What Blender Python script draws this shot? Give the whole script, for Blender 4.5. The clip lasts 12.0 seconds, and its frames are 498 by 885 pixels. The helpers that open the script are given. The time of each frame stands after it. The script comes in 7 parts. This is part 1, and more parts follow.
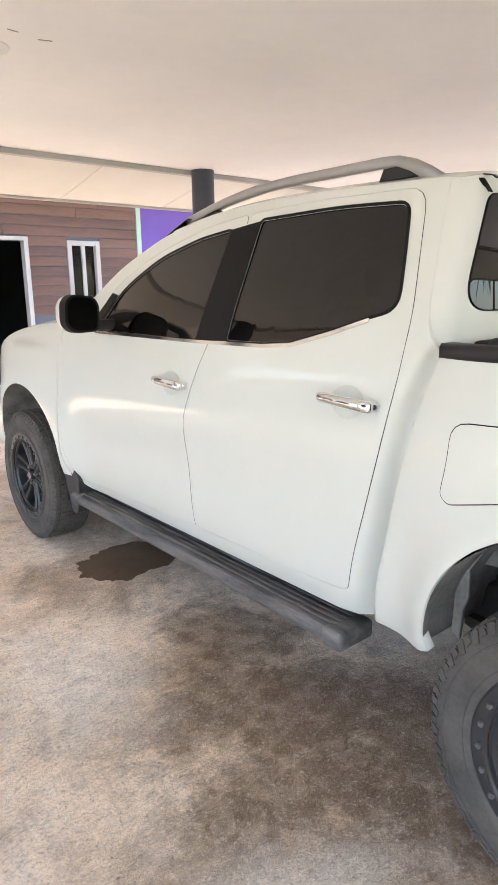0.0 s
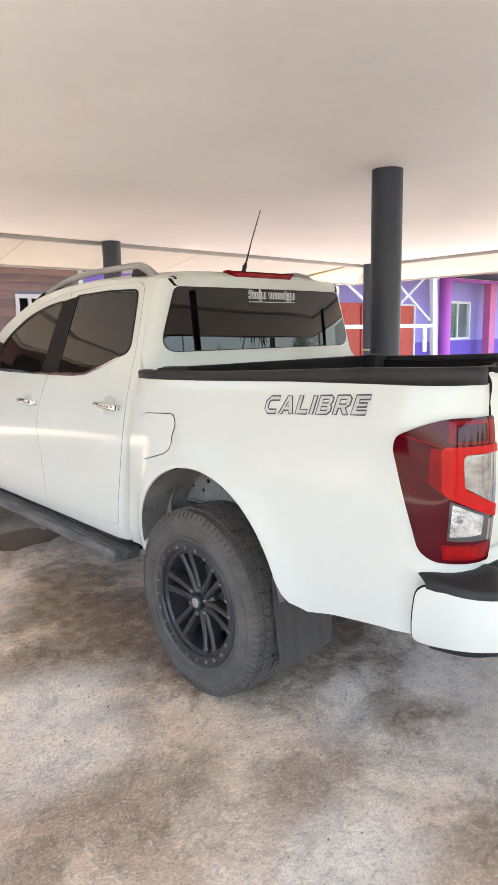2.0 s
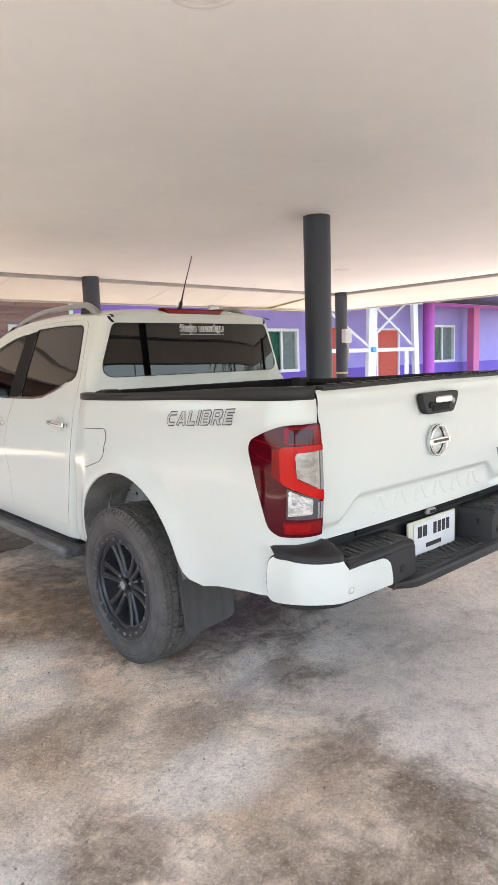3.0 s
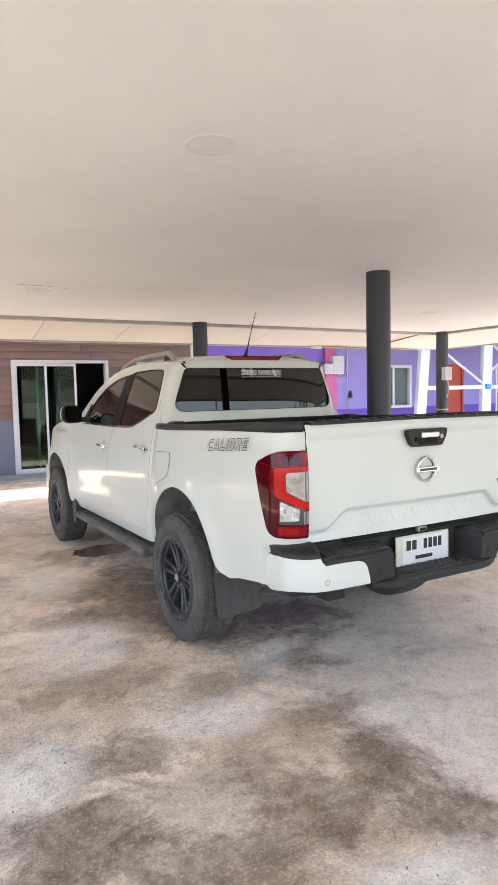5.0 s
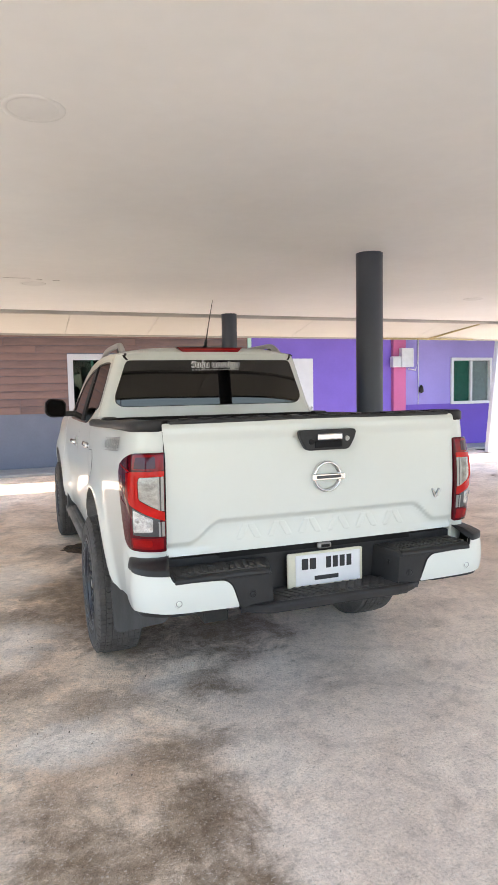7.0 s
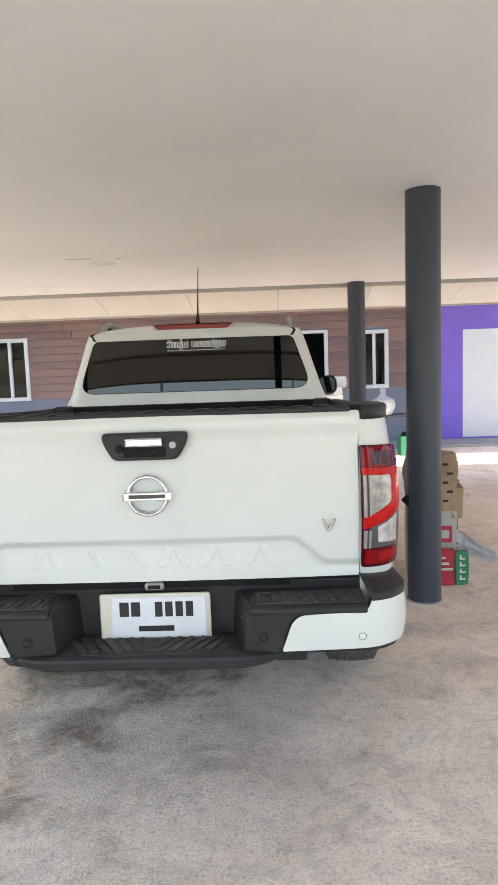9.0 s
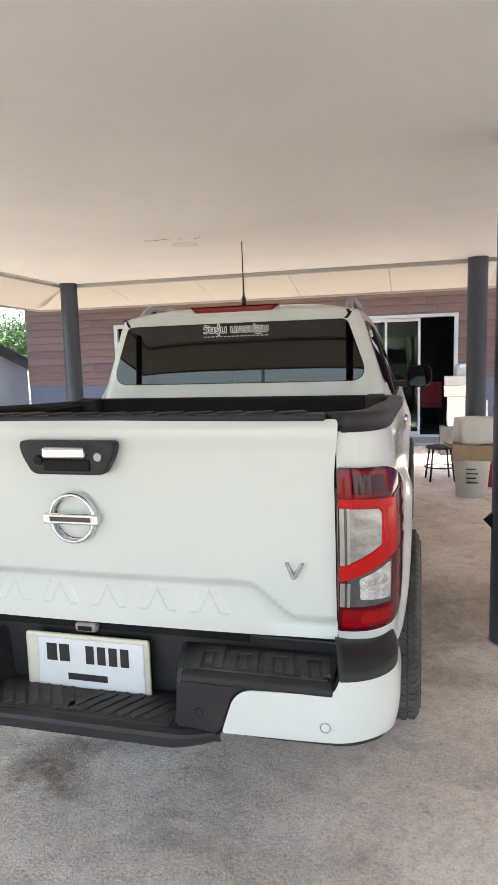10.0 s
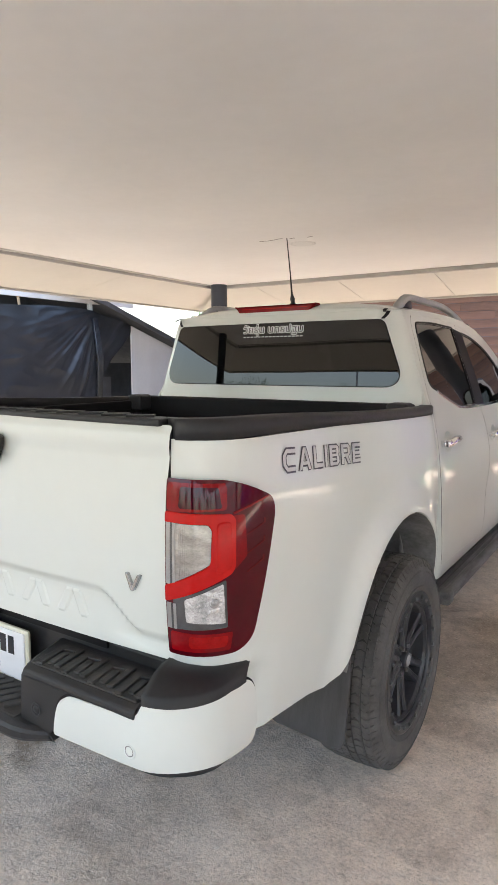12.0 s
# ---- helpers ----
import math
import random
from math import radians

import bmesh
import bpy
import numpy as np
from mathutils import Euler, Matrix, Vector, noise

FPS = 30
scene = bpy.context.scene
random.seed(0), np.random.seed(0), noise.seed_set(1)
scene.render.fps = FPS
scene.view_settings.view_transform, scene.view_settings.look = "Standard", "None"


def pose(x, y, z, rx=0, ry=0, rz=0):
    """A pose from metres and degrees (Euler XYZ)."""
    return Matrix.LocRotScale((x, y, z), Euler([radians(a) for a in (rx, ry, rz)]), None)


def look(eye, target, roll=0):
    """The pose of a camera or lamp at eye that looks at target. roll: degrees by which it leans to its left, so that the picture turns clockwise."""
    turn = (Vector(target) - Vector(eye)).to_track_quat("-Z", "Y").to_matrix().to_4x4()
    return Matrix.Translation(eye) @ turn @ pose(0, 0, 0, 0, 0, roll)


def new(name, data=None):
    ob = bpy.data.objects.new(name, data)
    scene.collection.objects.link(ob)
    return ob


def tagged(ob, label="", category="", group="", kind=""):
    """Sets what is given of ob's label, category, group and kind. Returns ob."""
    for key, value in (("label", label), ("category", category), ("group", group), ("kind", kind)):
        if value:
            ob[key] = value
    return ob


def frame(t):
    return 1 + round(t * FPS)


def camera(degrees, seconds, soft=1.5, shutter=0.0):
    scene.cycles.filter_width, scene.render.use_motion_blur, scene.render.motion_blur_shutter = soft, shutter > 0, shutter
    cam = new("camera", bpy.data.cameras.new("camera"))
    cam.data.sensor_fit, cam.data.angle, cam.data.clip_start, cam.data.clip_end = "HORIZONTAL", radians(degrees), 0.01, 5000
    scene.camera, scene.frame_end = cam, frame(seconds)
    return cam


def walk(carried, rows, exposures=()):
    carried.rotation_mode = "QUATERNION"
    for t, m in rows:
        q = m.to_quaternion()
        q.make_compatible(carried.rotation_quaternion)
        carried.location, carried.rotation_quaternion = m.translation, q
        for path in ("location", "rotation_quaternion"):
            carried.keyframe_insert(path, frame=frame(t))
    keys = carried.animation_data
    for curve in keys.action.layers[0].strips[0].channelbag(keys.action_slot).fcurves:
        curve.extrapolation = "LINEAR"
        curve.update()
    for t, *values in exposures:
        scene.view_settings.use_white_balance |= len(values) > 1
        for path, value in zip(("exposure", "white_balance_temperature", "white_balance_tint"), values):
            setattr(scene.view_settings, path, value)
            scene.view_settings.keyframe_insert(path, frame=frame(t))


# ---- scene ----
cam = camera(42.9, 12.0, 1.1)
PATH = [
    (0, (-0.043, 0.019, 1.494), (1.2, 1.514, 1.024), -0.8),
    (0.5, (-0.1, -0.383, 1.504), (1.173, 1.102, 1.085), -1.3),
    (1, (-0.113, -0.781, 1.49), (1.162, 0.715, 1.119), -0.6),
    (1.5, (-0.147, -1.184, 1.498), (1.13, 0.308, 1.119), -0.6),
    (2, (-0.214, -1.566, 1.511), (1.101, -0.099, 1.17), -1.2),
    (2.5, (-0.223, -1.936, 1.514), (1.075, -0.446, 1.204), 0.0),
    (3, (-0.261, -2.278, 1.516), (1.053, -0.794, 1.25), -1.9),
    (3.5, (-0.354, -2.601, 1.541), (0.908, -1.063, 1.334), -1.5),
    (5.5, (-0.121, -3.303, 1.538), (0.818, -1.544, 1.389), -1.6),
    (6, (0.131, -3.377, 1.535), (1.045, -1.604, 1.389), -1.5),
    (6.5, (0.491, -3.372, 1.52), (1.317, -1.557, 1.36), -0.9),
    (8.3, (2.07, -3.076, 1.52), (2.281, -1.092, 1.387), -2.1),
    (8.5, (2.255, -3.043, 1.523), (2.385, -1.052, 1.377), -1.8),
    (9, (2.644, -2.844, 1.524), (2.586, -0.856, 1.306), -2.0),
    (9.5, (2.922, -2.565, 1.535), (2.655, -0.593, 1.336), -3.2),
    (10, (3.14, -2.264, 1.534), (2.637, -0.345, 1.283), -1.6),
    (10.5, (3.286, -1.948, 1.523), (2.622, -0.084, 1.233), -1.5),
    (11, (3.429, -1.764, 1.517), (2.571, 0.014, 1.193), -1.9),
    (11.5, (3.667, -1.703, 1.524), (2.62, -0.03, 1.202), -0.9),
    (12, (3.902, -1.82, 1.525), (2.82, -0.155, 1.285), 0.0),
]
walk(cam, [(t, look(eye, target, roll)) for t, eye, target, roll in PATH], [(0.0, 2.77, 6570, 11), (2.0, 2.67, 6580, 11), (3.0, 2.50, 6580, 11), (6.0, 2.40, 6560, 10), (9.5, 2.43, 6500, 8), (12.0, 2.44, 6620, 10)])

# ---- world and sun ----
SUN_EL, SUN_AZ = radians(78), radians(200)
world = bpy.data.worlds.new("world")
scene.world = world
world.use_nodes = True
wn = world.node_tree
sky = wn.nodes.new("ShaderNodeTexSky")
sky.sky_type, sky.sun_disc = "NISHITA", False
sky.sun_elevation, sky.sun_rotation = SUN_EL, SUN_AZ
sky.air_density, sky.dust_density = 1.2, 2.5
wn.links.new(sky.outputs[0], wn.nodes["Background"].inputs[0])
wn.nodes["Background"].inputs[1].default_value = 0.15
sun = new("sun", bpy.data.lights.new("sun", "SUN"))
sun.data.energy, sun.data.angle, sun.data.color = 3.2, radians(0.6), (1.0, 0.96, 0.9)
sun_from = Vector((math.sin(SUN_AZ) * math.cos(SUN_EL), math.cos(SUN_AZ) * math.cos(SUN_EL), math.sin(SUN_EL)))
sun.matrix_world = look(sun_from * 40, (0, 0, 0))


# ---- materials ----
def mat(name, color, rough=0.5, metal=0.0, vary=0.15, scale=8.0, bump=0.0, bscale=60.0, coat=0.0, tint=None, island=0.0, stretch=(1, 1, 1), spec=0.5):
    """A surface with colour variation at two scales and fine relief."""
    m = bpy.data.materials.new(name)
    m.use_nodes = True
    nt = m.node_tree
    b = nt.nodes["Principled BSDF"]
    b.inputs["Roughness"].default_value, b.inputs["Metallic"].default_value = rough, metal
    b.inputs["Coat Weight"].default_value = coat
    b.inputs["Coat Roughness"].default_value = 0.07
    b.inputs["Specular IOR Level"].default_value = spec
    tc = nt.nodes.new("ShaderNodeTexCoord")
    mp = nt.nodes.new("ShaderNodeMapping")
    mp.inputs["Scale"].default_value = stretch
    nt.links.new(tc.outputs["Object"], mp.inputs[0])
    n1, n2 = nt.nodes.new("ShaderNodeTexNoise"), nt.nodes.new("ShaderNodeTexNoise")
    n1.inputs["Scale"].default_value, n1.inputs["Detail"].default_value = scale, 5
    n2.inputs["Scale"].default_value, n2.inputs["Detail"].default_value = scale * 9, 4
    for n in (n1, n2):
        nt.links.new(mp.outputs[0], n.inputs["Vector"])
    add = nt.nodes.new("ShaderNodeMath")
    add.operation = "MULTIPLY_ADD"
    add.inputs[1].default_value = 0.4
    nt.links.new(n2.outputs[0], add.inputs[0])
    nt.links.new(n1.outputs[0], add.inputs[2])
    src = add.outputs[0]
    if island:
        oi = nt.nodes.new("ShaderNodeObjectInfo")
        a2 = nt.nodes.new("ShaderNodeMath")
        a2.operation = "MULTIPLY_ADD"
        a2.inputs[1].default_value = island
        nt.links.new(oi.outputs["Random"], a2.inputs[0])
        nt.links.new(src, a2.inputs[2])
        src = a2.outputs[0]
    ramp = nt.nodes.new("ShaderNodeValToRGB")
    c2 = tint or tuple(c * (1 - vary) for c in color)
    c1 = tuple(min(1, c * (1 + vary * 0.6)) for c in color)
    ramp.color_ramp.elements[0].position, ramp.color_ramp.elements[1].position = 0.4, 1.0 + island
    ramp.color_ramp.elements[0].color, ramp.color_ramp.elements[1].color = (*c2, 1), (*c1, 1)
    nt.links.new(src, ramp.inputs[0])
    nt.links.new(ramp.outputs[0], b.inputs["Base Color"])
    if bump:
        n3 = nt.nodes.new("ShaderNodeTexNoise")
        n3.inputs["Scale"].default_value, n3.inputs["Detail"].default_value = bscale, 6
        nt.links.new(mp.outputs[0], n3.inputs["Vector"])
        bp = nt.nodes.new("ShaderNodeBump")
        bp.inputs["Strength"].default_value, bp.inputs["Distance"].default_value = bump, 0.01
        nt.links.new(n3.outputs[0], bp.inputs["Height"])
        nt.links.new(bp.outputs[0], b.inputs["Normal"])
    return m


def glass(name, tint, rough=0.0, ior=1.5):
    """A thin pane: clear by its tint, with a mirror's gloss by Fresnel."""
    m = bpy.data.materials.new(name)
    m.use_nodes = True
    nt = m.node_tree
    nt.nodes.clear()
    out, mix = nt.nodes.new("ShaderNodeOutputMaterial"), nt.nodes.new("ShaderNodeMixShader")
    tr, gl, fr = nt.nodes.new("ShaderNodeBsdfTransparent"), nt.nodes.new("ShaderNodeBsdfGlossy"), nt.nodes.new("ShaderNodeFresnel")
    tr.inputs[0].default_value, gl.inputs["Roughness"].default_value = (*tint, 1), rough
    gl.inputs["Color"].default_value = (1, 1, 1, 1)
    fr.inputs[0].default_value = ior
    nt.links.new(fr.outputs[0], mix.inputs[0])
    nt.links.new(tr.outputs[0], mix.inputs[1])
    nt.links.new(gl.outputs[0], mix.inputs[2])
    nt.links.new(mix.outputs[0], out.inputs[0])
    return m


def concrete():
    """Worn, partly wet floor slab: pale dusty patches over brown-grey cement with dark damp stains, and shade painted
    in under the truck.
    """
    m = bpy.data.materials.new("concrete")
    m.use_nodes = True
    nt = m.node_tree
    b = nt.nodes["Principled BSDF"]
    tc = nt.nodes.new("ShaderNodeTexCoord")

    def tex(scale, detail, rough=0.6, dist=0.0):
        n = nt.nodes.new("ShaderNodeTexNoise")
        n.inputs["Scale"].default_value, n.inputs["Detail"].default_value = scale, detail
        n.inputs["Roughness"].default_value, n.inputs["Distortion"].default_value = rough, dist
        nt.links.new(tc.outputs["Object"], n.inputs["Vector"])
        return n

    def ramp(src, stops):
        r = nt.nodes.new("ShaderNodeValToRGB")
        el = r.color_ramp.elements
        el[0].position, el[1].position = stops[0][0], stops[-1][0]
        el[0].color, el[1].color = (*stops[0][1], 1), (*stops[-1][1], 1)
        for p, c in stops[1:-1]:
            el.new(p).color = (*c, 1)
        nt.links.new(src, r.inputs[0])
        return r

    def mix(fac, a, c, blend="MIX"):
        x = nt.nodes.new("ShaderNodeMix")
        x.data_type, x.blend_type = "RGBA", blend
        for value, sock in ((fac, 0), (a, 6), (c, 7)):
            if isinstance(value, (int, float)):
                x.inputs[sock].default_value = value
            elif isinstance(value, tuple):
                x.inputs[sock].default_value = (*value, 1)
            else:
                nt.links.new(value, x.inputs[sock])
        return x.outputs[2]

    def math_(op, *vals):
        n = nt.nodes.new("ShaderNodeMath")
        n.operation = op
        for i, v in enumerate(vals):
            if isinstance(v, (int, float)):
                n.inputs[i].default_value = v
            else:
                nt.links.new(v, n.inputs[i])
        return n.outputs[0]

    def smooth(src, lo, hi, top=1.0):
        n = nt.nodes.new("ShaderNodeMapRange")
        n.interpolation_type = "SMOOTHSTEP"
        nt.links.new(src, n.inputs[0])
        for i, v in ((1, lo), (2, hi), (3, 0.0), (4, top)):
            n.inputs[i].default_value = v
        return n.outputs[0]

    edge = tex(3.2, 12, 0.74, 0.5).outputs[0]
    edge0 = math_("SUBTRACT", edge, 0.5)
    sep = nt.nodes.new("ShaderNodeSeparateXYZ")
    nt.links.new(tc.outputs["Object"], sep.inputs[0])

    def blob(x, y, rx, ry, ragged, far, near, k):
        """A patch round (x, y) with a ragged edge."""
        v1, v2, ln = (nt.nodes.new("ShaderNodeVectorMath") for _ in range(3))
        v1.operation, v2.operation, ln.operation = "SUBTRACT", "MULTIPLY", "LENGTH"
        v1.inputs[1].default_value, v2.inputs[1].default_value = (x, y, 0), (1 / rx, 1 / ry, 0)
        nt.links.new(tc.outputs["Object"], v1.inputs[0])
        nt.links.new(v1.outputs[0], v2.inputs[0])
        nt.links.new(v2.outputs[0], ln.inputs[0])
        return smooth(math_("ADD", ln.outputs["Value"], math_("MULTIPLY", edge0, ragged)), far, near, k)

    # dusty pale and brown cement on the west, plain grey behind and east of the truck
    west = ramp(tex(0.9, 8, 0.64, 0.6).outputs[0], [(0.36, (0.74, 0.55, 0.40)), (0.46, (0.88, 0.70, 0.54)), (0.55, (0.97, 0.80, 0.65)), (0.68, (0.99, 0.86, 0.73))])
    east = ramp(tex(0.9, 6, 0.6, 0.4).outputs[0], [(0.36, (0.77, 0.64, 0.535)), (0.52, (0.88, 0.745, 0.64)), (0.66, (0.94, 0.815, 0.71))])
    place = math_("ADD", math_("SUBTRACT", sep.outputs[0], math_("MULTIPLY", sep.outputs[1], 0.22)), math_("MULTIPLY", edge0, 1.4))
    eastness = smooth(place, 1.55, 2.10)
    c = mix(eastness, west.outputs[0], east.outputs[0])
    stain_shade = 0.0
    # damp stains; the patches under the truck's tail also paint its shade
    for x, y, rx, ry, k in ((1.32, 1.56, 0.50, 0.62, 0.95), (1.10, 1.24, 0.34, 0.40, 0.85), (1.52, 1.95, 0.34, 0.50, 0.8), (1.42, 1.00, 0.50, 0.55, 1.0), (1.22, 0.78, 0.34, 0.28, 0.9), (1.66, 0.42, 0.36, 0.40, 0.8), (2.05, 0.50, 0.46, 0.46, 1.0), (1.79, -0.25, 0.22, 0.20, 0.8), (0.63, 0.07, 0.42, 0.22, 0.62), (1.17, -0.22, 0.34, 0.18, 0.6), (1.58, -0.77, 0.26, 0.14, 0.65), (0.55, -0.66, 0.32, 0.24, 0.75), (1.48, -1.22, 0.32, 0.25, 0.9), (1.10, -1.26, 0.38, 0.26, 0.8), (1.46, -1.62, 0.22, 0.24, 0.85), (0.20, -1.10, 0.36, 0.34, 0.85), (0.64, -1.42, 0.40, 0.22, 0.75), (1.00, -0.98, 0.22, 0.15, 0.6), (0.85, -1.15, 0.80, 0.45, 0.35), (0.68, 1.24, 0.30, 0.18, 0.35), (0.40, -0.25, 0.6, 0.8, 0.22), (3.15, 1.45, 0.30, 0.75, 0.4), (2.75, -0.55, 0.40, 0.14, 0.25), (4.8, 1.0, 1.1, 1.5, 0.16), (1.55, 3.10, 0.50, 0.42, 0.5)):
        s_ = blob(x, y, rx, ry, 4.6, 1.40, 0.45, k)
        stain_shade = s_ if stain_shade == 0.0 else math_("MAXIMUM", stain_shade, s_)
    blot = math_("MULTIPLY", smooth(tex(1.7, 12, 0.76, 0.6).outputs[0], 0.50, 0.62, 0.5), math_("SUBTRACT", 1.0, eastness))
    c = mix(blot, c, (0.40, 0.315, 0.235))
    mottle = smooth(tex(11.0, 9, 0.78, 0.4).outputs[0], 0.38, 0.60, 0.8)
    c = mix(math_("MULTIPLY", stain_shade, math_("SUBTRACT", 1.18, math_("MULTIPLY", mottle, 0.58))), c, (0.245, 0.168, 0.104))
    for x, y, rx, ry, k in ((0.80, 0.80, 0.32, 0.26, 0.7), (1.05, -0.55, 0.27, 0.17, 0.8), (0.17, -0.57, 0.22, 0.20, 0.9), (1.13, -1.82, 0.24, 0.14, 0.85), (1.82, -1.00, 0.16, 0.22, 0.5), (1.58, -0.14, 0.15, 0.10, 0.55), (0.84, 2.20, 0.26, 0.42, 0.6), (0.62, 0.42, 0.30, 0.14, 0.5)):
        c = mix(blob(x, y, rx, ry, 3.0, 1.5, 0.4, k), c, (0.95, 0.86, 0.765))
    mid = ramp(tex(3.1, 9, 0.72, 0.7).outputs[0], [(0.33, (0.72, 0.70, 0.68)), (0.45, (0.92, 0.91, 0.90)), (0.54, (1.0, 1.0, 0.99)), (0.66, (1.08, 1.08, 1.07))])
    small = ramp(tex(15, 8, 0.74, 0.5).outputs[0], [(0.30, (0.74, 0.72, 0.70)), (0.47, (0.98, 0.975, 0.97)), (0.68, (1.09, 1.085, 1.08))])
    fine = ramp(tex(85, 5, 0.75).outputs[0], [(0.28, (0.80, 0.79, 0.78)), (0.5, (1.0, 1.0, 1.0)), (0.72, (1.12, 1.12, 1.12))])
    for r_ in (mid, small, fine):
        c = mix(1.0, c, r_.outputs[0], "MULTIPLY")
    strokes = []
    for turn in (12, 62, -40):
        mp = nt.nodes.new("ShaderNodeMapping")
        mp.inputs["Rotation"].default_value = (0, 0, radians(turn))
        mp.inputs["Scale"].default_value = (9.0, 52, 1)
        nt.links.new(tc.outputs["Object"], mp.inputs[0])
        n = nt.nodes.new("ShaderNodeTexNoise")
        n.inputs["Scale"].default_value, n.inputs["Detail"].default_value, n.inputs["Distortion"].default_value = 1.3, 5, 1.2
        nt.links.new(mp.outputs[0], n.inputs["Vector"])
        strokes.append(n.outputs[0])
    sel = tex(2.2, 2, 0.5, 0.8).outputs[0]
    w1 = mix(smooth(sel, 0.46, 0.50), strokes[0], strokes[1])
    w2 = mix(smooth(sel, 0.56, 0.60), w1, strokes[2])
    bw = nt.nodes.new("ShaderNodeRGBToBW")
    nt.links.new(w2, bw.inputs[0])
    groove = ramp(bw.outputs[0], [(0.34, (0.70, 0.68, 0.65)), (0.46, (0.97, 0.97, 0.97)), (0.58, (1.08, 1.08, 1.08)), (0.68, (1.20, 1.19, 1.17))])
    worn = smooth(tex(1.7, 3, 0.6, 0.3).outputs[0], 0.42, 0.60)
    keen = math_("MULTIPLY", worn, math_("SUBTRACT", 1.0, math_("MULTIPLY", eastness, 0.72)))
    c = mix(math_("MULTIPLY", keen, 0.36), c, mix(1.0, c, groove.outputs[0], "MULTIPLY"))
    pits = ramp(tex(48, 6, 0.8, 0.2).outputs[0], [(0.36, (0.50, 0.47, 0.44)), (0.435, (0.98, 0.98, 0.98)), (0.60, (1.03, 1.03, 1.03)), (0.68, (1.22, 1.20, 1.17))])
    c = mix(math_("SUBTRACT", 0.75, smooth(place, 1.3, 2.2, 0.5)), c, mix(1.0, c, pits.outputs[0], "MULTIPLY"))
    chip = tex(85, 3, 0.6, 0.8).outputs[0]
    c = mix(math_("MULTIPLY", smooth(chip, 0.595, 0.635), 0.30), c, (0.95, 0.90, 0.83))
    c = mix(smooth(chip, 0.405, 0.365, 0.26), c, (0.32, 0.24, 0.17))
    speck = smooth(tex(130, 2, 0.5).outputs[0], 0.70, 0.74, 0.7)
    c = mix(speck, c, (0.75, 0.72, 0.68))
    # arcs left by the float, behind the truck's right corner
    arcs = nt.nodes.new("ShaderNodeTexWave")
    arcs.wave_type, arcs.rings_direction = "RINGS", "Z"
    arcs.inputs["Scale"].default_value, arcs.inputs["Distortion"].default_value = 7.0, 2.5
    arcs.inputs["Detail"].default_value, arcs.inputs["Detail Scale"].default_value = 4, 2.0
    shift = nt.nodes.new("ShaderNodeMapping")
    shift.inputs["Location"].default_value = (-3.55, 0.55, 0)
    nt.links.new(tc.outputs["Object"], shift.inputs[0])
    nt.links.new(shift.outputs[0], arcs.inputs["Vector"])
    swirl = ramp(arcs.outputs["Fac"], [(0.1, (0.86, 0.85, 0.84)), (0.5, (1.0, 1.0, 1.0)), (0.9, (1.08, 1.08, 1.08))])
    c = mix(blob(3.40, -0.30, 0.42, 0.32, 3.0, 1.5, 0.5, 0.22), c, mix(1.0, c, swirl.outputs[0], "MULTIPLY"))
    nt.links.new(c, b.inputs["Base Color"])
    nt.links.new(math_("SUBTRACT", 0.78, math_("MULTIPLY", stain_shade, 0.38)), b.inputs["Roughness"])
    g = tex(42, 8, 0.75).outputs[0]
    bp = nt.nodes.new("ShaderNodeBump")
    bp.inputs["Strength"].default_value, bp.inputs["Distance"].default_value = 1.0, 0.011
    nt.links.new(math_("ADD", math_("MULTIPLY", math_("MULTIPLY", bw.outputs[0], keen), 0.40), math_("ADD", g, math_("MULTIPLY", chip, 0.35))), bp.inputs["Height"])
    nt.links.new(bp.outputs[0], b.inputs["Normal"])
    return m


PAINT = mat("pearl_paint", (0.700, 0.722, 0.688), 0.38, 0.0, 0.02, 3, coat=0.65, spec=0.2)
BLACK = mat("black_plastic", (0.021, 0.0205, 0.0225), 0.48, 0.0, 0.35, 9, 0.10, 400, spec=0.4)
TREAD = mat("dusty_step_plastic", (0.058, 0.055, 0.054), 0.62, 0.0, 0.5, 14, 0.15, 200, tint=(0.026, 0.025, 0.026), spec=0.3)
FLAP = mat("scuffed_flap_plastic", (0.052, 0.050, 0.052), 0.42, 0.0, 0.5, 5, 0.08, 60, tint=(0.032, 0.031, 0.033), stretch=(6, 6, 0.8))
RUBBER = mat("tyre_rubber", (0.100, 0.092, 0.088), 0.8, 0.0, 0.4, 10, 0.2, 160, tint=(0.050, 0.0465, 0.0455))
GROOVE = mat("tyre_groove", (0.040, 0.038, 0.037), 0.85, 0.0, 0.3, 14)
RIM = mat("rim_paint", (0.030, 0.030, 0.036), 0.33, 0.0, 0.35, 12, 0.04, 60)
CHROME_DULL = mat("dull_chrome", (0.40, 0.40, 0.41), 0.22, 0.9, 0.25, 40)
CHROME = mat("chrome", (0.82, 0.82, 0.84), 0.08, 1.0, 0.03, 20)
SILVER = mat("silver_rail", (0.42, 0.42, 0.42), 0.4, 0.6, 0.08, 20)
STEP = mat("step_plastic", (0.16, 0.155, 0.155), 0.5, 0.0, 0.5, 3, 0.35, 40, tint=(0.028, 0.027, 0.028), stretch=(9, 1.3, 9))
DARK = mat("underbody", (0.03, 0.029, 0.028), 0.85, 0.0, 0.5, 9, 0.3, 60)
LINER = mat("wheel_liner", (0.27, 0.258, 0.254), 0.8, 0.0, 0.5, 7, 0.3, 40, tint=(0.10, 0.096, 0.094))
TINT = glass("tinted_glass", (0.004, 0.0037, 0.0038), 0.0, 1.52)
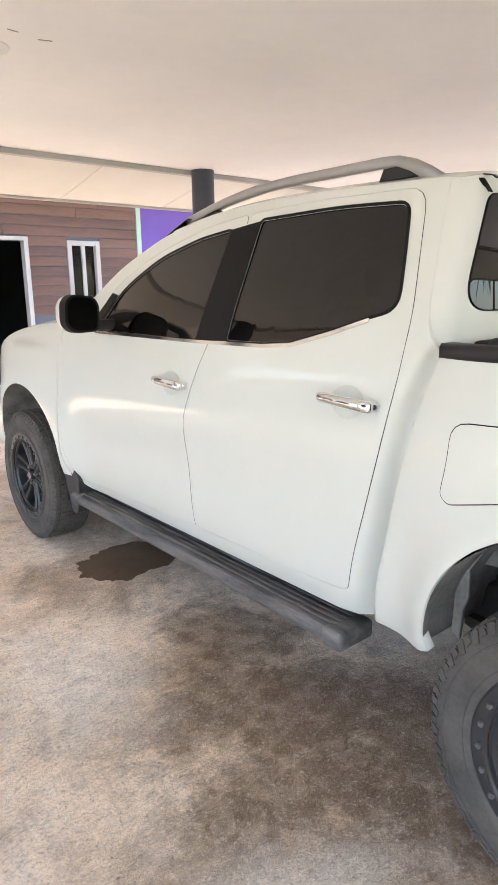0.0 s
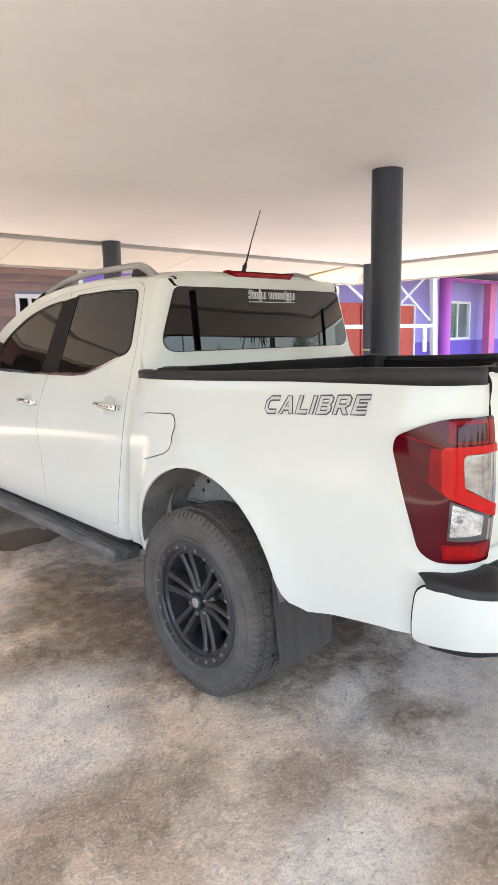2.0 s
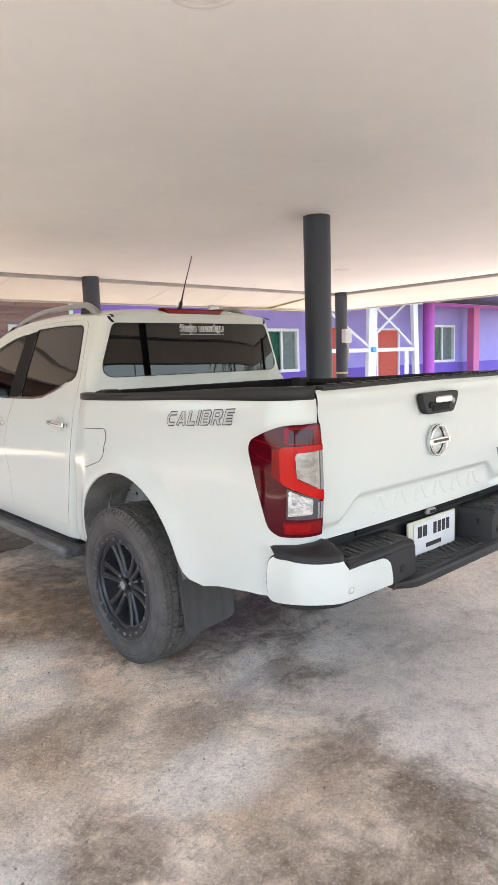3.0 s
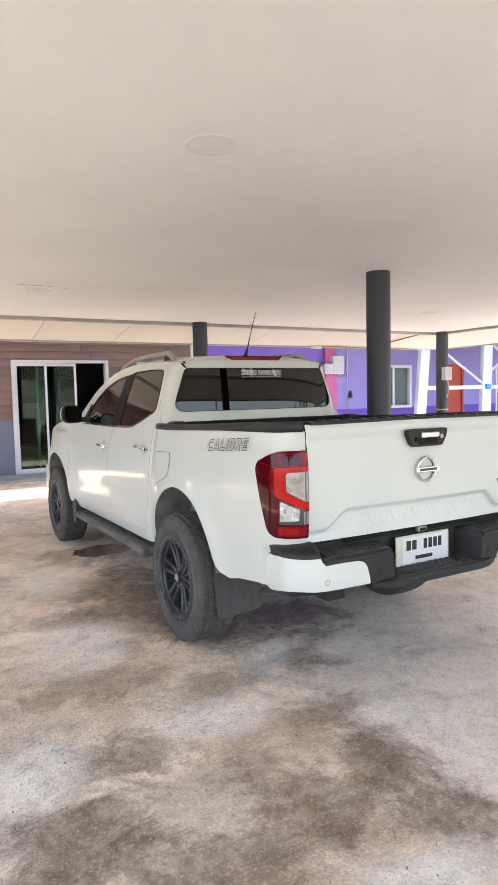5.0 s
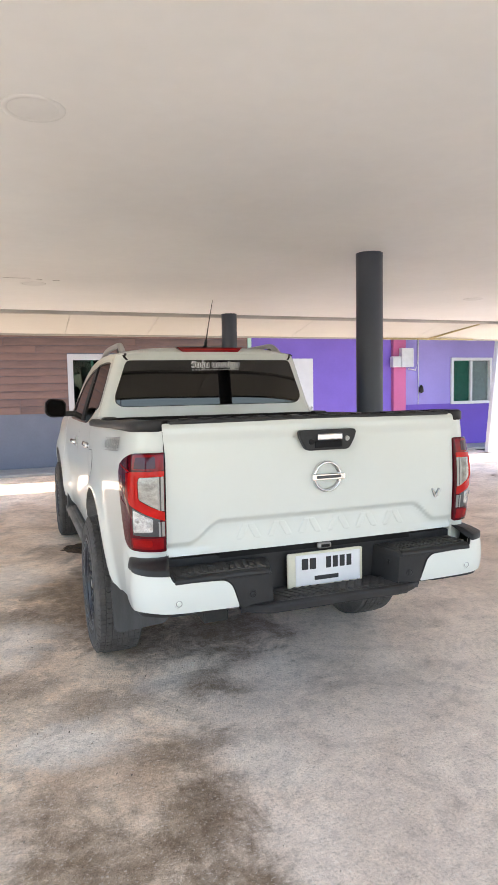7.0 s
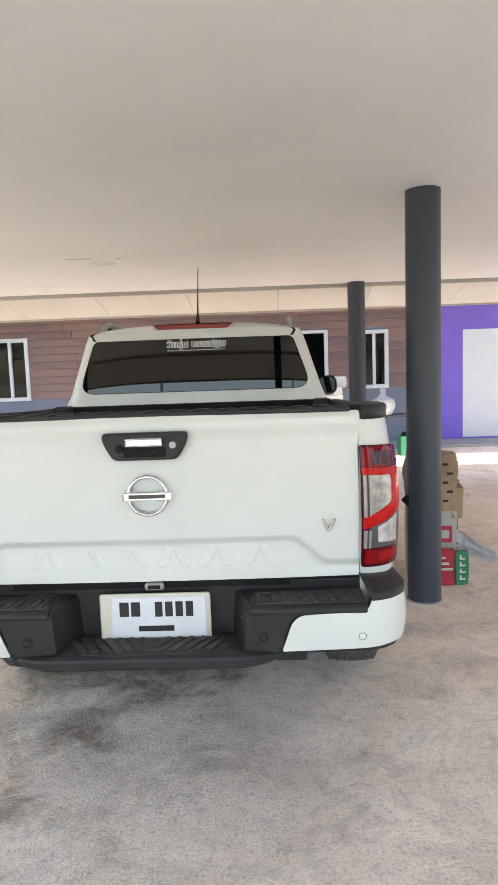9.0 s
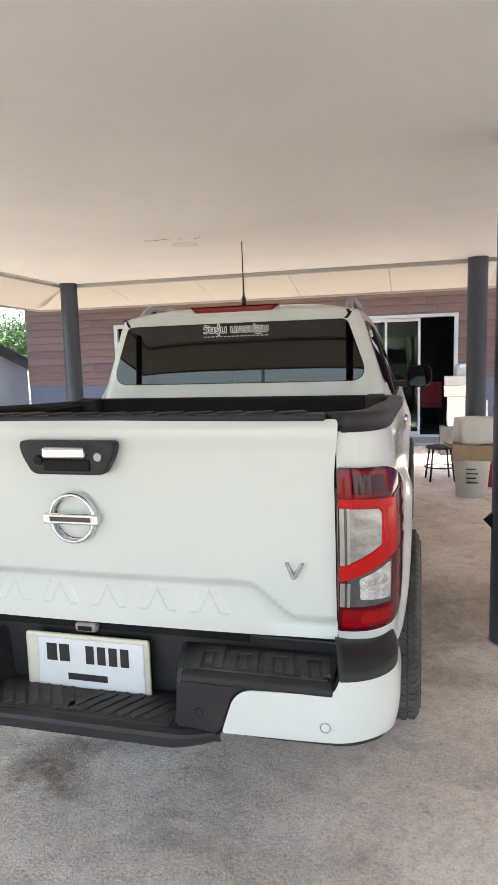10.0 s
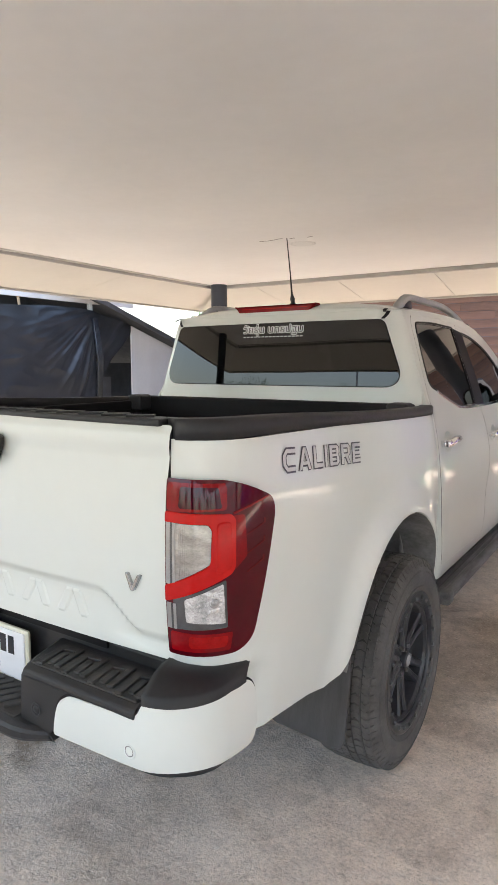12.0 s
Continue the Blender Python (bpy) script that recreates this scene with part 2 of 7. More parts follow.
SEAL = mat("window_seal", (0.008, 0.0075, 0.009), 0.55, 0.0, 0.2, 30, spec=0.2)
RED_LENS = mat("red_lens", (0.080, 0.0012, 0.006), 0.06, 0.0, 0.25, 12, spec=0.3)
RED_BRIGHT = mat("bright_red_lens", (0.52, 0.006, 0.005), 0.14, 0.0, 0.22, 9, 0.05, 30, spec=0.25)
RED_DIM = mat("dim_red_lens", (0.13, 0.0015, 0.004), 0.10, 0.0, 0.3, 16, spec=0.25)
RED_WARM = mat("warm_red_lens", (0.36, 0.004, 0.004), 0.12, 0.0, 0.4, 22, spec=0.25)
RED_MID = mat("mid_red_lens", (0.24, 0.002, 0.005), 0.10, 0.0, 0.35, 16, spec=0.25)
LAMP_DARK = mat("smoked_red_lens", (0.055, 0.002, 0.010), 0.04, 0.0, 0.2, 12, spec=0.35)
MIRROR = mat("mirror_silver", (0.07, 0.07, 0.075), 0.03, 1.0, 0.02, 20)
CLEAR_LENS = mat("clear_lens", (0.40, 0.385, 0.375), 0.22, 0.55, 0.45, 16, 0.12, 70, coat=0.6, tint=(0.16, 0.145, 0.14), stretch=(1, 1, 2.2))
FACET_LENS = mat("faceted_lens", (0.70, 0.70, 0.71), 0.2, 0.6, 0.5, 28, 0.5, 90, coat=0.6, tint=(0.26, 0.26, 0.27))
GREY_LENS = mat("grey_lens", (0.33, 0.32, 0.32), 0.18, 0.3, 0.25, 30, coat=0.6)
SMOKE_LENS = mat("dark_grey_lens", (0.075, 0.075, 0.08), 0.2, 0.2, 0.3, 20, coat=0.6)
PLATE = mat("plate_white", (0.76, 0.77, 0.80), 0.4, 0.0, 0.05, 20)
PLATE_RIM = mat("plate_rim", (0.68, 0.66, 0.55), 0.35, 0.0, 0.08, 20)
INK = mat("ink", (0.02, 0.02, 0.025), 0.5, 0.0, 0.1, 30)
DECAL = mat("decal_silver", (0.60, 0.60, 0.575), 0.35, 0.1, 0.05, 30)
DECAL_DARK = mat("decal_outline", (0.07, 0.065, 0.075), 0.35, 0.0, 0.05, 30)
WHITE = mat("white_frame", (0.68, 0.68, 0.69), 0.4, 0.0, 0.06, 6)
CEIL = mat("ceiling_board", (0.87, 0.855, 0.83), 0.75, 0.0, 0.05, 1.2, 0.05, 30)
EAVE = mat("eave_board", (0.66, 0.635, 0.585), 0.7, 0.0, 0.05, 2)
STEEL = mat("column_paint", (0.046, 0.055, 0.076), 0.42, 0.0, 0.12, 3, 0.05, 40)
WOOD = mat("wood_plank", (0.215, 0.130, 0.110), 0.6, 0.0, 0.35, 2.0, 0.3, 30, tint=(0.115, 0.08, 0.08), island=0.3, stretch=(0.6, 6, 6))
GREYWALL = mat("grey_blue_wall", (0.17, 0.19, 0.25), 0.7, 0.0, 0.1, 3, 0.05, 60)
PURPLE = mat("purple_wall", (0.20, 0.125, 0.56), 0.7, 0.0, 0.08, 2, 0.05, 60)
LILAC = mat("lilac_wall", (0.31, 0.26, 0.62), 0.7, 0.0, 0.08, 2, 0.05, 60)
DPURPLE = mat("deep_purple_wall", (0.14, 0.075, 0.44), 0.7, 0.0, 0.08, 2, 0.05, 60)
PINK = mat("pink_paint", (0.52, 0.12, 0.29), 0.6, 0.0, 0.1, 3)
MAGENTA = mat("magenta_paint", (0.43, 0.09, 0.49), 0.6, 0.0, 0.1, 3)
REDDOOR = mat("red_door_paint", (0.50, 0.055, 0.03), 0.5, 0.0, 0.15, 4)
MINT = mat("mint_trim", (0.55, 0.78, 0.66), 0.5, 0.0, 0.06, 6)
PANE = glass("window_glass", (0.22, 0.25, 0.25), 0.0, 1.4)
CLEARPANE = glass("clear_window_glass", (0.86, 0.92, 0.90), 0.0, 1.12)
GREENPANE = glass("green_window_glass", (0.30, 0.62, 0.52), 0.0, 1.5)
CURTAIN = mat("green_curtain", (0.014, 0.115, 0.078), 0.8, 0.0, 0.35, 10)
# near-black: shade of unlit rooms put into the colour; also used for dark furniture
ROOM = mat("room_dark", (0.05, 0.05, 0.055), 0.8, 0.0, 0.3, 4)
CONCRETE = concrete()


# ---- mesh helpers ----
def part(name, bm, material, parent, label="", smooth=False):
    """Links a bmesh as one mesh object under a thing or a part (or at top level)."""
    me = bpy.data.meshes.new(name)
    bm.normal_update()
    bm.to_mesh(me)
    bm.free()
    if smooth:
        me.polygons.foreach_set("use_smooth", [True] * len(me.polygons))
    me.materials.append(material)
    ob = new(name, me)
    ob.parent = parent
    if label:
        ob["label"] = label
    return ob


def thing(name, label, category, at=(0, 0, 0), group="", kind="", turn=0.0):
    e = new(name)
    e.matrix_world = pose(*at, 0, 0, turn)
    e.empty_display_size = 0.1
    return tagged(e, label, category, group, kind)


def box(x0, x1, y0, y1, z0, z1, bevel=0.0, seg=2, bm=None, m=None):
    own = bm is None
    b = bmesh.new()
    bmesh.ops.create_cube(b, size=1)
    bmesh.ops.transform(b, matrix=Matrix.Translation(((x0 + x1) / 2, (y0 + y1) / 2, (z0 + z1) / 2)) @ Matrix.Diagonal((abs(x1 - x0), abs(y1 - y0), abs(z1 - z0), 1)), verts=b.verts)
    if bevel:
        bmesh.ops.bevel(b, geom=b.edges[:], offset=bevel, segments=seg, affect="EDGES", profile=0.5)
    if m is not None:
        bmesh.ops.transform(b, matrix=m, verts=b.verts)
    return b if own else join(bm, b)


def join(a, b):
    me = bpy.data.meshes.new("tmp")
    b.to_mesh(me)
    b.free()
    a.from_mesh(me)
    bpy.data.meshes.remove(me)
    return a


def tube(points, radius, seg=10, taper=None, caps=True):
    """A round bar along a line of points."""
    b = bmesh.new()
    pts = [Vector(p) for p in points]
    rings = []
    for i, p in enumerate(pts):
        d = (pts[min(i + 1, len(pts) - 1)] - pts[max(i - 1, 0)]).normalized()
        up = Vector((0, 0, 1)) if abs(d.z) < 0.95 else Vector((1, 0, 0))
        s = d.cross(up).normalized()
        u = s.cross(d)
        r = radius if taper is None else radius * taper[i]
        rings.append([b.verts.new(p + (s * math.cos(a) + u * math.sin(a)) * r) for a in [2 * math.pi * k / seg for k in range(seg)]])
    for r0, r1 in zip(rings, rings[1:]):
        for k in range(seg):
            b.faces.new((r0[k], r0[(k + 1) % seg], r1[(k + 1) % seg], r1[k]))
    if caps:
        b.faces.new(rings[0][::-1])
        b.faces.new(rings[-1])
    bmesh.ops.recalc_face_normals(b, faces=b.faces)
    return b


def revolve(profile, seg=48, axis="X", bm=None):
    """Turns a profile of (along, radius) round an axis."""
    b = bm or bmesh.new()
    rings = []
    for a, r in profile:
        ring = []
        for k in range(seg):
            t = 2 * math.pi * k / seg
            c, s = r * math.cos(t), r * math.sin(t)
            ring.append(b.verts.new((a, c, s) if axis == "X" else (c, s, a) if axis == "Z" else (c, a, s)))
        rings.append(ring)
    for r0, r1 in zip(rings, rings[1:]):
        for k in range(seg):
            b.faces.new((r0[k], r0[(k + 1) % seg], r1[(k + 1) % seg], r1[k]))
    bmesh.ops.recalc_face_normals(b, faces=b.faces)
    return b


def prism(poly, y0, y1, bevel=0.0, axis="y"):
    """A solid from an outline in (a, z), pushed from y0 to y1 (axis y), or outline (a, z) = (y, z) along x (axis x), or (x, y) along z."""
    b = bmesh.new()

    def at(p, d):
        return (p[0], d, p[1]) if axis == "y" else (d, p[0], p[1]) if axis == "x" else (p[0], p[1], d)
    v0, v1 = [b.verts.new(at(p, y0)) for p in poly], [b.verts.new(at(p, y1)) for p in poly]
    b.faces.new(v0)
    b.faces.new(v1[::-1])
    for i in range(len(poly)):
        j = (i + 1) % len(poly)
        b.faces.new((v0[j], v0[i], v1[i], v1[j]))
    bmesh.ops.recalc_face_normals(b, faces=b.faces)
    if bevel:
        bmesh.ops.bevel(b, geom=b.edges[:], offset=bevel, segments=2, affect="EDGES", profile=0.5)
    return b


def rounded(poly, r, n=4):
    """An outline with its corners rounded; r: one radius or one for each corner."""
    out = []
    k = len(poly)
    for i in range(k):
        p, a, c = Vector(poly[i]), Vector(poly[i - 1]), Vector(poly[(i + 1) % k])
        ri = r[i] if isinstance(r, (list, tuple)) else r
        if ri <= 0:
            out.append(tuple(p))
            continue
        ri = min(ri, (a - p).length * 0.48, (c - p).length * 0.48)
        p0, p1 = p + (a - p).normalized() * ri, p + (c - p).normalized() * ri
        for j in range(n + 1):
            t = j / n
            out.append(tuple(p0 * (1 - t) ** 2 + p * 2 * t * (1 - t) + p1 * t ** 2))
    return out


def spline(xs, ys):
    """A smooth curve through the knots."""
    xs, ys = np.array(xs, float), np.array(ys, float)
    n = len(xs)
    h = np.diff(xs)
    A, r = np.eye(n), np.zeros(n)
    for i in range(1, n - 1):
        A[i, i - 1:i + 2] = h[i - 1], 2 * (h[i - 1] + h[i]), h[i]
        r[i] = 6 * ((ys[i + 1] - ys[i]) / h[i] - (ys[i] - ys[i - 1]) / h[i - 1])
    M = np.linalg.solve(A, r)
    X, Y, MM, H = xs.tolist(), ys.tolist(), M.tolist(), h.tolist()

    def f(x):
        x = min(max(x, X[0]), X[-1])
        i = 0
        while i < n - 2 and x > X[i + 1]:
            i += 1
        a, b = X[i + 1] - x, x - X[i]
        return (MM[i] * a ** 3 + MM[i + 1] * b ** 3) / (6 * H[i]) + (Y[i] / H[i] - MM[i] * H[i] / 6) * a + (Y[i + 1] / H[i] - MM[i + 1] * H[i] / 6) * b
    return f


def sstep(t):
    t = min(max(t, 0.0), 1.0)
    return t * t * (3 - 2 * t)


def panel(name, outer, holes, fn, material, parent, sgn=1, us=None, vs=None, step=0.06, rim=0.018, off=0.0, label="", edge=None, flare=0.0):
    """A curved sheet: an outline with holes in (u, v), laid on the surface fn(u, v), with its edges turned in by rim."""
    b = bmesh.new()
    edges = []
    for loop in [outer] + list(holes):
        vv = [b.verts.new((p[0], p[1], 0)) for p in loop]
        edges += [b.edges.new((vv[i], vv[(i + 1) % len(vv)])) for i in range(len(vv))]
    bmesh.ops.triangle_fill(b, use_beauty=True, edges=edges, normal=(0, 0, 1))
    u0, u1 = min(p[0] for p in outer), max(p[0] for p in outer)
    v0, v1 = min(p[1] for p in outer), max(p[1] for p in outer)
    us = us or []
    vs = vs or []
    us = sorted(set(us) | set(np.arange(u0 + step, u1, step).tolist()))
    vs = sorted(set(vs) | set(np.arange(v0 + step, v1, step).tolist()))
    for u in us:
        bmesh.ops.bisect_plane(b, geom=b.verts[:] + b.edges[:] + b.faces[:], dist=1e-5, plane_co=(u, 0, 0), plane_no=(1, 0, 0))
    for v in vs:
        bmesh.ops.bisect_plane(b, geom=b.verts[:] + b.edges[:] + b.faces[:], dist=1e-5, plane_co=(0, v, 0), plane_no=(0, 1, 0))
    bmesh.ops.recalc_face_normals(b, faces=b.faces)
    if sum(f.normal.z for f in b.faces) < 0:
        bmesh.ops.reverse_faces(b, faces=b.faces)
    b.verts.index_update()
    P, N = [], []
    for v in b.verts:
        u, w = v.co.x, v.co.y
        e = 0.002
        du = Vector(fn(u + e, w)) - Vector(fn(u - e, w))
        dv = Vector(fn(u, w + e)) - Vector(fn(u, w - e))
        n = du.cross(dv).normalized() * sgn
        P.append(Vector(fn(u, w)) + n * off)
        N.append(n)
    faces, normals = [], []
    for f in b.faces:
        idx = [v.index for v in f.verts]
        if sgn < 0:
            idx.reverse()
        faces.append(idx)
        normals += [N[i] for i in idx]
    flat = len(faces)
    verts = list(P)
    for e in b.edges:
        if len(e.link_faces) == 1 and rim:
            f = e.link_faces[0]
            i, j = e.verts[0].index, e.verts[1].index
            ring = [v.index for v in f.verts]
            k = ring.index(i)
            if ring[(k + 1) % len(ring)] != j:
                i, j = j, i
            if sgn < 0:
                i, j = j, i
            q = len(verts)
            out = (P[j] - P[i]).cross(N[i] + N[j]).normalized() * flare * sgn
            verts += [P[i], P[j], P[j] - N[j] * rim + out, P[i] - N[i] * rim + out]
            faces.append([q + 1, q, q + 3, q + 2])
            fnrm = (verts[q] - verts[q + 1]).cross(verts[q + 2] - verts[q + 1]).normalized()
            soft = (fnrm + (N[i] + N[j]) * 0.5).normalized()
            normals += [soft, soft, fnrm, fnrm]
    b.free()
    me = bpy.data.meshes.new(name)
    me.from_pydata([tuple(v) for v in verts], [], faces)
    me.polygons.foreach_set("use_smooth", [True] * len(me.polygons))
    me.normals_split_custom_set([tuple(n) for n in normals])
    me.materials.append(material)
    if edge:
        me.materials.append(edge)
        me.polygons.foreach_set("material_index", [0] * flat + [1] * (len(faces) - flat))
    ob = new(name, me)
    ob.parent = parent
    if label:
        ob["label"] = label
    return ob


# ---- the carport ----
CZ, BACK, LEFT, RIGHT, REAR = 2.607, 5.38, -1.30, 8.76, -3.6
EZ, OVER = 2.40, 1.02
ground = part("ground", box(-300, 300, -300, 300, -0.5, -0.02), mat("earth", (0.16, 0.14, 0.105), 0.9, 0, 0.4, 0.3, 0.3, 10), None)
tagged(ground, "bare dusty earth yard round the house", "ground", kind="structure")
slab = bmesh.new()
bmesh.ops.create_grid(slab, x_segments=2, y_segments=2, size=1)
bmesh.ops.transform(slab, matrix=Matrix.Translation((4.45, 3.10, 0)) @ Matrix.Diagonal((6.85, 7.00, 1, 1)), verts=slab.verts)
floor = tagged(part("floor", slab, CONCRETE, None), "worn brushed concrete floor with damp brown stains and shade painted under the truck", "floor", kind="structure")
ceiling = tagged(part("ceiling", box(LEFT, RIGHT, REAR, BACK, CZ, CZ + 0.08), CEIL, None), "smooth off-white plasterboard carport ceiling", "ceiling", kind="structure")
roof_deck = tagged(part("roof_deck", box(LEFT - OVER - 0.05, RIGHT + OVER + 0.05, REAR - OVER, BACK + OVER + 0.05, CZ + 0.25, CZ + 0.33), STEEL, None), "flat dark metal carport roof", "roof", kind="structure")


def eave(name, a0, a1, b0, b1, seams, axis):
    """One side of the eave: a sloping soffit of boards with open joints, a grey edge strip and a fascia."""
    e = thing(name, "cream sloping eave soffit boards with a grey edge strip", "eave", kind="structure")
    n = len(seams) + 1
    cuts = [a0] + seams + [a1]
    for i in range(n):
        s, t = cuts[i] + (0.003 if i else 0), cuts[i + 1] - (0.003 if i < n - 1 else 0)
        lean0 = (abs(b1 - b0) if i == 0 else 0)
        lean1 = (abs(b1 - b0) if i == n - 1 else 0)
        q = [(s, b0, CZ - 0.012), (t, b0, CZ - 0.012), (t + lean1, b1, EZ), (s - lean0, b1, EZ)]
        if axis == "y":
            q = [(p[1], p[0], p[2]) for p in q]
        bm = bmesh.new()
        lo = [bm.verts.new(p) for p in q]
        hi = [bm.verts.new((p[0], p[1], p[2] + 0.012)) for p in q]
        bm.faces.new(lo)
        bm.faces.new(hi[::-1])
        for k in range(4):
            bm.faces.new((lo[k], lo[(k + 1) % 4], hi[(k + 1) % 4], hi[k]))
        bmesh.ops.recalc_face_normals(bm, faces=bm.faces)
        part("soffit_board", bm, EAVE, e)
    sg = 1 if b1 > b0 else -1
    w = abs(b1 - b0)
    strip = (a0, a1, b0 - 0.02, b0 + 0.05 * sg, CZ - 0.045, CZ + 0.01)
    fas = (a0 - w, a1 + w, b1, b1 + 0.03 * sg, EZ - 0.025, EZ + 0.30)
    for nm, q, mt in (("edge_strip", strip, EDGE), ("fascia", fas, FASCIA)):
        bb = box(q[0], q[1], min(q[2:4]), max(q[2:4]), q[4], q[5], 0.004) if axis == "x" else box(min(q[2:4]), max(q[2:4]), q[0], q[1], q[4], q[5], 0.004)
        part(nm, bb, mt, e)
    return e


EDGE = mat("edge_strip_paint", (0.42, 0.405, 0.38), 0.6, 0, 0.08, 4)
FASCIA = mat("fascia_paint", (0.52, 0.495, 0.455), 0.6, 0, 0.1, 4)
eave("eave_north", LEFT, RIGHT, BACK, BACK + OVER, [LEFT + 1.2 * i + 0.55 for i in range(8)], "x")
eave("eave_west", REAR, BACK, LEFT, LEFT - OVER, [REAR + 2.44 * i for i in range(1, 5)], "y")
eave("eave_east", REAR, BACK, RIGHT, RIGHT + OVER, [REAR + 2.44 * i for i in range(1, 5)], "y")
eave("eave_south", LEFT, RIGHT, REAR, REAR - OVER, [LEFT + 2.44 * i for i in range(1, 4)], "x")


def column(x, y):
    c = thing("column", "dark blue-grey painted round steel column on the concrete", "column", (x, y, 0), "carport columns")
    part("shaft", revolve([(0.0, 0.108), (CZ + 0.003, 0.108)], 40, "Z"), STEEL, c, smooth=True)
    part("base_grout", revolve([(0.001, 0.117), (0.004, 0.113), (0.008, 0.108)], 32, "Z"), mat("grout", (0.42, 0.41, 0.40), 0.9, 0, 0.3, 20, 0.3, 60), c)
    return c


COL_A, COL_B, COL_C, COL_D = (3.65, 1.24), (3.815, 5.30), (8.72, 5.25), (-1.206, 5.30)
columns = [column(*p) for p in (COL_A, COL_B, COL_C, COL_D, (3.6, -2.85), (-1.25, -2.85), (-1.25, 1.24), (8.72, 1.24), (8.72, -2.85))]


lug = bmesh.new()
tip = [lug.verts.new(p) for p in ((-0.10, -0.03, 0.62), (-0.10, 0.03, 0.62), (-0.10, 0.03, 0.71), (-0.10, -0.03, 0.71), (-0.150, 0.0, 0.668))]
for a, b in ((0, 1), (1, 2), (2, 3), (3, 0)):
    lug.faces.new((tip[a], tip[b], tip[4]))
lug.faces.new(tip[3::-1])
bmesh.ops.recalc_face_normals(lug, faces=lug.faces)
part("bracket", lug, SEAL, columns[0], "small black bracket")


DISC = mat("lamp_disc", (0.80, 0.785, 0.76), 0.7, 0, 0.04, 4)


def downlight(x, y, r=0.12):
    d = thing("downlight", "round white recessed ceiling downlight, unlit", "ceiling light", (x, y, CZ), "ceiling downlights")
    part("trim_ring", revolve([(0.0, r), (-0.003, r * 0.985), (-0.004, r * 0.9), (-0.003, r * 0.8), (0.0, r * 0.78)], 40, "Z"), DISC, d, smooth=True)
    part("diffuser", revolve([(-0.002, r * 0.79), (-0.003, 0.001)], 40, "Z"), DISC, d)


for dx, dy in ((1.02, -0.69), (6.36, -0.69), (1.13, 3.32), (6.33, 3.22)):
    downlight(dx, dy)
CRACK = mat("crack_shadow", (0.30, 0.28, 0.255), 0.9, 0, 0.3, 30)
for pts in ([(0.86, 3.03), (0.95, 3.045), (1.02, 3.03), (1.10, 3.015)], [(1.15, 3.055), (1.20, 3.06)], [(1.30, 3.09), (1.36, 3.07)]):
    e = thing("ceiling_crack", "fine open crack in the ceiling board", "crack", (0, 0, CZ), "ceiling cracks", "structure")
    part("crack_line", tube([(x, y, -0.001) for x, y in pts], 0.0024, 6), CRACK, e)

# ---- the house behind: wood cladding, grey base, purple wing ----
HY = 10.10
HX0, GX, HTOP = -5.05, 5.86, 3.1


def holed_wall(name, x0, x1, z0, z1, openings, material, label, y=HY, thick=0.18):
    """A wall along x with openings (x0, x1, z0, z1) cut through it."""
    bm = bmesh.new()
    xs = sorted({x0, x1, *[a for o in openings for a in o[:2]]})
    zs = sorted({z0, z1, *[a for o in openings for a in o[2:]]})
    for i in range(len(xs) - 1):
        for j in range(len(zs) - 1):
            cx, cz = (xs[i] + xs[i + 1]) / 2, (zs[j] + zs[j + 1]) / 2
            if any(o[0] < cx < o[1] and o[2] < cz < o[3] for o in openings):
                continue
            box(xs[i], xs[i + 1], y, y + thick, zs[j], zs[j + 1], bm=bm)
    bmesh.ops.remove_doubles(bm, verts=bm.verts, dist=1e-4)
    return tagged(part(name, bm, material, None), label, "wall", kind="structure")


WIN_A, WIN_B, WIN_C = (-2.93, -2.19, 1.13, 2.36), (-0.72, 0.0, 1.13, 2.34), (4.58, 5.11, 1.15, 2.28)
SLIDE = (1.97, 3.90, 0.05, 2.27)
PDOOR = (6.62, 7.48, 0.08, 2.24)
PWIN = (11.37, 12.62, 1.10, 2.24)
PWIN2 = (19.2, 20.75, 1.15, 2.40)
openings = [WIN_A, WIN_B, WIN_C, SLIDE]
holed_wall("wall_north", HX0, GX, 0.0, HTOP, openings, GREYWALL, "grey-blue rendered house wall behind the carport")
holed_wall("wall_north_purple", GX + 0.09, 9.62, 0.0, HTOP, [PDOOR], PURPLE, "bright purple rendered house wall")
holed_wall("wall_north_lilac", 9.62, 26.0, 1.12, HTOP, [PWIN, PWIN2, (13.75, 14.75, 0.05, 2.28), (16.2, 17.4, 0.05, 2.3)], LILAC, "pale lilac rendered house wall")
base_wall = thing("wall_north_base", "deep purple painted base of the lilac wall", "wall", kind="structure")
for a, b in ((9.96, 13.75), (14.75, 16.2), (17.4, 26.0)):
    part("base_panel", box(a, b, HY - 0.012, HY + 0.18, 0.0, 1.10), DPURPLE, base_wall)
tagged(part("corner_trim", box(GX - 0.005, GX + 0.085, HY - 0.03, HY + 0.1, 0.0, HTOP, 0.004), MINT, None), "pale mint corner trim strip", "trim", kind="structure")
tagged(part("wall_west", box(HX0, HX0 + 0.18, HY + 0.18, HY + 7, 0, HTOP), GREYWALL, None), "grey-blue rendered side wall of the house", "wall", kind="structure")
# unseen wall, added to cut skylight on the east ceiling and eave
tagged(part("wall_east", box(17.0, 17.2, -6.0, 4.6, 0, HTOP), EAVE, None), "unseen plain cream wall added across the yard to block light", "wall", kind="structure")
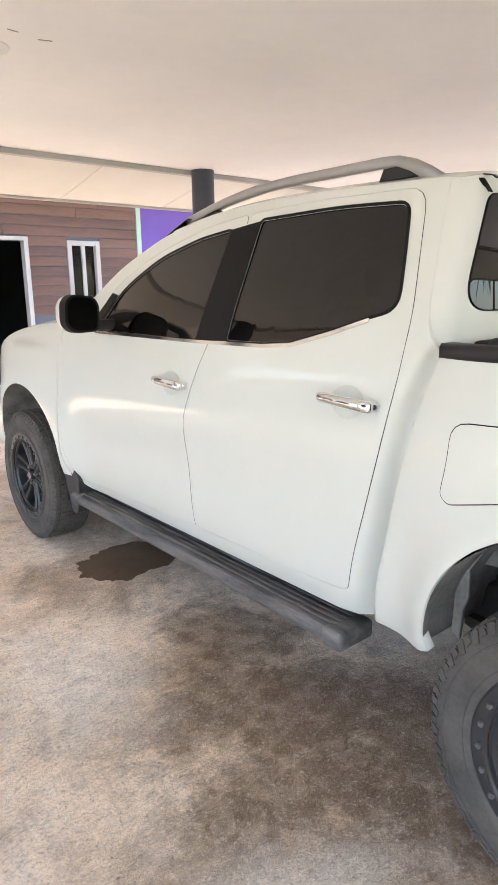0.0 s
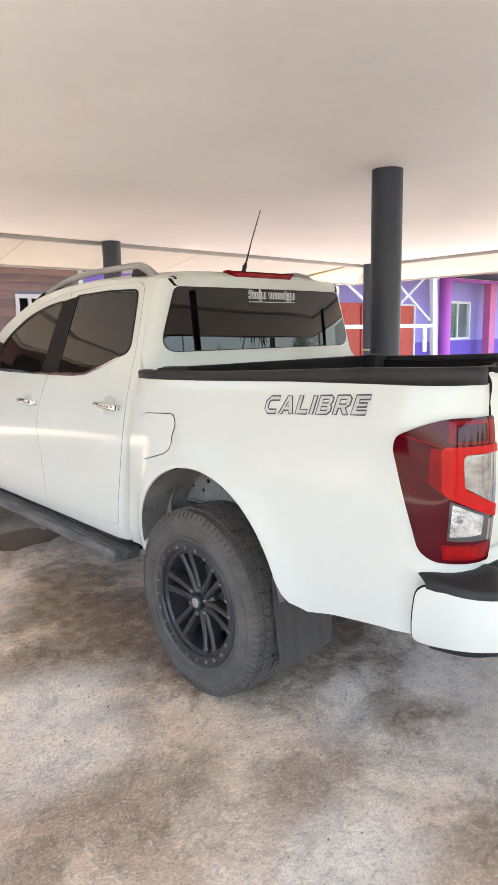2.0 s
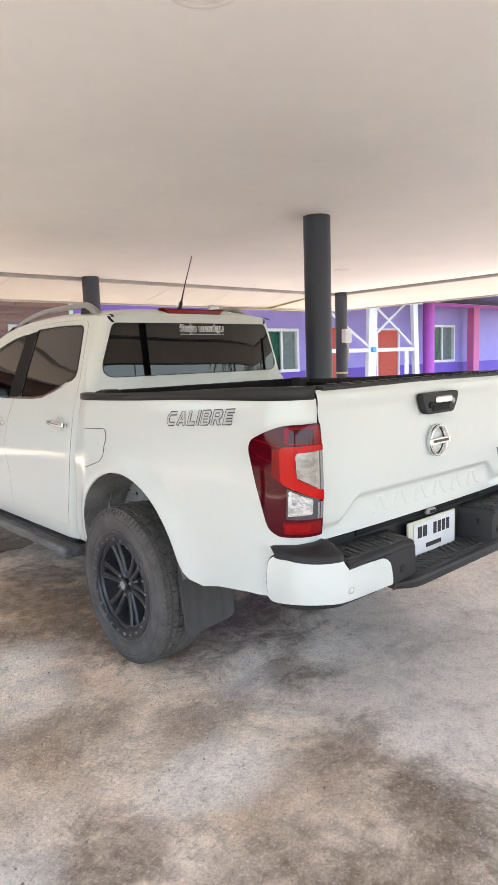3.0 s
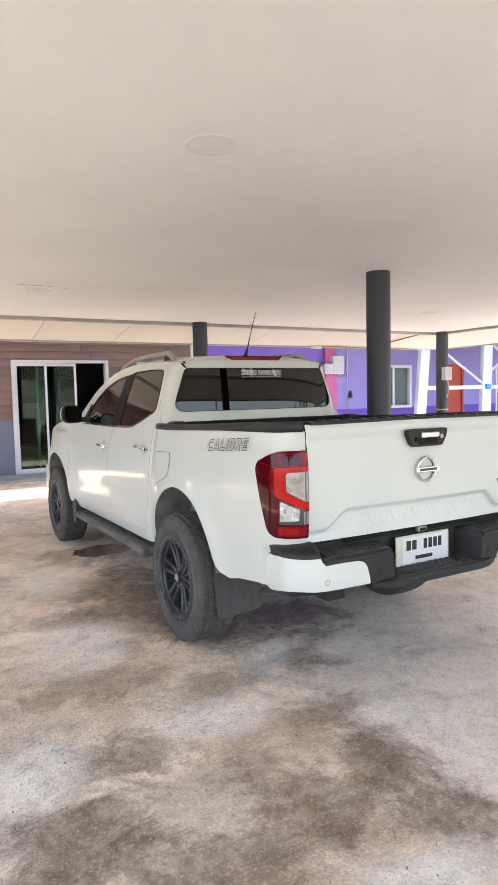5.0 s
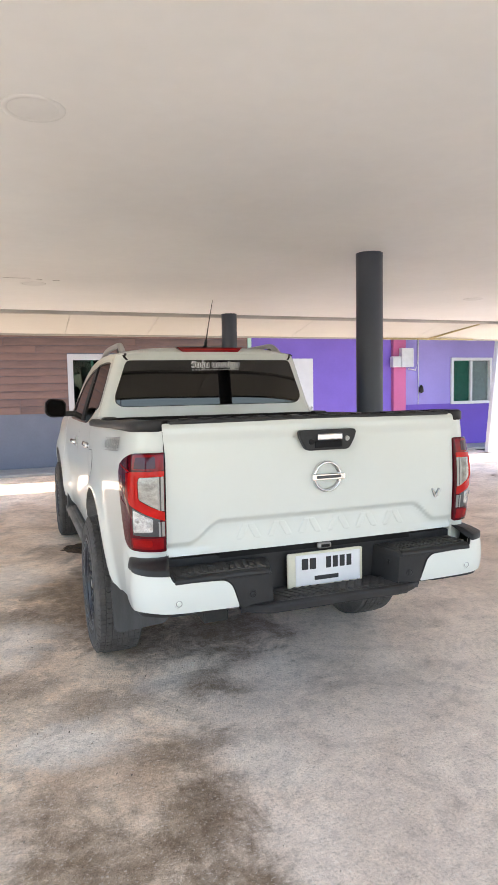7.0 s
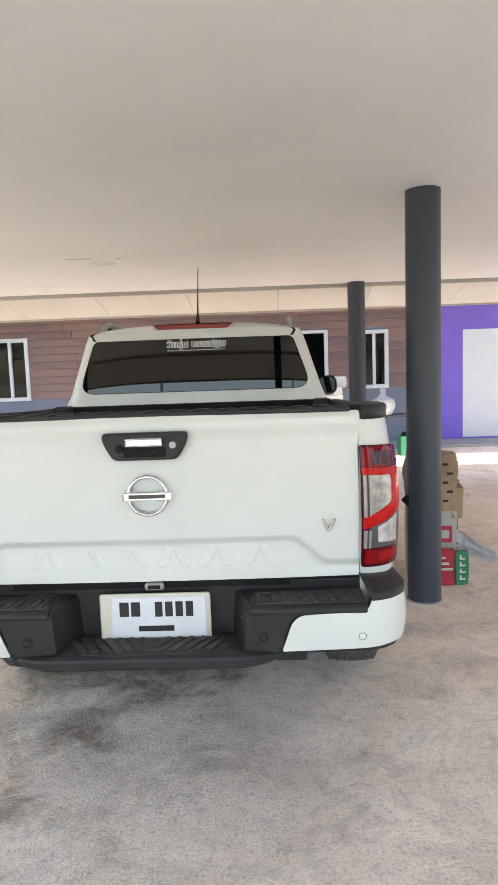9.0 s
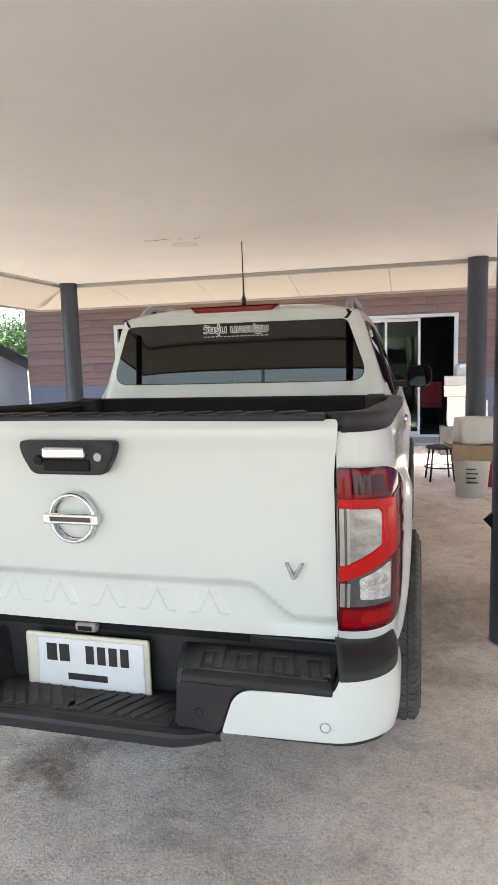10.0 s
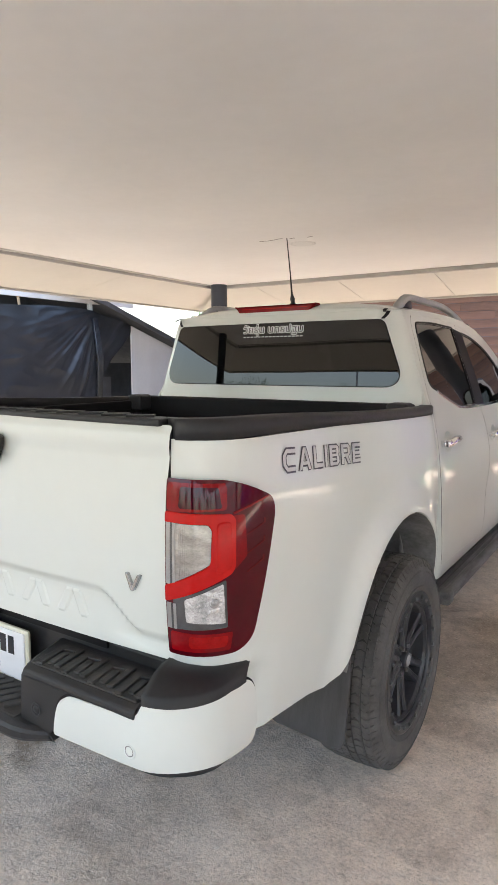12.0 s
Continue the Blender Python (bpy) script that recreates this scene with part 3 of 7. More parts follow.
# back wall and floor coloured near-black so the rooms look unlit
tagged(part("wall_room_back", box(HX0, 26, HY + 4.0, HY + 4.15, 0, HTOP), ROOM, None), "plain near-black inner wall of the house, room shade in its colour", "wall", kind="structure")
tagged(part("floor_house", box(HX0 + 0.18, 26, HY + 0.18, HY + 4, 0.0, 0.06), ROOM, None), "near-black floor inside the house, room shade in its colour", "floor", kind="structure")
tagged(part("ceiling_house", box(HX0, 26, HY + 0.01, HY + 4.2, HTOP, HTOP + 0.1), CEIL, None), "plain ceiling inside the house", "ceiling", kind="structure")
# unseen roof; overhang depth sets how wide the sunlit strip of ground is
tagged(part("roof_house", box(HX0 - 0.5, 26, HY - 2.6, HY + 7.2, HTOP + 0.12, HTOP + 0.22), STEEL, None), "unseen plain dark house roof, its deep overhang added for shade", "roof", kind="structure")
tagged(part("walkway", box(HX0, 26, HY - 1.0, HY - 0.002, 0.0, 0.05, 0.01), mat("walkway_cement", (0.38, 0.365, 0.34), 0.85, 0, 0.2, 3, 0.2, 40), None), "pale cement walkway along the house", "walkway", kind="structure")


GREYCURTAIN = mat("grey_curtain", (0.27, 0.265, 0.285), 0.8, 0, 0.3, 10)


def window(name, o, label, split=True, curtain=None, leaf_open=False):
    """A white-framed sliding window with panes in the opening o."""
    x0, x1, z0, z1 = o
    w = thing(name, label, "window", ((x0 + x1) / 2, HY, z0), kind="structure")
    cx = (x0 + x1) / 2
    fw = 0.055

    def bar(nm, a, b, c, d, y0=-0.045, y1=0.10, parent=w, mt=WHITE):
        return part(nm, box(a - cx, b - cx, y0, y1, c - z0, d - z0, 0.004), mt, parent)
    bar("frame_side", x0 - 0.02, x0 + fw, z0 - 0.02, z1 + 0.02)
    bar("frame_side", x1 - fw, x1 + 0.02, z0 - 0.02, z1 + 0.02)
    bar("frame_top", x0 + fw, x1 - fw, z1 - fw, z1 + 0.02)
    bar("frame_bottom", x0 + fw, x1 - fw, z0 - 0.02, z0 + fw)
    if split:
        bar("meeting_stile", cx - 0.03, cx + 0.03, z0 + fw, z1 - fw, -0.02, 0.06)
    panes = [(x0 + fw, cx - 0.02), (cx + 0.02, x1 - fw)] if split else [(x0 + fw, x1 - fw)]
    for i, (a, b) in enumerate(panes):
        p = bar("pane", a, b, z0 + fw, z1 - fw, 0.02 + 0.02 * i, 0.026 + 0.02 * i, mt=CLEARPANE if curtain is not None else PANE)
    if curtain is not None:
        a, b = panes[0]
        part("curtain", box(a - cx, b - cx, 0.055, 0.065, fw, z1 - z0 - fw), curtain, w)
        a, b = panes[-1]
        part("curtain", box(a - cx, b - cx, 0.075, 0.085, fw, z1 - z0 - fw), GREYCURTAIN, w, "grey net curtain")
    return w


window("window_1", WIN_A, "white-framed sliding window in the wood cladding")
w2 = window("window_2", WIN_B, "white-framed window with glazing bars in the cladding")
for dz in (0.45, 0.78):
    part("glazing_bar", box(0.02, 0.3, 0.0, 0.02, dz, dz + 0.025), WHITE, w2)
window("window_3", WIN_C, "narrow white-framed window, one leaf slid open")
window("window_4", PWIN, "white-framed window with a dark green curtain", curtain=CURTAIN)
window("window_5", PWIN2, "white-framed window with green curtains", curtain=CURTAIN)

sd = thing("door_1", "white-framed sliding glass door, one leaf open", "sliding door", ((SLIDE[0] + SLIDE[1]) / 2, HY, SLIDE[2]), kind="structure")
sw, sh = (SLIDE[1] - SLIDE[0]) / 2, SLIDE[3] - SLIDE[2]
for nm, q in (("frame_side", (-sw - 0.02, -sw + 0.05, 0, sh)), ("frame_side", (sw - 0.05, sw + 0.02, 0, sh)), ("frame_top", (-sw - 0.02, sw + 0.02, sh, sh + 0.06)), ("frame_sill", (-sw - 0.02, sw + 0.02, -0.03, 0.03))):
    part(nm, box(q[0], q[1], -0.05, 0.1, q[2], q[3], 0.004), WHITE, sd)
for i, (a, b) in enumerate(((-sw + 0.05, -sw * 0.3), (-sw * 0.52, sw * 0.33))):
    leaf = part("door_leaf", box(a, a + 0.045, 0.01 + 0.04 * i, 0.04 + 0.04 * i, 0.03, sh, 0.003), WHITE, sd)
    for q in ((b - 0.045, b, 0.03, sh), (a + 0.045, b - 0.045, 0.03, 0.09), (a + 0.045, b - 0.045, sh - 0.06, sh)):
        part("leaf_rail", box(q[0], q[1], 0.01 + 0.04 * i, 0.04 + 0.04 * i, q[2], q[3], 0.003), WHITE, leaf)
    part("pane", box(a + 0.045, b - 0.045, 0.022 + 0.04 * i, 0.028 + 0.04 * i, 0.09, sh - 0.06), GREENPANE, leaf)

pd = thing("door_2", "plain white flush door with a round knob", "door", ((PDOOR[0] + PDOOR[1]) / 2, HY, PDOOR[2]), kind="structure")
pw = (PDOOR[1] - PDOOR[0]) / 2
part("door_leaf", box(-pw, pw, 0.0, 0.04, 0, PDOOR[3] - PDOOR[2], 0.004), WHITE, pd)
part("door_knob", revolve([(-0.06, 0.001), (-0.058, 0.02), (-0.04, 0.03), (-0.02, 0.024), (0.0, 0.012)], 20, "Y"), CHROME, pd, smooth=True).location = (pw - 0.07, 0, 1.02)
for i, (a, b) in enumerate(((13.75, 14.75), (16.2, 17.4))):
    rd = thing("door_%d" % (i + 3), "red painted panel door in the lilac wall", "door", ((a + b) / 2, HY, 0.05), kind="structure")
    h = (b - a) / 2
    part("door_leaf", box(-h + 0.06, h - 0.06, 0.02, 0.06, 0, 2.18, 0.004), REDDOOR, rd)
    for z in (0.15, 1.2):
        part("door_panel", box(-h + 0.2, h - 0.2, 0.008, 0.02, z, z + 0.85, 0.006), REDDOOR, rd)
    for q in ((-h - 0.02, -h + 0.06, 0, 2.24), (h - 0.06, h + 0.02, 0, 2.24), (-h + 0.06, h - 0.06, 2.18, 2.24)):
        part("door_frame", box(q[0], q[1], -0.02, 0.08, q[2], q[3], 0.003), REDDOOR if i == 0 else WHITE, rd)

# ---- the pickup truck ----
TX = 2.217
truck = thing("pickup_truck", "pearl white double-cab pickup truck with black wheels, parked", "pickup truck", (TX, 0, 0))
RAX, FAX = 0.465, 3.78
wc = spline([0.38, 0.5, 0.6, 0.72, 0.85, 1.0, 1.12, 1.22, 1.30, 1.40, 1.55, 1.70, 1.78, 1.84], [0.765, 0.812, 0.828, 0.832, 0.838, 0.842, 0.835, 0.820, 0.800, 0.775, 0.728, 0.680, 0.648, 0.61])
wb = spline([0.40, 0.5, 0.6, 0.75, 0.9, 1.05, 1.18, 1.28, 1.35, 1.42], [0.815, 0.842, 0.862, 0.880, 0.886, 0.887, 0.882, 0.872, 0.860, 0.842])
gapline = spline([0.40, 0.49, 0.66, 0.86, 1.16, 1.33, 1.45], [1.195, 1.185, 1.16, 1.115, 1.045, 0.985, 0.96])


def arch_d(y, z, c, rx, rz):
    return (math.sqrt(((y - c) / rx) ** 2 + ((z - 0.52) / rz) ** 2) - 1) * 0.44


def half(y, z):
    """Half the body's width at y along the truck and height z."""
    s = sstep((1.16 - y) / 0.34) * (1 - sstep((z - 1.28) / 0.16) * sstep((y - 0.955) / 0.02))
    if z > 1.45:
        s = 0.0
    w = wc(z) * (1 - s) + wb(z) * s
    for c, rx, rz, a in ((0.48, 0.466, 0.448, 0.032), (3.82, 0.48, 0.44, 0.055)):
        d = arch_d(y, z, c, rx, rz)
        if z < 1.2:
            w += a * math.exp(-(max(d, 0) / (0.075 if c < 1 else 0.16)) ** 2)
    if z < 1.42:
        g = y - gapline(z)
        w -= 0.060 * math.exp(-(g / (0.046 if g > 0 else 0.014)) ** 2) * (1 - sstep((z - 1.30) / 0.08))
    if y > 4.05:
        w -= 0.30 * ((y - 4.05) / 0.72) ** 2.4
    if y > 2.5 and z > 1.3:
        w -= 0.05 * (y - 2.5) ** 1.5 * min(1, (z - 1.3) / 0.1)
    # soft shoulder crease and hollow along the doors
    w -= 0.005 * math.exp(-((z - 0.78 + 0.03 * (y - 2)) / 0.10) ** 2) * sstep((y - 1.1) / 0.3) * sstep((3.4 - y) / 0.4)
    return w


CORNER, GATE_X = -0.42, 0.735


def side(s):
    def f(y, z):
        if y >= CORNER:
            return (s * half(y, z), y, z)
        th = min((CORNER - y) / 0.40, 1.0) * math.pi / 2
        w = half(CORNER, z)
        n = 2.0 / 2.7
        cx, cy = max(math.cos(th), 1e-6) ** n, max(math.sin(th), 1e-6) ** n
        drop = 0.02 * max(0, (0.75 - z) / 0.3)
        w -= 0.018 * sstep((0.80 - z) / 0.05) * sstep((-0.43 - y) / 0.07)
        return (s * (GATE_X + (w - GATE_X) * cx), CORNER - (0.275 - drop) * cy, z)
    return f


def arch(c, rx, rz, a0, a1, n=18):
    return [(c + rx * math.cos(radians(a0 + (a1 - a0) * i / n)), 0.52 + rz * math.sin(radians(a0 + (a1 - a0) * i / n))) for i in range(n + 1)]


FINE = [0.92 + 0.012 * i for i in range(28)]
CORNERS = [CORNER - 0.40 * i / 14 for i in range(15)]
door_f = rounded([(2.985, 1.375), (2.83, 1.52), (2.50, 1.655), (2.16, 1.738), (1.92, 1.764), (2.00, 1.32), (2.09, 1.12), (2.15, 0.98), (2.135, 0.78), (2.115, 0.52), (3.14, 0.485), (3.215, 0.53), (3.295, 0.64), (3.325, 0.95), (3.30, 1.285)], [0.03, 0.1, 0.1, 0.05, 0.03, 0.03, 0.1, 0.05, 0.1, 0.02, 0.06, 0.05, 0.1, 0.1, 0.03])
door_r = rounded([(1.905, 1.765), (1.60, 1.776), (1.145, 1.768), (1.120, 1.58), (1.098, 1.42), (1.103, 1.24), (1.165, 0.95), (1.235, 0.70), (1.262, 0.545), (1.40, 0.535), (2.102, 0.52), (2.122, 0.78), (2.137, 0.98), (2.077, 1.12), (1.987, 1.32)], [0.03, 0.1, 0.07, 0.1, 0.06, 0.06, 0.1, 0.1, 0.025, 0.02, 0.02, 0.1, 0.05, 0.1, 0.03])


def grow(poly, d):
    """An outline pushed outwards by d."""
    area = sum(poly[i - 1][0] * p[1] - p[0] * poly[i - 1][1] for i, p in enumerate(poly))
    out = []
    for i, p in enumerate(poly):
        a, c = Vector(poly[i - 1]), Vector(poly[(i + 1) % len(poly)])
        t = (c - a).normalized()
        nrm = Vector((t.y, -t.x)) * (1 if area > 0 else -1)
        out.append((p[0] + nrm.x * d, p[1] + nrm.y * d))
    return out


glass_f = rounded([(2.93, 1.315), (2.76, 1.49), (2.46, 1.625), (2.20, 1.685), (2.01, 1.706), (2.10, 1.305)], [0.02, 0.12, 0.1, 0.05, 0.012, 0.012])
glass_r = rounded([(1.835, 1.728), (1.465, 1.734), (1.20, 1.722), (1.180, 1.60), (1.158, 1.44), (1.245, 1.418), (1.386, 1.374), (1.561, 1.328), (1.70, 1.318), (1.895, 1.316)], [0.012, 0.1, 0.03, 0.1, 0.055, 0.02, 0.08, 0.06, 0.05, 0.012])
cab_outer = rounded([(1.19, 0.455), (1.165, 0.62), (1.12, 0.84), (1.045, 1.145), (0.99, 1.32), (1.047, 1.41), (1.0695, 1.70), (1.077, 1.785), (1.40, 1.80), (1.80, 1.805), (2.12, 1.79), (2.47, 1.728), (2.83, 1.60), (3.19, 1.40), (3.30, 1.335), (3.335, 1.25), (3.345, 0.95), (3.315, 0.62), (3.24, 0.50), (3.13, 0.445)], [0.01, 0.1, 0.1, 0.1, 0.03, 0.05, 0.05, 0.03, 0.1, 0.1, 0.1, 0.1, 0.1, 0.05, 0.02, 0.03, 0.1, 0.1, 0.05, 0.05])
bed_outer = [(-0.8195, 1.357), (-0.8195, 0.60)] + [(-0.60, 0.585), (-0.42, 0.575), (-0.22, 0.545), (-0.10, 0.515), (-0.03, 0.535), (0.0, 0.565)] + arch(0.48, 0.466, 0.448, 168, 0, 44)[:-1] + [(0.943, 0.545), (0.925, 0.50), (0.96, 0.485), (1.168, 0.47), (1.138, 0.65), (1.090, 0.85), (1.012, 1.15), (0.955, 1.325)]
fender_outer = [(3.35, 1.32)] + [(3.357, 0.95), (3.327, 0.62), (3.25, 0.50)] + [(3.33, 0.50)] + arch(3.82, 0.48, 0.44, 176, 8, 40)[1:] + [(4.34, 0.50), (4.72, 0.50), (4.74, 0.80), (4.66, 0.98), (4.42, 1.11), (4.10, 1.235), (3.75, 1.30)]

for s in (-1, 1):
    f = side(s)
    panel("cab_side", cab_outer, [grow(door_f, 0.0024), grow(door_r, 0.0024)], f, PAINT, truck, s, us=FINE, step=0.08)
    # dark strip that paints the shade in the groove between cab and bed
    panel("cab_gap_seal", [(1.20, 0.47), (1.176, 0.62), (1.131, 0.84), (1.056, 1.145), (1.005, 1.31), (0.945, 1.31), (1.006, 1.15), (1.084, 0.85), (1.132, 0.65), (1.162, 0.47)], [], f, DARK, truck, s, us=FINE, step=0.08, rim=0.0, off=-0.010)
    panel("bed_side", bed_outer, [], f, PAINT, truck, s, us=FINE + CORNERS, step=0.05, rim=0.03)
    panel("front_fender", fender_outer, [], f, PAINT, truck, s, step=0.05, rim=0.03)
    for nm, outer, gl, hy, hz in (("front_door", door_f, glass_f, 2.23, 1.125), ("rear_door", door_r, glass_r, 1.27, 1.165)):
        dish = [(hy + 0.005 + 0.066 * math.cos(k * math.pi / 14), hz - 0.004 + 0.050 * math.sin(k * math.pi / 14)) for k in range(28)]
        d = panel(nm, outer, [grow(gl, 0.004), dish], f, PAINT, truck, s, step=0.06, edge=SEAL)
        panel("door_seal", grow(outer, 0.014), [grow(outer, -0.012)], f, SEAL, truck, s, step=0.15, rim=0.0, off=-0.009)
        panel("window_seal", grow(gl, 0.014), [grow(gl, 0.005)], f, SEAL, d, s, step=0.12, rim=0.008, off=0.0035)
        panel("side_window", grow(gl, 0.009), [], f, TINT, d, s, step=0.1, rim=0.004, off=-0.003, label="dark tinted glass")
        # grip of the door with its dished cup
        h = half(hy, hz)

        def dished(u, v, hy=hy, hz=hz):
            p = f(u, v)
            q = ((u - hy - 0.005) / 0.066) ** 2 + ((v - hz + 0.004) / 0.050) ** 2
            return (p[0] - s * 0.024 * max(0.0, 1 - q), p[1], p[2])
        panel("handle_cup", dish, [], dished, PAINT, d, s, step=0.011, rim=0.0)
        hd = part("door_handle", tube([(s * (h + 0.006), hy + 0.115, hz + 0.004), (s * (h + 0.030), hy + 0.085, hz + 0.005), (s * (h + 0.036), hy, hz + 0.003), (s * (h + 0.034), hy - 0.075, hz - 0.002), (s * (h + 0.008), hy - 0.115, hz - 0.004)], 0.0165, 12, [0.7, 1, 1.05, 1.1, 0.9]), CHROME, d, "chrome handle", True)
        part("key_cap", box(s * (h + 0.008), s * (h + 0.046), hy - 0.115, hy - 0.072, hz - 0.021, hz + 0.016, 0.012, 4), CHROME, hd, smooth=True)
    # black pillar between the doors, and the bright strip under the glass
    for nm, poly, par in (("pillar_trim", [(2.00, 1.714), (1.93, 1.722), (2.01, 1.30), (2.092, 1.30)], 0), ("pillar_trim", [(1.916, 1.724), (1.843, 1.731), (1.903, 1.308), (1.998, 1.303)], 0), ("pillar_gap_trim", [(1.945, 1.721), (1.90, 1.724), (1.985, 1.303), (2.025, 1.303)], 0), ("quarter_trim", [(3.03, 1.33), (2.94, 1.33), (2.80, 1.475), (2.86, 1.485)], 0)):
        panel(nm, poly, [], f, SEAL, truck, s, step=0.1, rim=0.006, off=0.005)
    strip = [(2.95, 1.304), (2.15, 1.302), (1.90, 1.304), (1.70, 1.307), (1.555, 1.318), (1.38, 1.364), (1.245, 1.406)]
    panel("belt_strip", strip + [(y, z - 0.012) for y, z in strip[::-1]], [], f, CHROME, truck, s, step=0.1, rim=0.006, off=0.007, label="chrome belt strip")
    # fuel flap on one side
    if s < 0:
        fl = rounded([(0.885, 1.165), (0.635, 1.178), (0.622, 1.128), (0.650, 1.088), (0.652, 1.035), (0.69, 1.003), (0.88, 0.950), (0.907, 0.970), (0.89, 1.06)], [0.05, 0.04, 0.04, 0.03, 0.04, 0.03, 0.03, 0.02, 0.05])
        panel("fuel_flap_seam", grow(fl, 0.0018), [grow(fl, -0.0012)], f, SEAL, truck, s, step=0.08, rim=0.002, off=0.0022)
        panel("fuel_flap", grow(fl, -0.0012), [], f, PAINT, truck, s, step=0.08, rim=0.003, off=0.0036)
    # bed rail cap
    cap = bmesh.new()
    rows = []
    for i in range(32):
        y = 0.955 - (0.955 + 0.80) * i / 31
        zb = 1.318 + 0.038 * sstep((0.95 - y) / 1.6)
        th = 0.036 + 0.012 * sstep((0.3 - y) / 1.0)
        p = f(y, zb)
        q = f(y, zb)
        out = Vector((p[0], p[1]))
        inn = out + Vector((-s * 0.055, 0.03 * sstep((CORNER - y) / 0.4)))
        o2 = out + Vector((s * 0.006, -0.006 * sstep((CORNER - y) / 0.4)))
        rows.append([cap.verts.new((*o2, zb)), cap.verts.new((*o2, zb + th * 0.8)), cap.verts.new((*(o2 * 0.85 + inn * 0.15), zb + th)), cap.verts.new((*inn, zb + th)), cap.verts.new((*inn, zb - 0.01))])
    for r0, r1 in zip(rows, rows[1:]):
        for k in range(5):
            cap.faces.new((r0[k], r0[(k + 1) % 5], r1[(k + 1) % 5], r1[k]))
    cap.faces.new(rows[0])
    cap.faces.new(rows[-1][::-1])
    bmesh.ops.recalc_face_normals(cap, faces=cap.faces)
    part("bed_rail_cap", cap, BLACK, truck, "matt black bed rail cap", True)
    # inner bed wall
    part("bed_liner_wall", box(s * 0.80, s * 0.765, -0.66, 0.86, 0.965, 1.335, 0.008), SEAL, truck)
    for i in range(9):
        part("liner_rib", box(s * 0.766, s * 0.757, -0.6 + 0.165 * i, -0.53 + 0.165 * i, 0.98, 1.29, 0.004), SEAL, truck)
    # wheel wells: a dusty liner over the tyre, dark behind, with the chassis rail across
    for c, rx, rz in ((0.48, 0.461, 0.443), (3.82, 0.47, 0.44)):
        bm = bmesh.new()
        a, b2 = [], []
        for y, z in arch(c, rx, rz, 0, 180, 40):
            a.append(bm.verts.new((s * (half(y, z) - 0.004), y, z)))
            b2.append(bm.verts.new((s * 0.50, y, z)))
        for i in range(len(a) - 1):
            bm.faces.new((a[i], a[i + 1], b2[i + 1], b2[i]))
        part("wheel_well", bm, LINER, truck, "dusty grey wheel well liner", True)
        part("well_back", prism(arch(c, rx, rz, 0, 180, 24), s * 0.49, s * 0.497, axis="x"), DARK, truck)
    # mud flaps
    flap = prism(rounded([(s * 0.575, 0.66), (s * 0.575, 0.285), (s * 0.60, 0.265), (s * 0.845, 0.245), (s * 0.872, 0.265), (s * 0.878, 0.50), (s * 0.862, 0.66)], 0.02), -0.008, 0.004, 0.003)
    bmesh.ops.transform(flap, matrix=Matrix.Translation((0, -0.012, 0)) @ Matrix.Rotation(radians(-7), 4, "X"), verts=flap.verts)
    part("mud_flap", flap, FLAP, truck, "black moulded mud flap")
    ff = prism(rounded([(3.38, 0.57), (3.34, 0.45), (3.28, 0.285), (3.21, 0.285), (3.18, 0.40), (3.17, 0.50), (3.24, 0.56)], 0.02), s * 0.70, s * 0.855, 0.004, axis="x")
    part("mud_flap", ff, FLAP, truck, "black moulded mud flap")
    # side step
    st = part("side_step", prism(rounded([(-0.03, 0.0), (0.135, 0.0), (0.150, 0.025), (0.13, 0.052), (-0.03, 0.06)], 0.01, 2), 1.30, 3.19, 0.0), STEP, truck, "scuffed black ribbed side step")
    st.data.transform(Matrix.Translation((s * 0.725, 0, 0.350)) @ Matrix.Diagonal((s, 1, 1, 1)))
    if s < 0:
        st.data.flip_normals()
    for i in range(4):
        part("step_rib", box(s * (0.735 + 0.028 * i), s * (0.748 + 0.028 * i), 1.30, 3.17, 0.404, 0.4125, 0.003), STEP, st)
    for y in (1.285, 3.205):
        part("step_end", box(s * 0.705, s * 0.876, y - 0.045, y + 0.045, 0.342, 0.411, 0.018, 3), STEP, st, "", True)
    for y in (1.4, 2.2, 3.0):
        part("step_bracket", box(s * 0.55, s * 0.76, y - 0.03, y + 0.03, 0.33, 0.37, 0.006), DARK, st)
    # chassis rail, stay and flange seen in the wheel well
    rail_ = part("chassis_plate", prism(rounded([(0.02, 0.70), (0.02, 0.80), (0.20, 0.865), (0.36, 0.920), (0.66, 0.925), (0.78, 0.88), (0.90, 0.80), (0.92, 0.70), (0.80, 0.715), (0.62, 0.72), (0.30, 0.70)], 0.02), s * 0.640, s * 0.625, 0.004, axis="x"), LINER, truck)
    for yy, zz, r_ in ((0.40, 0.875, 0.010), (0.36, 0.825, 0.011), (0.62, 0.82, 0.009), (0.64, 0.875, 0.008), (0.72, 0.83, 0.010), (0.76, 0.78, 0.008), (0.84, 0.79, 0.008), (0.56, 0.80, 0.007), (0.24, 0.83, 0.009)):
        part("plate_hole", revolve([(0.0, r_), (0.003, r_), (0.003, 0.001)], 12), SEAL, rail_).matrix_basis = pose(s * 0.6405, yy, zz, 0, 0, 0 if s > 0 else 180)
    part("rail_flange", box(s * 0.660, s * 0.63, 0.03, 0.85, 0.715, 0.727, 0.003), LINER, rail_)
    part("stay_bracket", prism([(0.49, 0.955), (0.58, 0.955), (0.555, 0.91), (0.545, 0.83), (0.525, 0.83), (0.515, 0.91)], s * 0.650, s * 0.675, 0.004, axis="x"), LINER, truck)
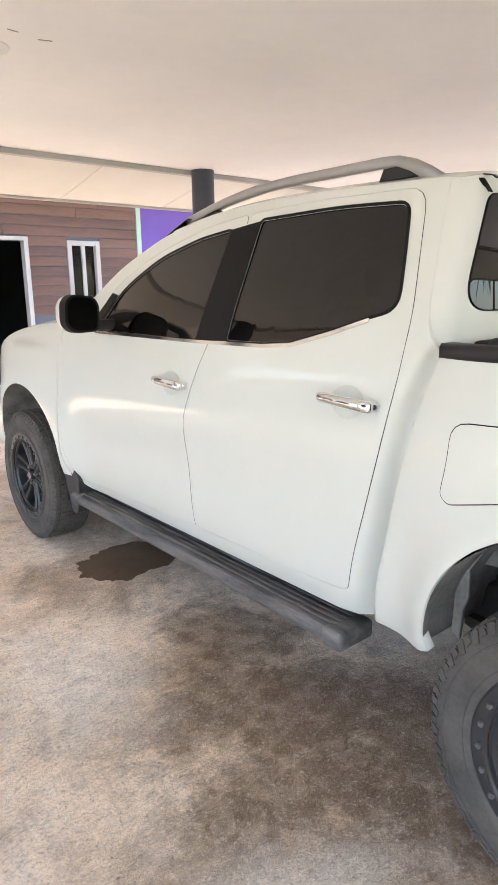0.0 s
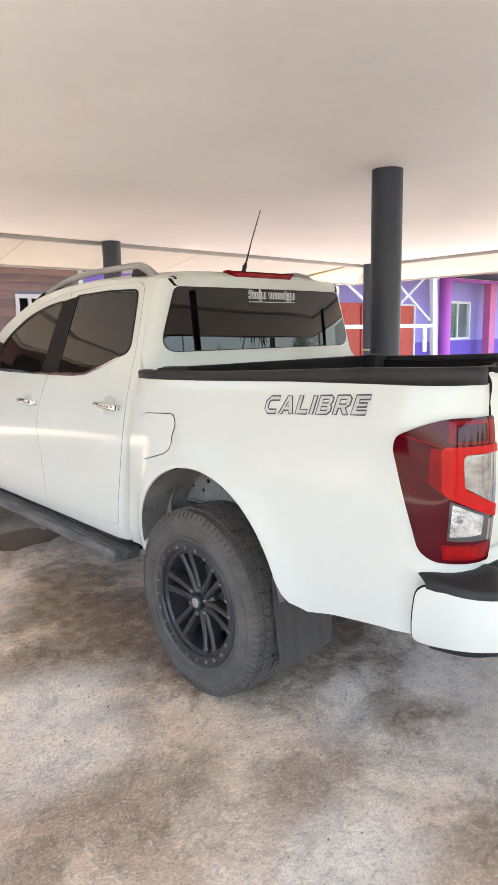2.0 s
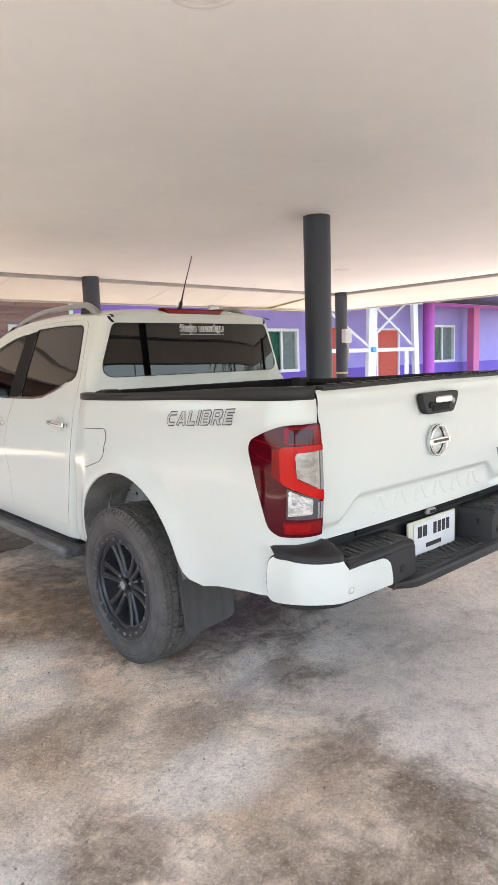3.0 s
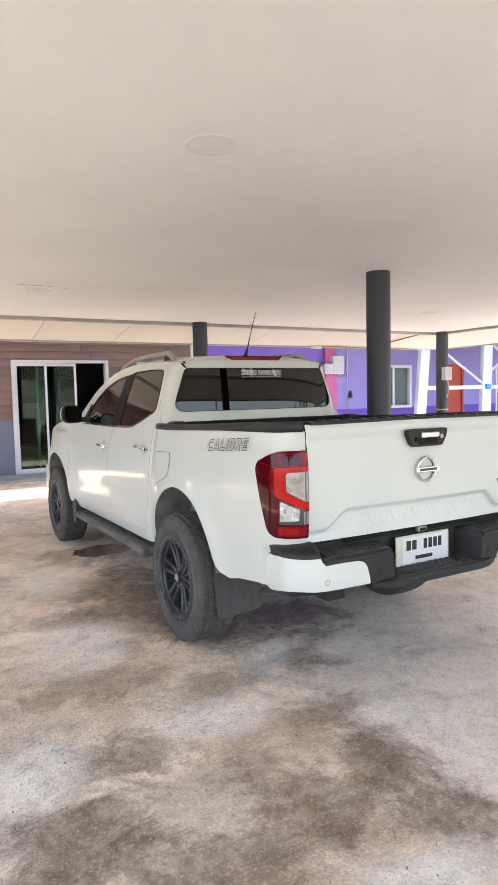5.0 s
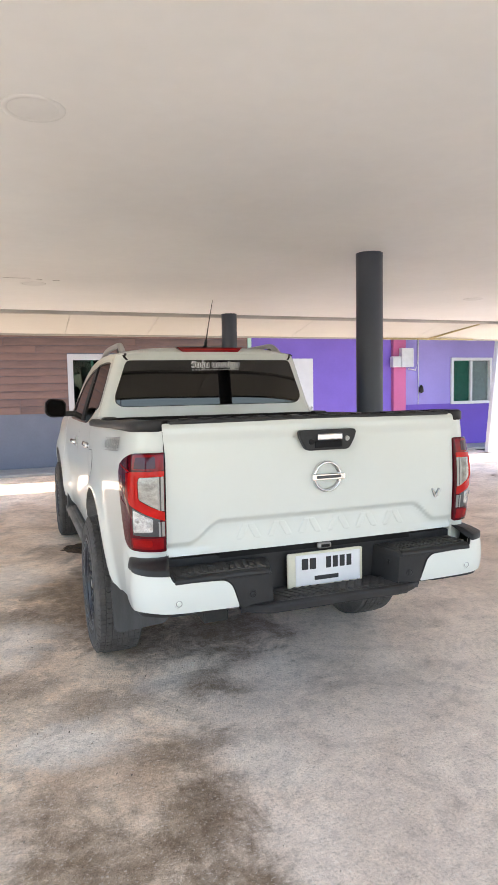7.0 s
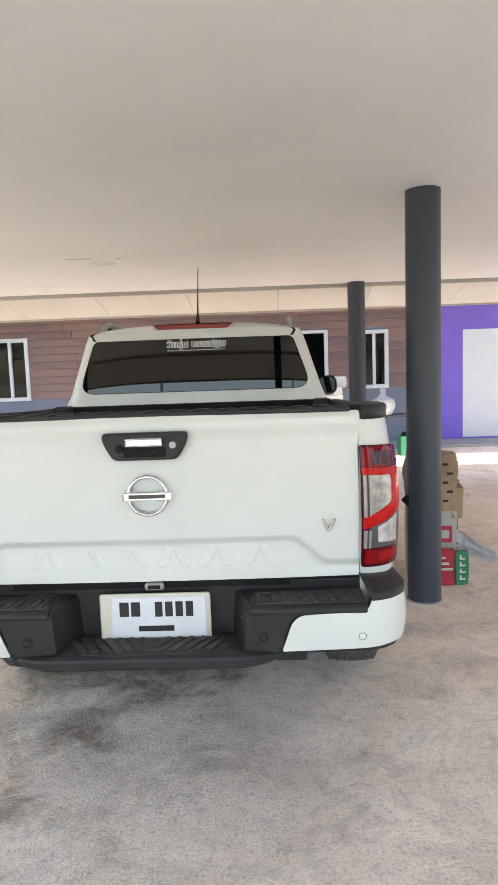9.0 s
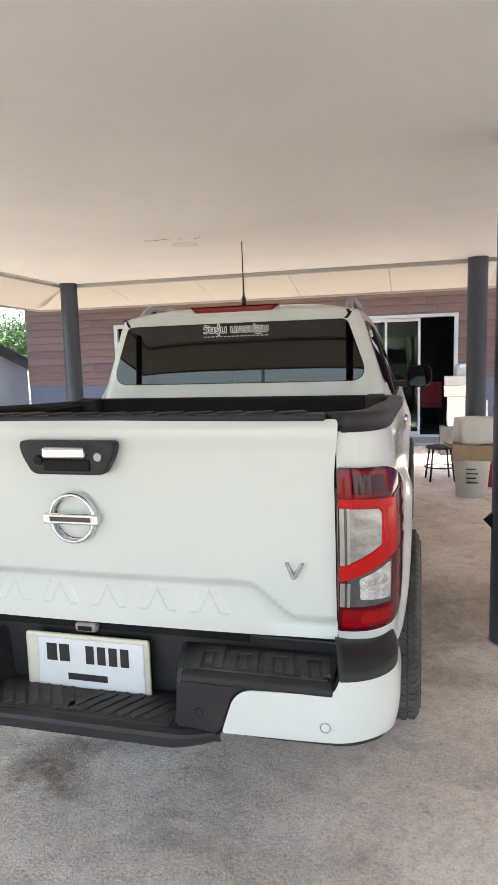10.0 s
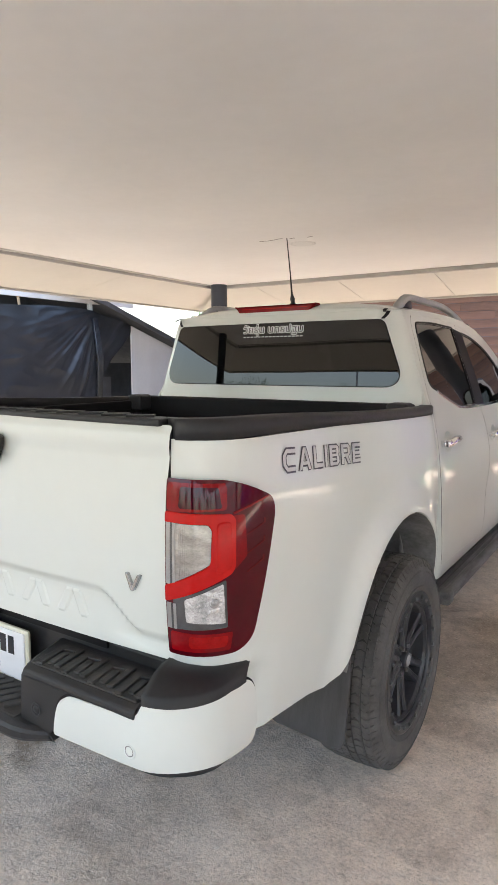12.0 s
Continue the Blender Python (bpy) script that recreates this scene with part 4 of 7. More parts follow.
    part("stay_bracket", prism([(0.60, 0.950), (0.74, 0.90), (0.70, 0.87), (0.64, 0.90)], s * 0.655, s * 0.69, 0.004, axis="x"), LINER, truck)
    part("stay_boss", tube([(s * 0.62, 0.535, 0.925), (s * 0.69, 0.535, 0.925)], 0.014, 10), DARK, truck, smooth=True)
    part("bump_stop", revolve([(0.76, 0.04), (0.80, 0.045), (0.86, 0.04), (0.88, 0.02)], 16, "Z"), DARK, truck, smooth=True).location = (s * 0.58, 0.30, 0)
    part("leaf_spring", prism([(-0.35, 0.50), (0.1, 0.42), (0.48, 0.40), (0.9, 0.43), (0.98, 0.46), (0.98, 0.49), (0.48, 0.44), (0.1, 0.46), (-0.35, 0.54)], s * 0.52, s * 0.585, axis="x"), DARK, truck)
    part("liner_flange", prism([(0.84, 0.835), (0.922, 0.70), (0.928, 0.52), (0.90, 0.50), (0.895, 0.60), (0.88, 0.64), (0.885, 0.72), (0.855, 0.77), (0.84, 0.80), (0.815, 0.825)], s * 0.735, s * 0.750, 0.004, axis="x"), LINER, truck)
    part("sill", box(s * 0.60, s * 0.775, 1.28, 3.2, 0.43, 0.52, 0.015), DARK, truck)
    # mirror
    face = [(-0.085, -0.082), (0.055, -0.085), (0.098, -0.045), (0.092, 0.055), (0.055, 0.088), (-0.06, 0.078), (-0.092, 0.04)]
    face = rounded([(s * x, z) for x, z in face], 0.035, 5)
    shell = prism(face, -0.045, 0.0)
    tail = bmesh.new()
    rings = [[tail.verts.new((x * k, y, z * k)) for x, z in face] for y, k in ((-0.002, 1.0), (0.03, 0.95), (0.055, 0.82), (0.07, 0.55))]
    for r0, r1 in zip(rings, rings[1:]):
        for k in range(len(face)):
            tail.faces.new((r0[k - 1], r0[k], r1[k], r1[k - 1]))
    tail.faces.new(rings[-1])
    bmesh.ops.recalc_face_normals(tail, faces=tail.faces)
    mi = part("door_mirror", shell, SEAL, truck, "black and white door mirror")
    mi.matrix_basis = pose(s * 0.962, 2.80, 1.395, 0, 0, s * -10)
    part("mirror_cap", tail, PAINT, mi, smooth=True)
    part("mirror_glass", prism([(x * 0.86, z * 0.86) for x, z in face], -0.0475, -0.044), MIRROR, mi, "mirror glass")
    part("mirror_arm", box(s * 0.76, s * 0.93, 2.78, 2.87, 1.315, 1.365, 0.018, 3), BLACK, truck, smooth=True)
    # roof rail: a flat tapering beam that rises from the roof
    rail_b = bmesh.new()
    rr = []
    for i in range(25):
        t = i / 24
        y = 1.14 + 1.295 * t
        top = 1.806 + 0.078 * min(1, math.sin(math.pi * min(t * 3.2, 0.5)) if t < 0.16 else 1) * (1 - max(0, (t - 0.45) / 0.55) ** 2.0)
        thick = 0.032 + 0.016 * max(0, 1 - t / 0.12) + 0.012 * max(0, (t - 0.85) / 0.15)
        x = 0.588 - 0.02 * max(0, (t - 0.6) / 0.4)
        rr.append([rail_b.verts.new((s * (x + dx), y, zz)) for dx, zz in ((-0.017, top - thick), (-0.017, top - 0.006), (-0.010, top), (0.010, top - 0.002), (0.019, top - 0.010), (0.019, top - thick))])
    for r0, r1 in zip(rr, rr[1:]):
        for k in range(6):
            rail_b.faces.new((r0[k], r0[(k + 1) % 6], r1[(k + 1) % 6], r1[k]))
    rail_b.faces.new(rr[0])
    rail_b.faces.new(rr[-1][::-1])
    bmesh.ops.recalc_face_normals(rail_b, faces=rail_b.faces)
    rail = part("roof_rail", rail_b, SILVER, truck, "satin silver roof rail", True)
    part("rail_foot", prism([(1.17, 1.815), (1.37, 1.81), (1.352, 1.846), (1.25, 1.850)], s * 0.575, s * 0.598, axis="x"), BLACK, rail)
    part("rail_foot", prism([(2.15, 1.79), (2.40, 1.79), (2.37, 1.808), (2.28, 1.832)], s * 0.560, s * 0.588, axis="x"), BLACK, rail)
    # front lamp
    panel("headlight", rounded([(4.33, 1.10), (4.60, 0.97), (4.70, 0.86), (4.60, 0.84), (4.36, 0.93)], 0.02), [], f, CLEAR_LENS, truck, s, step=0.05, rim=0.02, off=0.006)


# ---- back of the cab ----
def cab_back_y(z):
    return 0.955 + (z - 1.43) * 0.085 + (0.25 * max(0, z - 1.74) ** 1.3)


def cab_back(u, z):
    w = half(1.03, z) if z > 1.33 else wc(z)
    r = 0.07
    a = abs(u)
    sg = 1 if u >= 0 else -1
    yb = cab_back_y(z) - 0.014 + 0.0385 * (a / 0.66) ** 3
    if a < w - r:
        return (u, yb, z)
    th = min((a - (w - r)) / r, math.pi / 2)
    return (sg * (w - r + r * math.sin(th)), yb + r * (1 - math.cos(th)), z)


def edge_u(z):
    return (half(1.03, z) if z > 1.33 else wc(z)) + 0.039


zs = [1.30, 1.40, 1.50, 1.60, 1.70, 1.775]
rwin = rounded([(-0.702, 1.430), (0.702, 1.430), (0.594, 1.736), (-0.594, 1.736)], [0.10, 0.10, 0.03, 0.03], 8)
UF = [s * (0.55 + 0.014 * i) for i in range(24) for s in (-1, 1)]
crown = [(edge_u(1.775) * k / 10, 1.775 + 0.022 * (1 - (k / 10) ** 4)) for k in range(9, -10, -1)]
panel("cab_back", [(-edge_u(z), z) for z in zs] + crown[::-1] + [(edge_u(z), z) for z in zs[::-1]], [grow(rwin, -0.012)], cab_back, PAINT, truck, 1, us=UF, step=0.07)
panel("rear_window_surround", grow(rwin, 0.004), [grow(rwin, -0.03)], cab_back, SEAL, truck, 1, step=0.15, rim=0.006, off=0.001)
panel("rear_window", rwin, [], cab_back, TINT, truck, 1, us=UF, step=0.05, rim=0.004, off=0.005, label="dark tinted glass")
for s in (-1, 1):
    panel("roof_ditch_trim", [(s * 0.580, 1.741), (s * 0.597, 1.741), (s * 0.611, 1.757), (s * 0.620, 1.776), (s * 0.604, 1.776), (s * 0.596, 1.760)], [], cab_back, SEAL, truck, 1, step=0.1, rim=0.004, off=0.002)
zr = spline([0.97, 1.0, 1.06, 1.2, 1.5, 1.85, 2.15, 2.40, 2.50], [1.775, 1.80, 1.825, 1.842, 1.855, 1.86, 1.845, 1.805, 1.775])


roof_edge = spline([1.05, 1.2, 1.4, 1.8, 2.12, 2.47, 2.6], [1.785, 1.792, 1.80, 1.805, 1.79, 1.728, 1.695])


def roof_at(x, y):
    ze = min(roof_edge(max(y, 1.05)), zr(y)) - 0.008 * sstep((1.10 - y) / 0.06)
    w = half(max(y, 1.05), ze) + 0.003
    zc = zr(y)
    return (x * w, y, ze + (zc - ze) * (1 - abs(x) ** 4.0))


def roof_rear():
    """The roof's rear edge, which follows the top of the cab's back round its corners."""
    out = []
    for i in range(41):
        u = edge_u(1.775) * (i / 20 - 1)
        x, y, z = cab_back(u, 1.775)
        out.append((max(-1, min(1, x / 0.649)), y - 0.0015))
    return out


panel("roof", roof_rear() + [(1, 2.42), (-1, 2.42)], [], roof_at, PAINT, truck, 1, us=[s * (0.8 + 0.02 * i) for i in range(10) for s in (-1, 1)], vs=[0.975 + 0.012 * i for i in range(12)], step=0.1, rim=0.01)


def windshield(x, t):
    y, z = 2.40 + 0.86 * t, 1.80 - 0.43 * t
    w = half(y, z - 0.02) - 0.01
    return (x * w, y - 0.10 * x * x * (0.4 + t) * 0.6, z + 0.012 * math.sin(math.pi * t))


for s in (-1, 1):
    panel("roof_ditch_trim", [(s * 0.913, 0.966), (s * 0.938, 0.966), (s * 0.928, 1.012), (s * 0.904, 1.012)], [], roof_at, SEAL, truck, 1, vs=[0.98, 0.99, 1.0], step=0.1, rim=0.003, off=0.003)
panel("windshield", [(-0.96, 0.02), (0.96, 0.02), (0.96, 1.0), (-0.96, 1.0)], [], windshield, TINT, truck, 1, step=0.12, rim=0.004)
fz = spline([3.28, 3.5, 3.75, 4.1, 4.42, 4.62], [1.335, 1.325, 1.302, 1.237, 1.112, 1.0])


def hood_at(x, y):
    w = half(y, fz(y))
    return (x * w, y + 0.10 * (1 - x * x) * sstep((y - 4.0) / 0.6), fz(y) + 0.055 * (1 - x ** 4))


panel("hood", [(-1, 3.24), (1, 3.24), (1, 4.60), (-1, 4.60)], [], hood_at, PAINT, truck, 1, step=0.1, rim=0.02)
part("front_bumper", box(-0.80, 0.80, 4.45, 4.86, 0.42, 0.78, 0.09, 4), PAINT, truck, smooth=True)
part("grille", box(-0.55, 0.55, 4.45, 4.80, 0.72, 1.08, 0.03, 3), BLACK, truck)
for z in (0.8, 0.88, 0.96):
    part("grille_bar", box(-0.5, 0.5, 4.79, 4.815, z, z + 0.03, 0.008), CHROME, truck)
# third brake light, aerial
bl = part("brake_light", prism(rounded([(-0.238, 1.830), (0.238, 1.830), (0.200, 1.792), (-0.200, 1.792)], [0.006, 0.006, 0.014, 0.014]), 0.998, 1.06, 0.006), RED_MID, truck, "red high-level brake light")
part("lens_line", box(-0.195, 0.195, 0.9955, 0.999, 1.814, 1.8175), RED_BRIGHT, bl)
part("aerial", tube([(0.014, 1.18, 1.84), (0.016, 1.17, 1.875), (0.019, 1.158, 1.90), (0.027, 1.125, 2.00), (0.042, 1.06, 2.167)], 0.011, 8, [2.0, 1.3, 0.5, 0.30, 0.22]), BLACK, truck, "thin black roof aerial", True)

# ---- load bed and tailgate ----
part("bed_floor", box(-0.495, 0.495, -0.68, 0.88, 0.78, 0.82), SEAL, truck)
part("bed_front_wall", box(-0.79, 0.79, 0.845, 0.90, 0.82, 1.36, 0.012), SEAL, truck)
for i in range(8):
    part("floor_rib", box(-0.46 + 0.12 * i, -0.39 + 0.12 * i, -0.65, 0.84, 0.82, 0.832, 0.004), SEAL, truck)
for s in (-1, 1):
    part("bed_corner_post", box(s * 0.795, s * 0.70, 0.76, 0.86, 1.28, 1.368, 0.015), BLACK, truck)


def crease_z(x):
    a = abs(x)
    return 0.957 - 0.092 * sstep((a - 0.49) / 0.15)


def tailgate(x, z):
    y = -0.689 - 0.020 * math.sin(math.pi * min(max((z - 0.78) / 0.62, 0), 1)) - 0.014 * (1 - (x / 0.71) ** 2)
    y += 0.017 * sstep((crease_z(x) - z + 0.012) / 0.030) * (1 - 0.75 * sstep((crease_z(x) - z - 0.03) / 0.10)) * sstep((z - 0.800) / 0.05)
    y -= 0.010 * sstep((z - 1.30) / 0.05) * sstep((1.392 - z) / 0.03)
    return (x, y, z)


gate = panel("tailgate", rounded([(-0.7335, 0.812), (0.7335, 0.812), (0.7335, 1.10), (0.730, 1.26), (0.740, 1.35), (0.740, 1.388), (-0.740, 1.388), (-0.740, 1.35), (-0.730, 1.26), (-0.7335, 1.10)], [0.01, 0.01, 0.05, 0.05, 0.03, 0.012, 0.012, 0.03, 0.05, 0.05]), [], tailgate, PAINT, truck, 1, vs=[0.84 + 0.008 * i for i in range(22)] + [1.29 + 0.012 * i for i in range(9)], us=[s * (0.45 + 0.015 * i) for i in range(17) for s in (-1, 1)], step=0.08, rim=0.03, edge=SEAL)
part("gate_inner", box(-0.70, 0.70, -0.665, -0.635, 0.83, 1.37, 0.006), SEAL, gate)
part("gate_top_cap", box(-0.710, 0.710, -0.705, -0.630, 1.384, 1.402, 0.006), BLACK, gate, "black ribbed tailgate cap")
for i in range(16):
    part("cap_rib", box(-0.04, 0.03, -0.018, 0.018, 0, 0.006, 0.002), BLACK, gate).matrix_basis = pose(-0.62 + 0.083 * i, -0.665, 1.4015, 0, 0, 35)
hp = part("gate_handle_plate", prism(rounded([(-0.147, 1.338), (0.147, 1.338), (0.140, 1.30), (0.108, 1.245), (-0.108, 1.245), (-0.140, 1.30)], 0.018), -0.7520, -0.7200, 0.006), BLACK, gate, "black plastic handle plate")
part("gate_handle", box(-0.063, 0.063, -0.7720, -0.7460, 1.292, 1.322, 0.006), CHROME, hp, "chrome pull handle")
part("handle_hollow", box(-0.07, 0.07, -0.7560, -0.7500, 1.256, 1.288, 0.004), SEAL, hp)
part("key_lock", revolve([(-0.7580, 0.001), (-0.7580, 0.011), (-0.7450, 0.014)], 20, "Y"), SILVER, hp).location = (0.095, 0, 1.295)
part("camera_eye", revolve([(-0.7580, 0.001), (-0.7580, 0.012), (-0.7450, 0.016)], 20, "Y"), SEAL, hp).location = (-0.085, 0, 1.285)
# round badge with a crossbar, and a chrome letter
bd = part("badge", revolve([(-0.7320, 0.058), (-0.7460, 0.062), (-0.7480, 0.066), (-0.7440, 0.071), (-0.7260, 0.0735), (-0.7260, 0.058)], 40, "Y"), CHROME, gate, "chrome ring badge with crossbar", True)
bd.location = (0, 0, 1.122)
part("badge_bar", box(-0.083, 0.083, -0.7540, -0.7300, -0.015, 0.015, 0.004), CHROME, bd)
part("badge_stroke", box(-0.062, 0.062, -0.7555, -0.7530, -0.0065, 0.0065, 0.001), DECAL_DARK, bd)
part("letter_badge", prism([(0.591, 1.020), (0.601, 1.020), (0.614, 0.989), (0.632, 1.020), (0.642, 1.020), (0.619, 0.977), (0.609, 0.977)], -0.7195, -0.7080, 0.002), CHROME_DULL, gate, "chrome letter badge")
# faint slanted bars pressed into the lower tailgate
for i in range(6):
    cx = -0.375 + 0.15 * i
    for dx, lean in ((-0.030, 0.030), (0.026, -0.030)):
        sh = [(cx + dx - 0.011 - lean / 2, 0.866), (cx + dx + 0.011 - lean / 2, 0.866), (cx + dx + 0.011 + lean / 2, 0.925), (cx + dx - 0.011 + lean / 2, 0.925)]
        panel("pressed_bar", sh, [], tailgate, PAINT, gate, 1, step=0.05, rim=0.0035, off=0.0030, flare=0.007)

# ---- rear lamps ----
lamp_outer = rounded([(-0.8195, 1.266), (-0.614, 1.262), (-0.529, 1.240), (-0.462, 1.206), (-0.454, 1.17), (-0.496, 0.998), (-0.534, 0.872), (-0.584, 0.848), (-0.8195, 0.848)], [0.006, 0.05, 0.05, 0.025, 0.03, 0.08, 0.04, 0.04, 0.006])
for s in (-1, 1):
    flat = side(s)

    def f(u, z, flat=flat, s=s):
        """The lamp's lens bulges out of the body's corner."""
        p = flat(u, z)
        k = 0.024 * math.sin(math.pi * min(max((z - 0.84) / 0.43, 0), 1)) ** 0.8 * sstep((-0.46 - u) / 0.16)
        return (p[0] + s * 0.25 * k, p[1] - 0.8 * k, p[2])

    def lens(name, poly, r, material, off, rim=0.004, flare=0.0):
        return panel(name, rounded(poly, r), [], f, material, lamp, s, us=CORNERS, step=0.05, rim=rim, off=off, flare=flare)
    lamp = panel("tail_lamp", lamp_outer, [], f, RED_LENS, truck, s, us=CORNERS, step=0.04, rim=0.03, off=0.014, label="red and clear tail lamp")
    lens("lamp_upper_red", [(-0.817, 1.258), (-0.62, 1.254), (-0.618, 1.194), (-0.817, 1.192)], 0.01, RED_MID, 0.0152)
    lens("lamp_upper_window", [(-0.778, 1.248), (-0.648, 1.246), (-0.636, 1.198), (-0.782, 1.200)], 0.008, LAMP_DARK, 0.0165)
    lens("lamp_side_red", [(-0.600, 1.180), (-0.560, 1.178), (-0.556, 1.080), (-0.600, 1.052)], 0.008, RED_MID, 0.0152)
    lens("lamp_bright_band", [(-0.818, 1.191), (-0.606, 1.184), (-0.594, 1.172), (-0.597, 1.060), (-0.612, 1.046), (-0.818, 0.983), (-0.818, 1.020), (-0.682, 1.068), (-0.673, 1.080), (-0.668, 1.152), (-0.682, 1.165), (-0.818, 1.168)], [0.004, 0.012, 0.012, 0.02, 0.02, 0.004, 0.004, 0.01, 0.01, 0.01, 0.01, 0.004], RED_BRIGHT, 0.0195, 0.010, 0.002)
    lens("lamp_fold", [(-0.652, 1.164), (-0.612, 1.166), (-0.611, 1.064), (-0.655, 1.050)], 0.010, RED_BRIGHT, 0.0220, 0.004, 0.005)
    lens("lamp_clear_window", [(-0.800, 1.166), (-0.684, 1.163), (-0.671, 1.152), (-0.676, 1.074), (-0.800, 1.028)], 0.006, CLEAR_LENS, 0.0155)
    lens("lamp_clear_window", [(-0.782, 0.998), (-0.766, 0.998), (-0.624, 1.034), (-0.622, 0.918), (-0.800, 0.916), (-0.800, 0.990)], 0.006, SMOKE_LENS, 0.0150)
    lens("lamp_reflector", [(-0.764, 0.990), (-0.634, 1.026), (-0.630, 0.930), (-0.760, 0.936)], 0.006, FACET_LENS, 0.0165)
    for i in range(8):
        u = -0.780 + 0.006 * i
        lens("lens_rib", [(u, 1.040 + 0.0022 * i), (u + 0.0016, 1.040 + 0.0022 * i), (u + 0.0016, 1.160), (u, 1.160)], 0.0, CLEAR_LENS, 0.0166, 0.002)
    bp_ = Vector(f(-0.662, 0.982))
    bulb = part("bulb_reflector", revolve([(0.001, 0.0125), (0.0035, 0.0115), (0.002, 0.008), (0.004, 0.006), (0.005, 0.001)], 20, "Y"), GREY_LENS, lamp, smooth=True)
    bulb.matrix_basis = pose(bp_.x + s * 0.009, bp_.y - 0.012, bp_.z, 0, 0, 180 + s * 38)
    for z0, z1 in ((1.024, 1.167), (0.916, 0.978)):
        for u0, u1, mt in ((-0.817, -0.807, GREY_LENS), (-0.806, -0.801, SMOKE_LENS), (-0.800, -0.792, GREY_LENS)):
            lens("lamp_grey_strip", [(u0, z0), (u1, z0), (u1, z1), (u0, z1)], 0.0, mt, 0.0168)
    lens("lamp_lower_band", [(-0.812, 0.908), (-0.606, 0.904), (-0.616, 0.860), (-0.812, 0.860)], 0.006, RED_MID, 0.0155)
    lens("lamp_lower_glow", [(-0.755, 0.900), (-0.620, 0.898), (-0.628, 0.870), (-0.755, 0.870)], 0.012, RED_WARM, 0.0160, 0.001)
    for i in range(3):
        z, u1 = 1.128 - 0.044 * i, -0.492 - 0.004 * i
        lens("lamp_ridge", [(-0.556, z), (u1, z + 0.018), (u1, z + 0.030), (u1 - 0.004, z + 0.030), (u1 - 0.004, z + 0.0205), (-0.556, z + 0.0028)], 0.0, RED_DIM, 0.0158, 0.003)
    lens("lamp_ridge", [(-0.597, 1.182), (-0.478, 1.206), (-0.474, 1.211), (-0.597, 1.187)], 0.0, RED_MID, 0.0162, 0.003)


# ---- rear bumper ----
def bumper_skin(s):
    def f(u, z):
        bulge = (0.012 if z > 0.69 else 0.028) * ((z - 0.69) / (0.10 if z > 0.69 else 0.13)) ** 2
        r, x1, y1 = 0.16, 0.733, -0.848
        if u <= x1:
            x, y, n = u, y1 + 0.02 * (u / x1) ** 2 * 0.5, Vector((0, -1))
        elif u <= x1 + r * math.pi / 2:
            a = (u - x1) / r
            x, y, n = x1 + r * math.sin(a), y1 + 0.01 + r * (1 - math.cos(a)), Vector((math.sin(a), -math.cos(a)))
        else:
            x, y, n = x1 + r, y1 + 0.01 + r + (u - x1 - r * math.pi / 2), Vector((1, 0))
        return (s * (x - n.x * bulge), y - n.y * bulge, z)
    return f


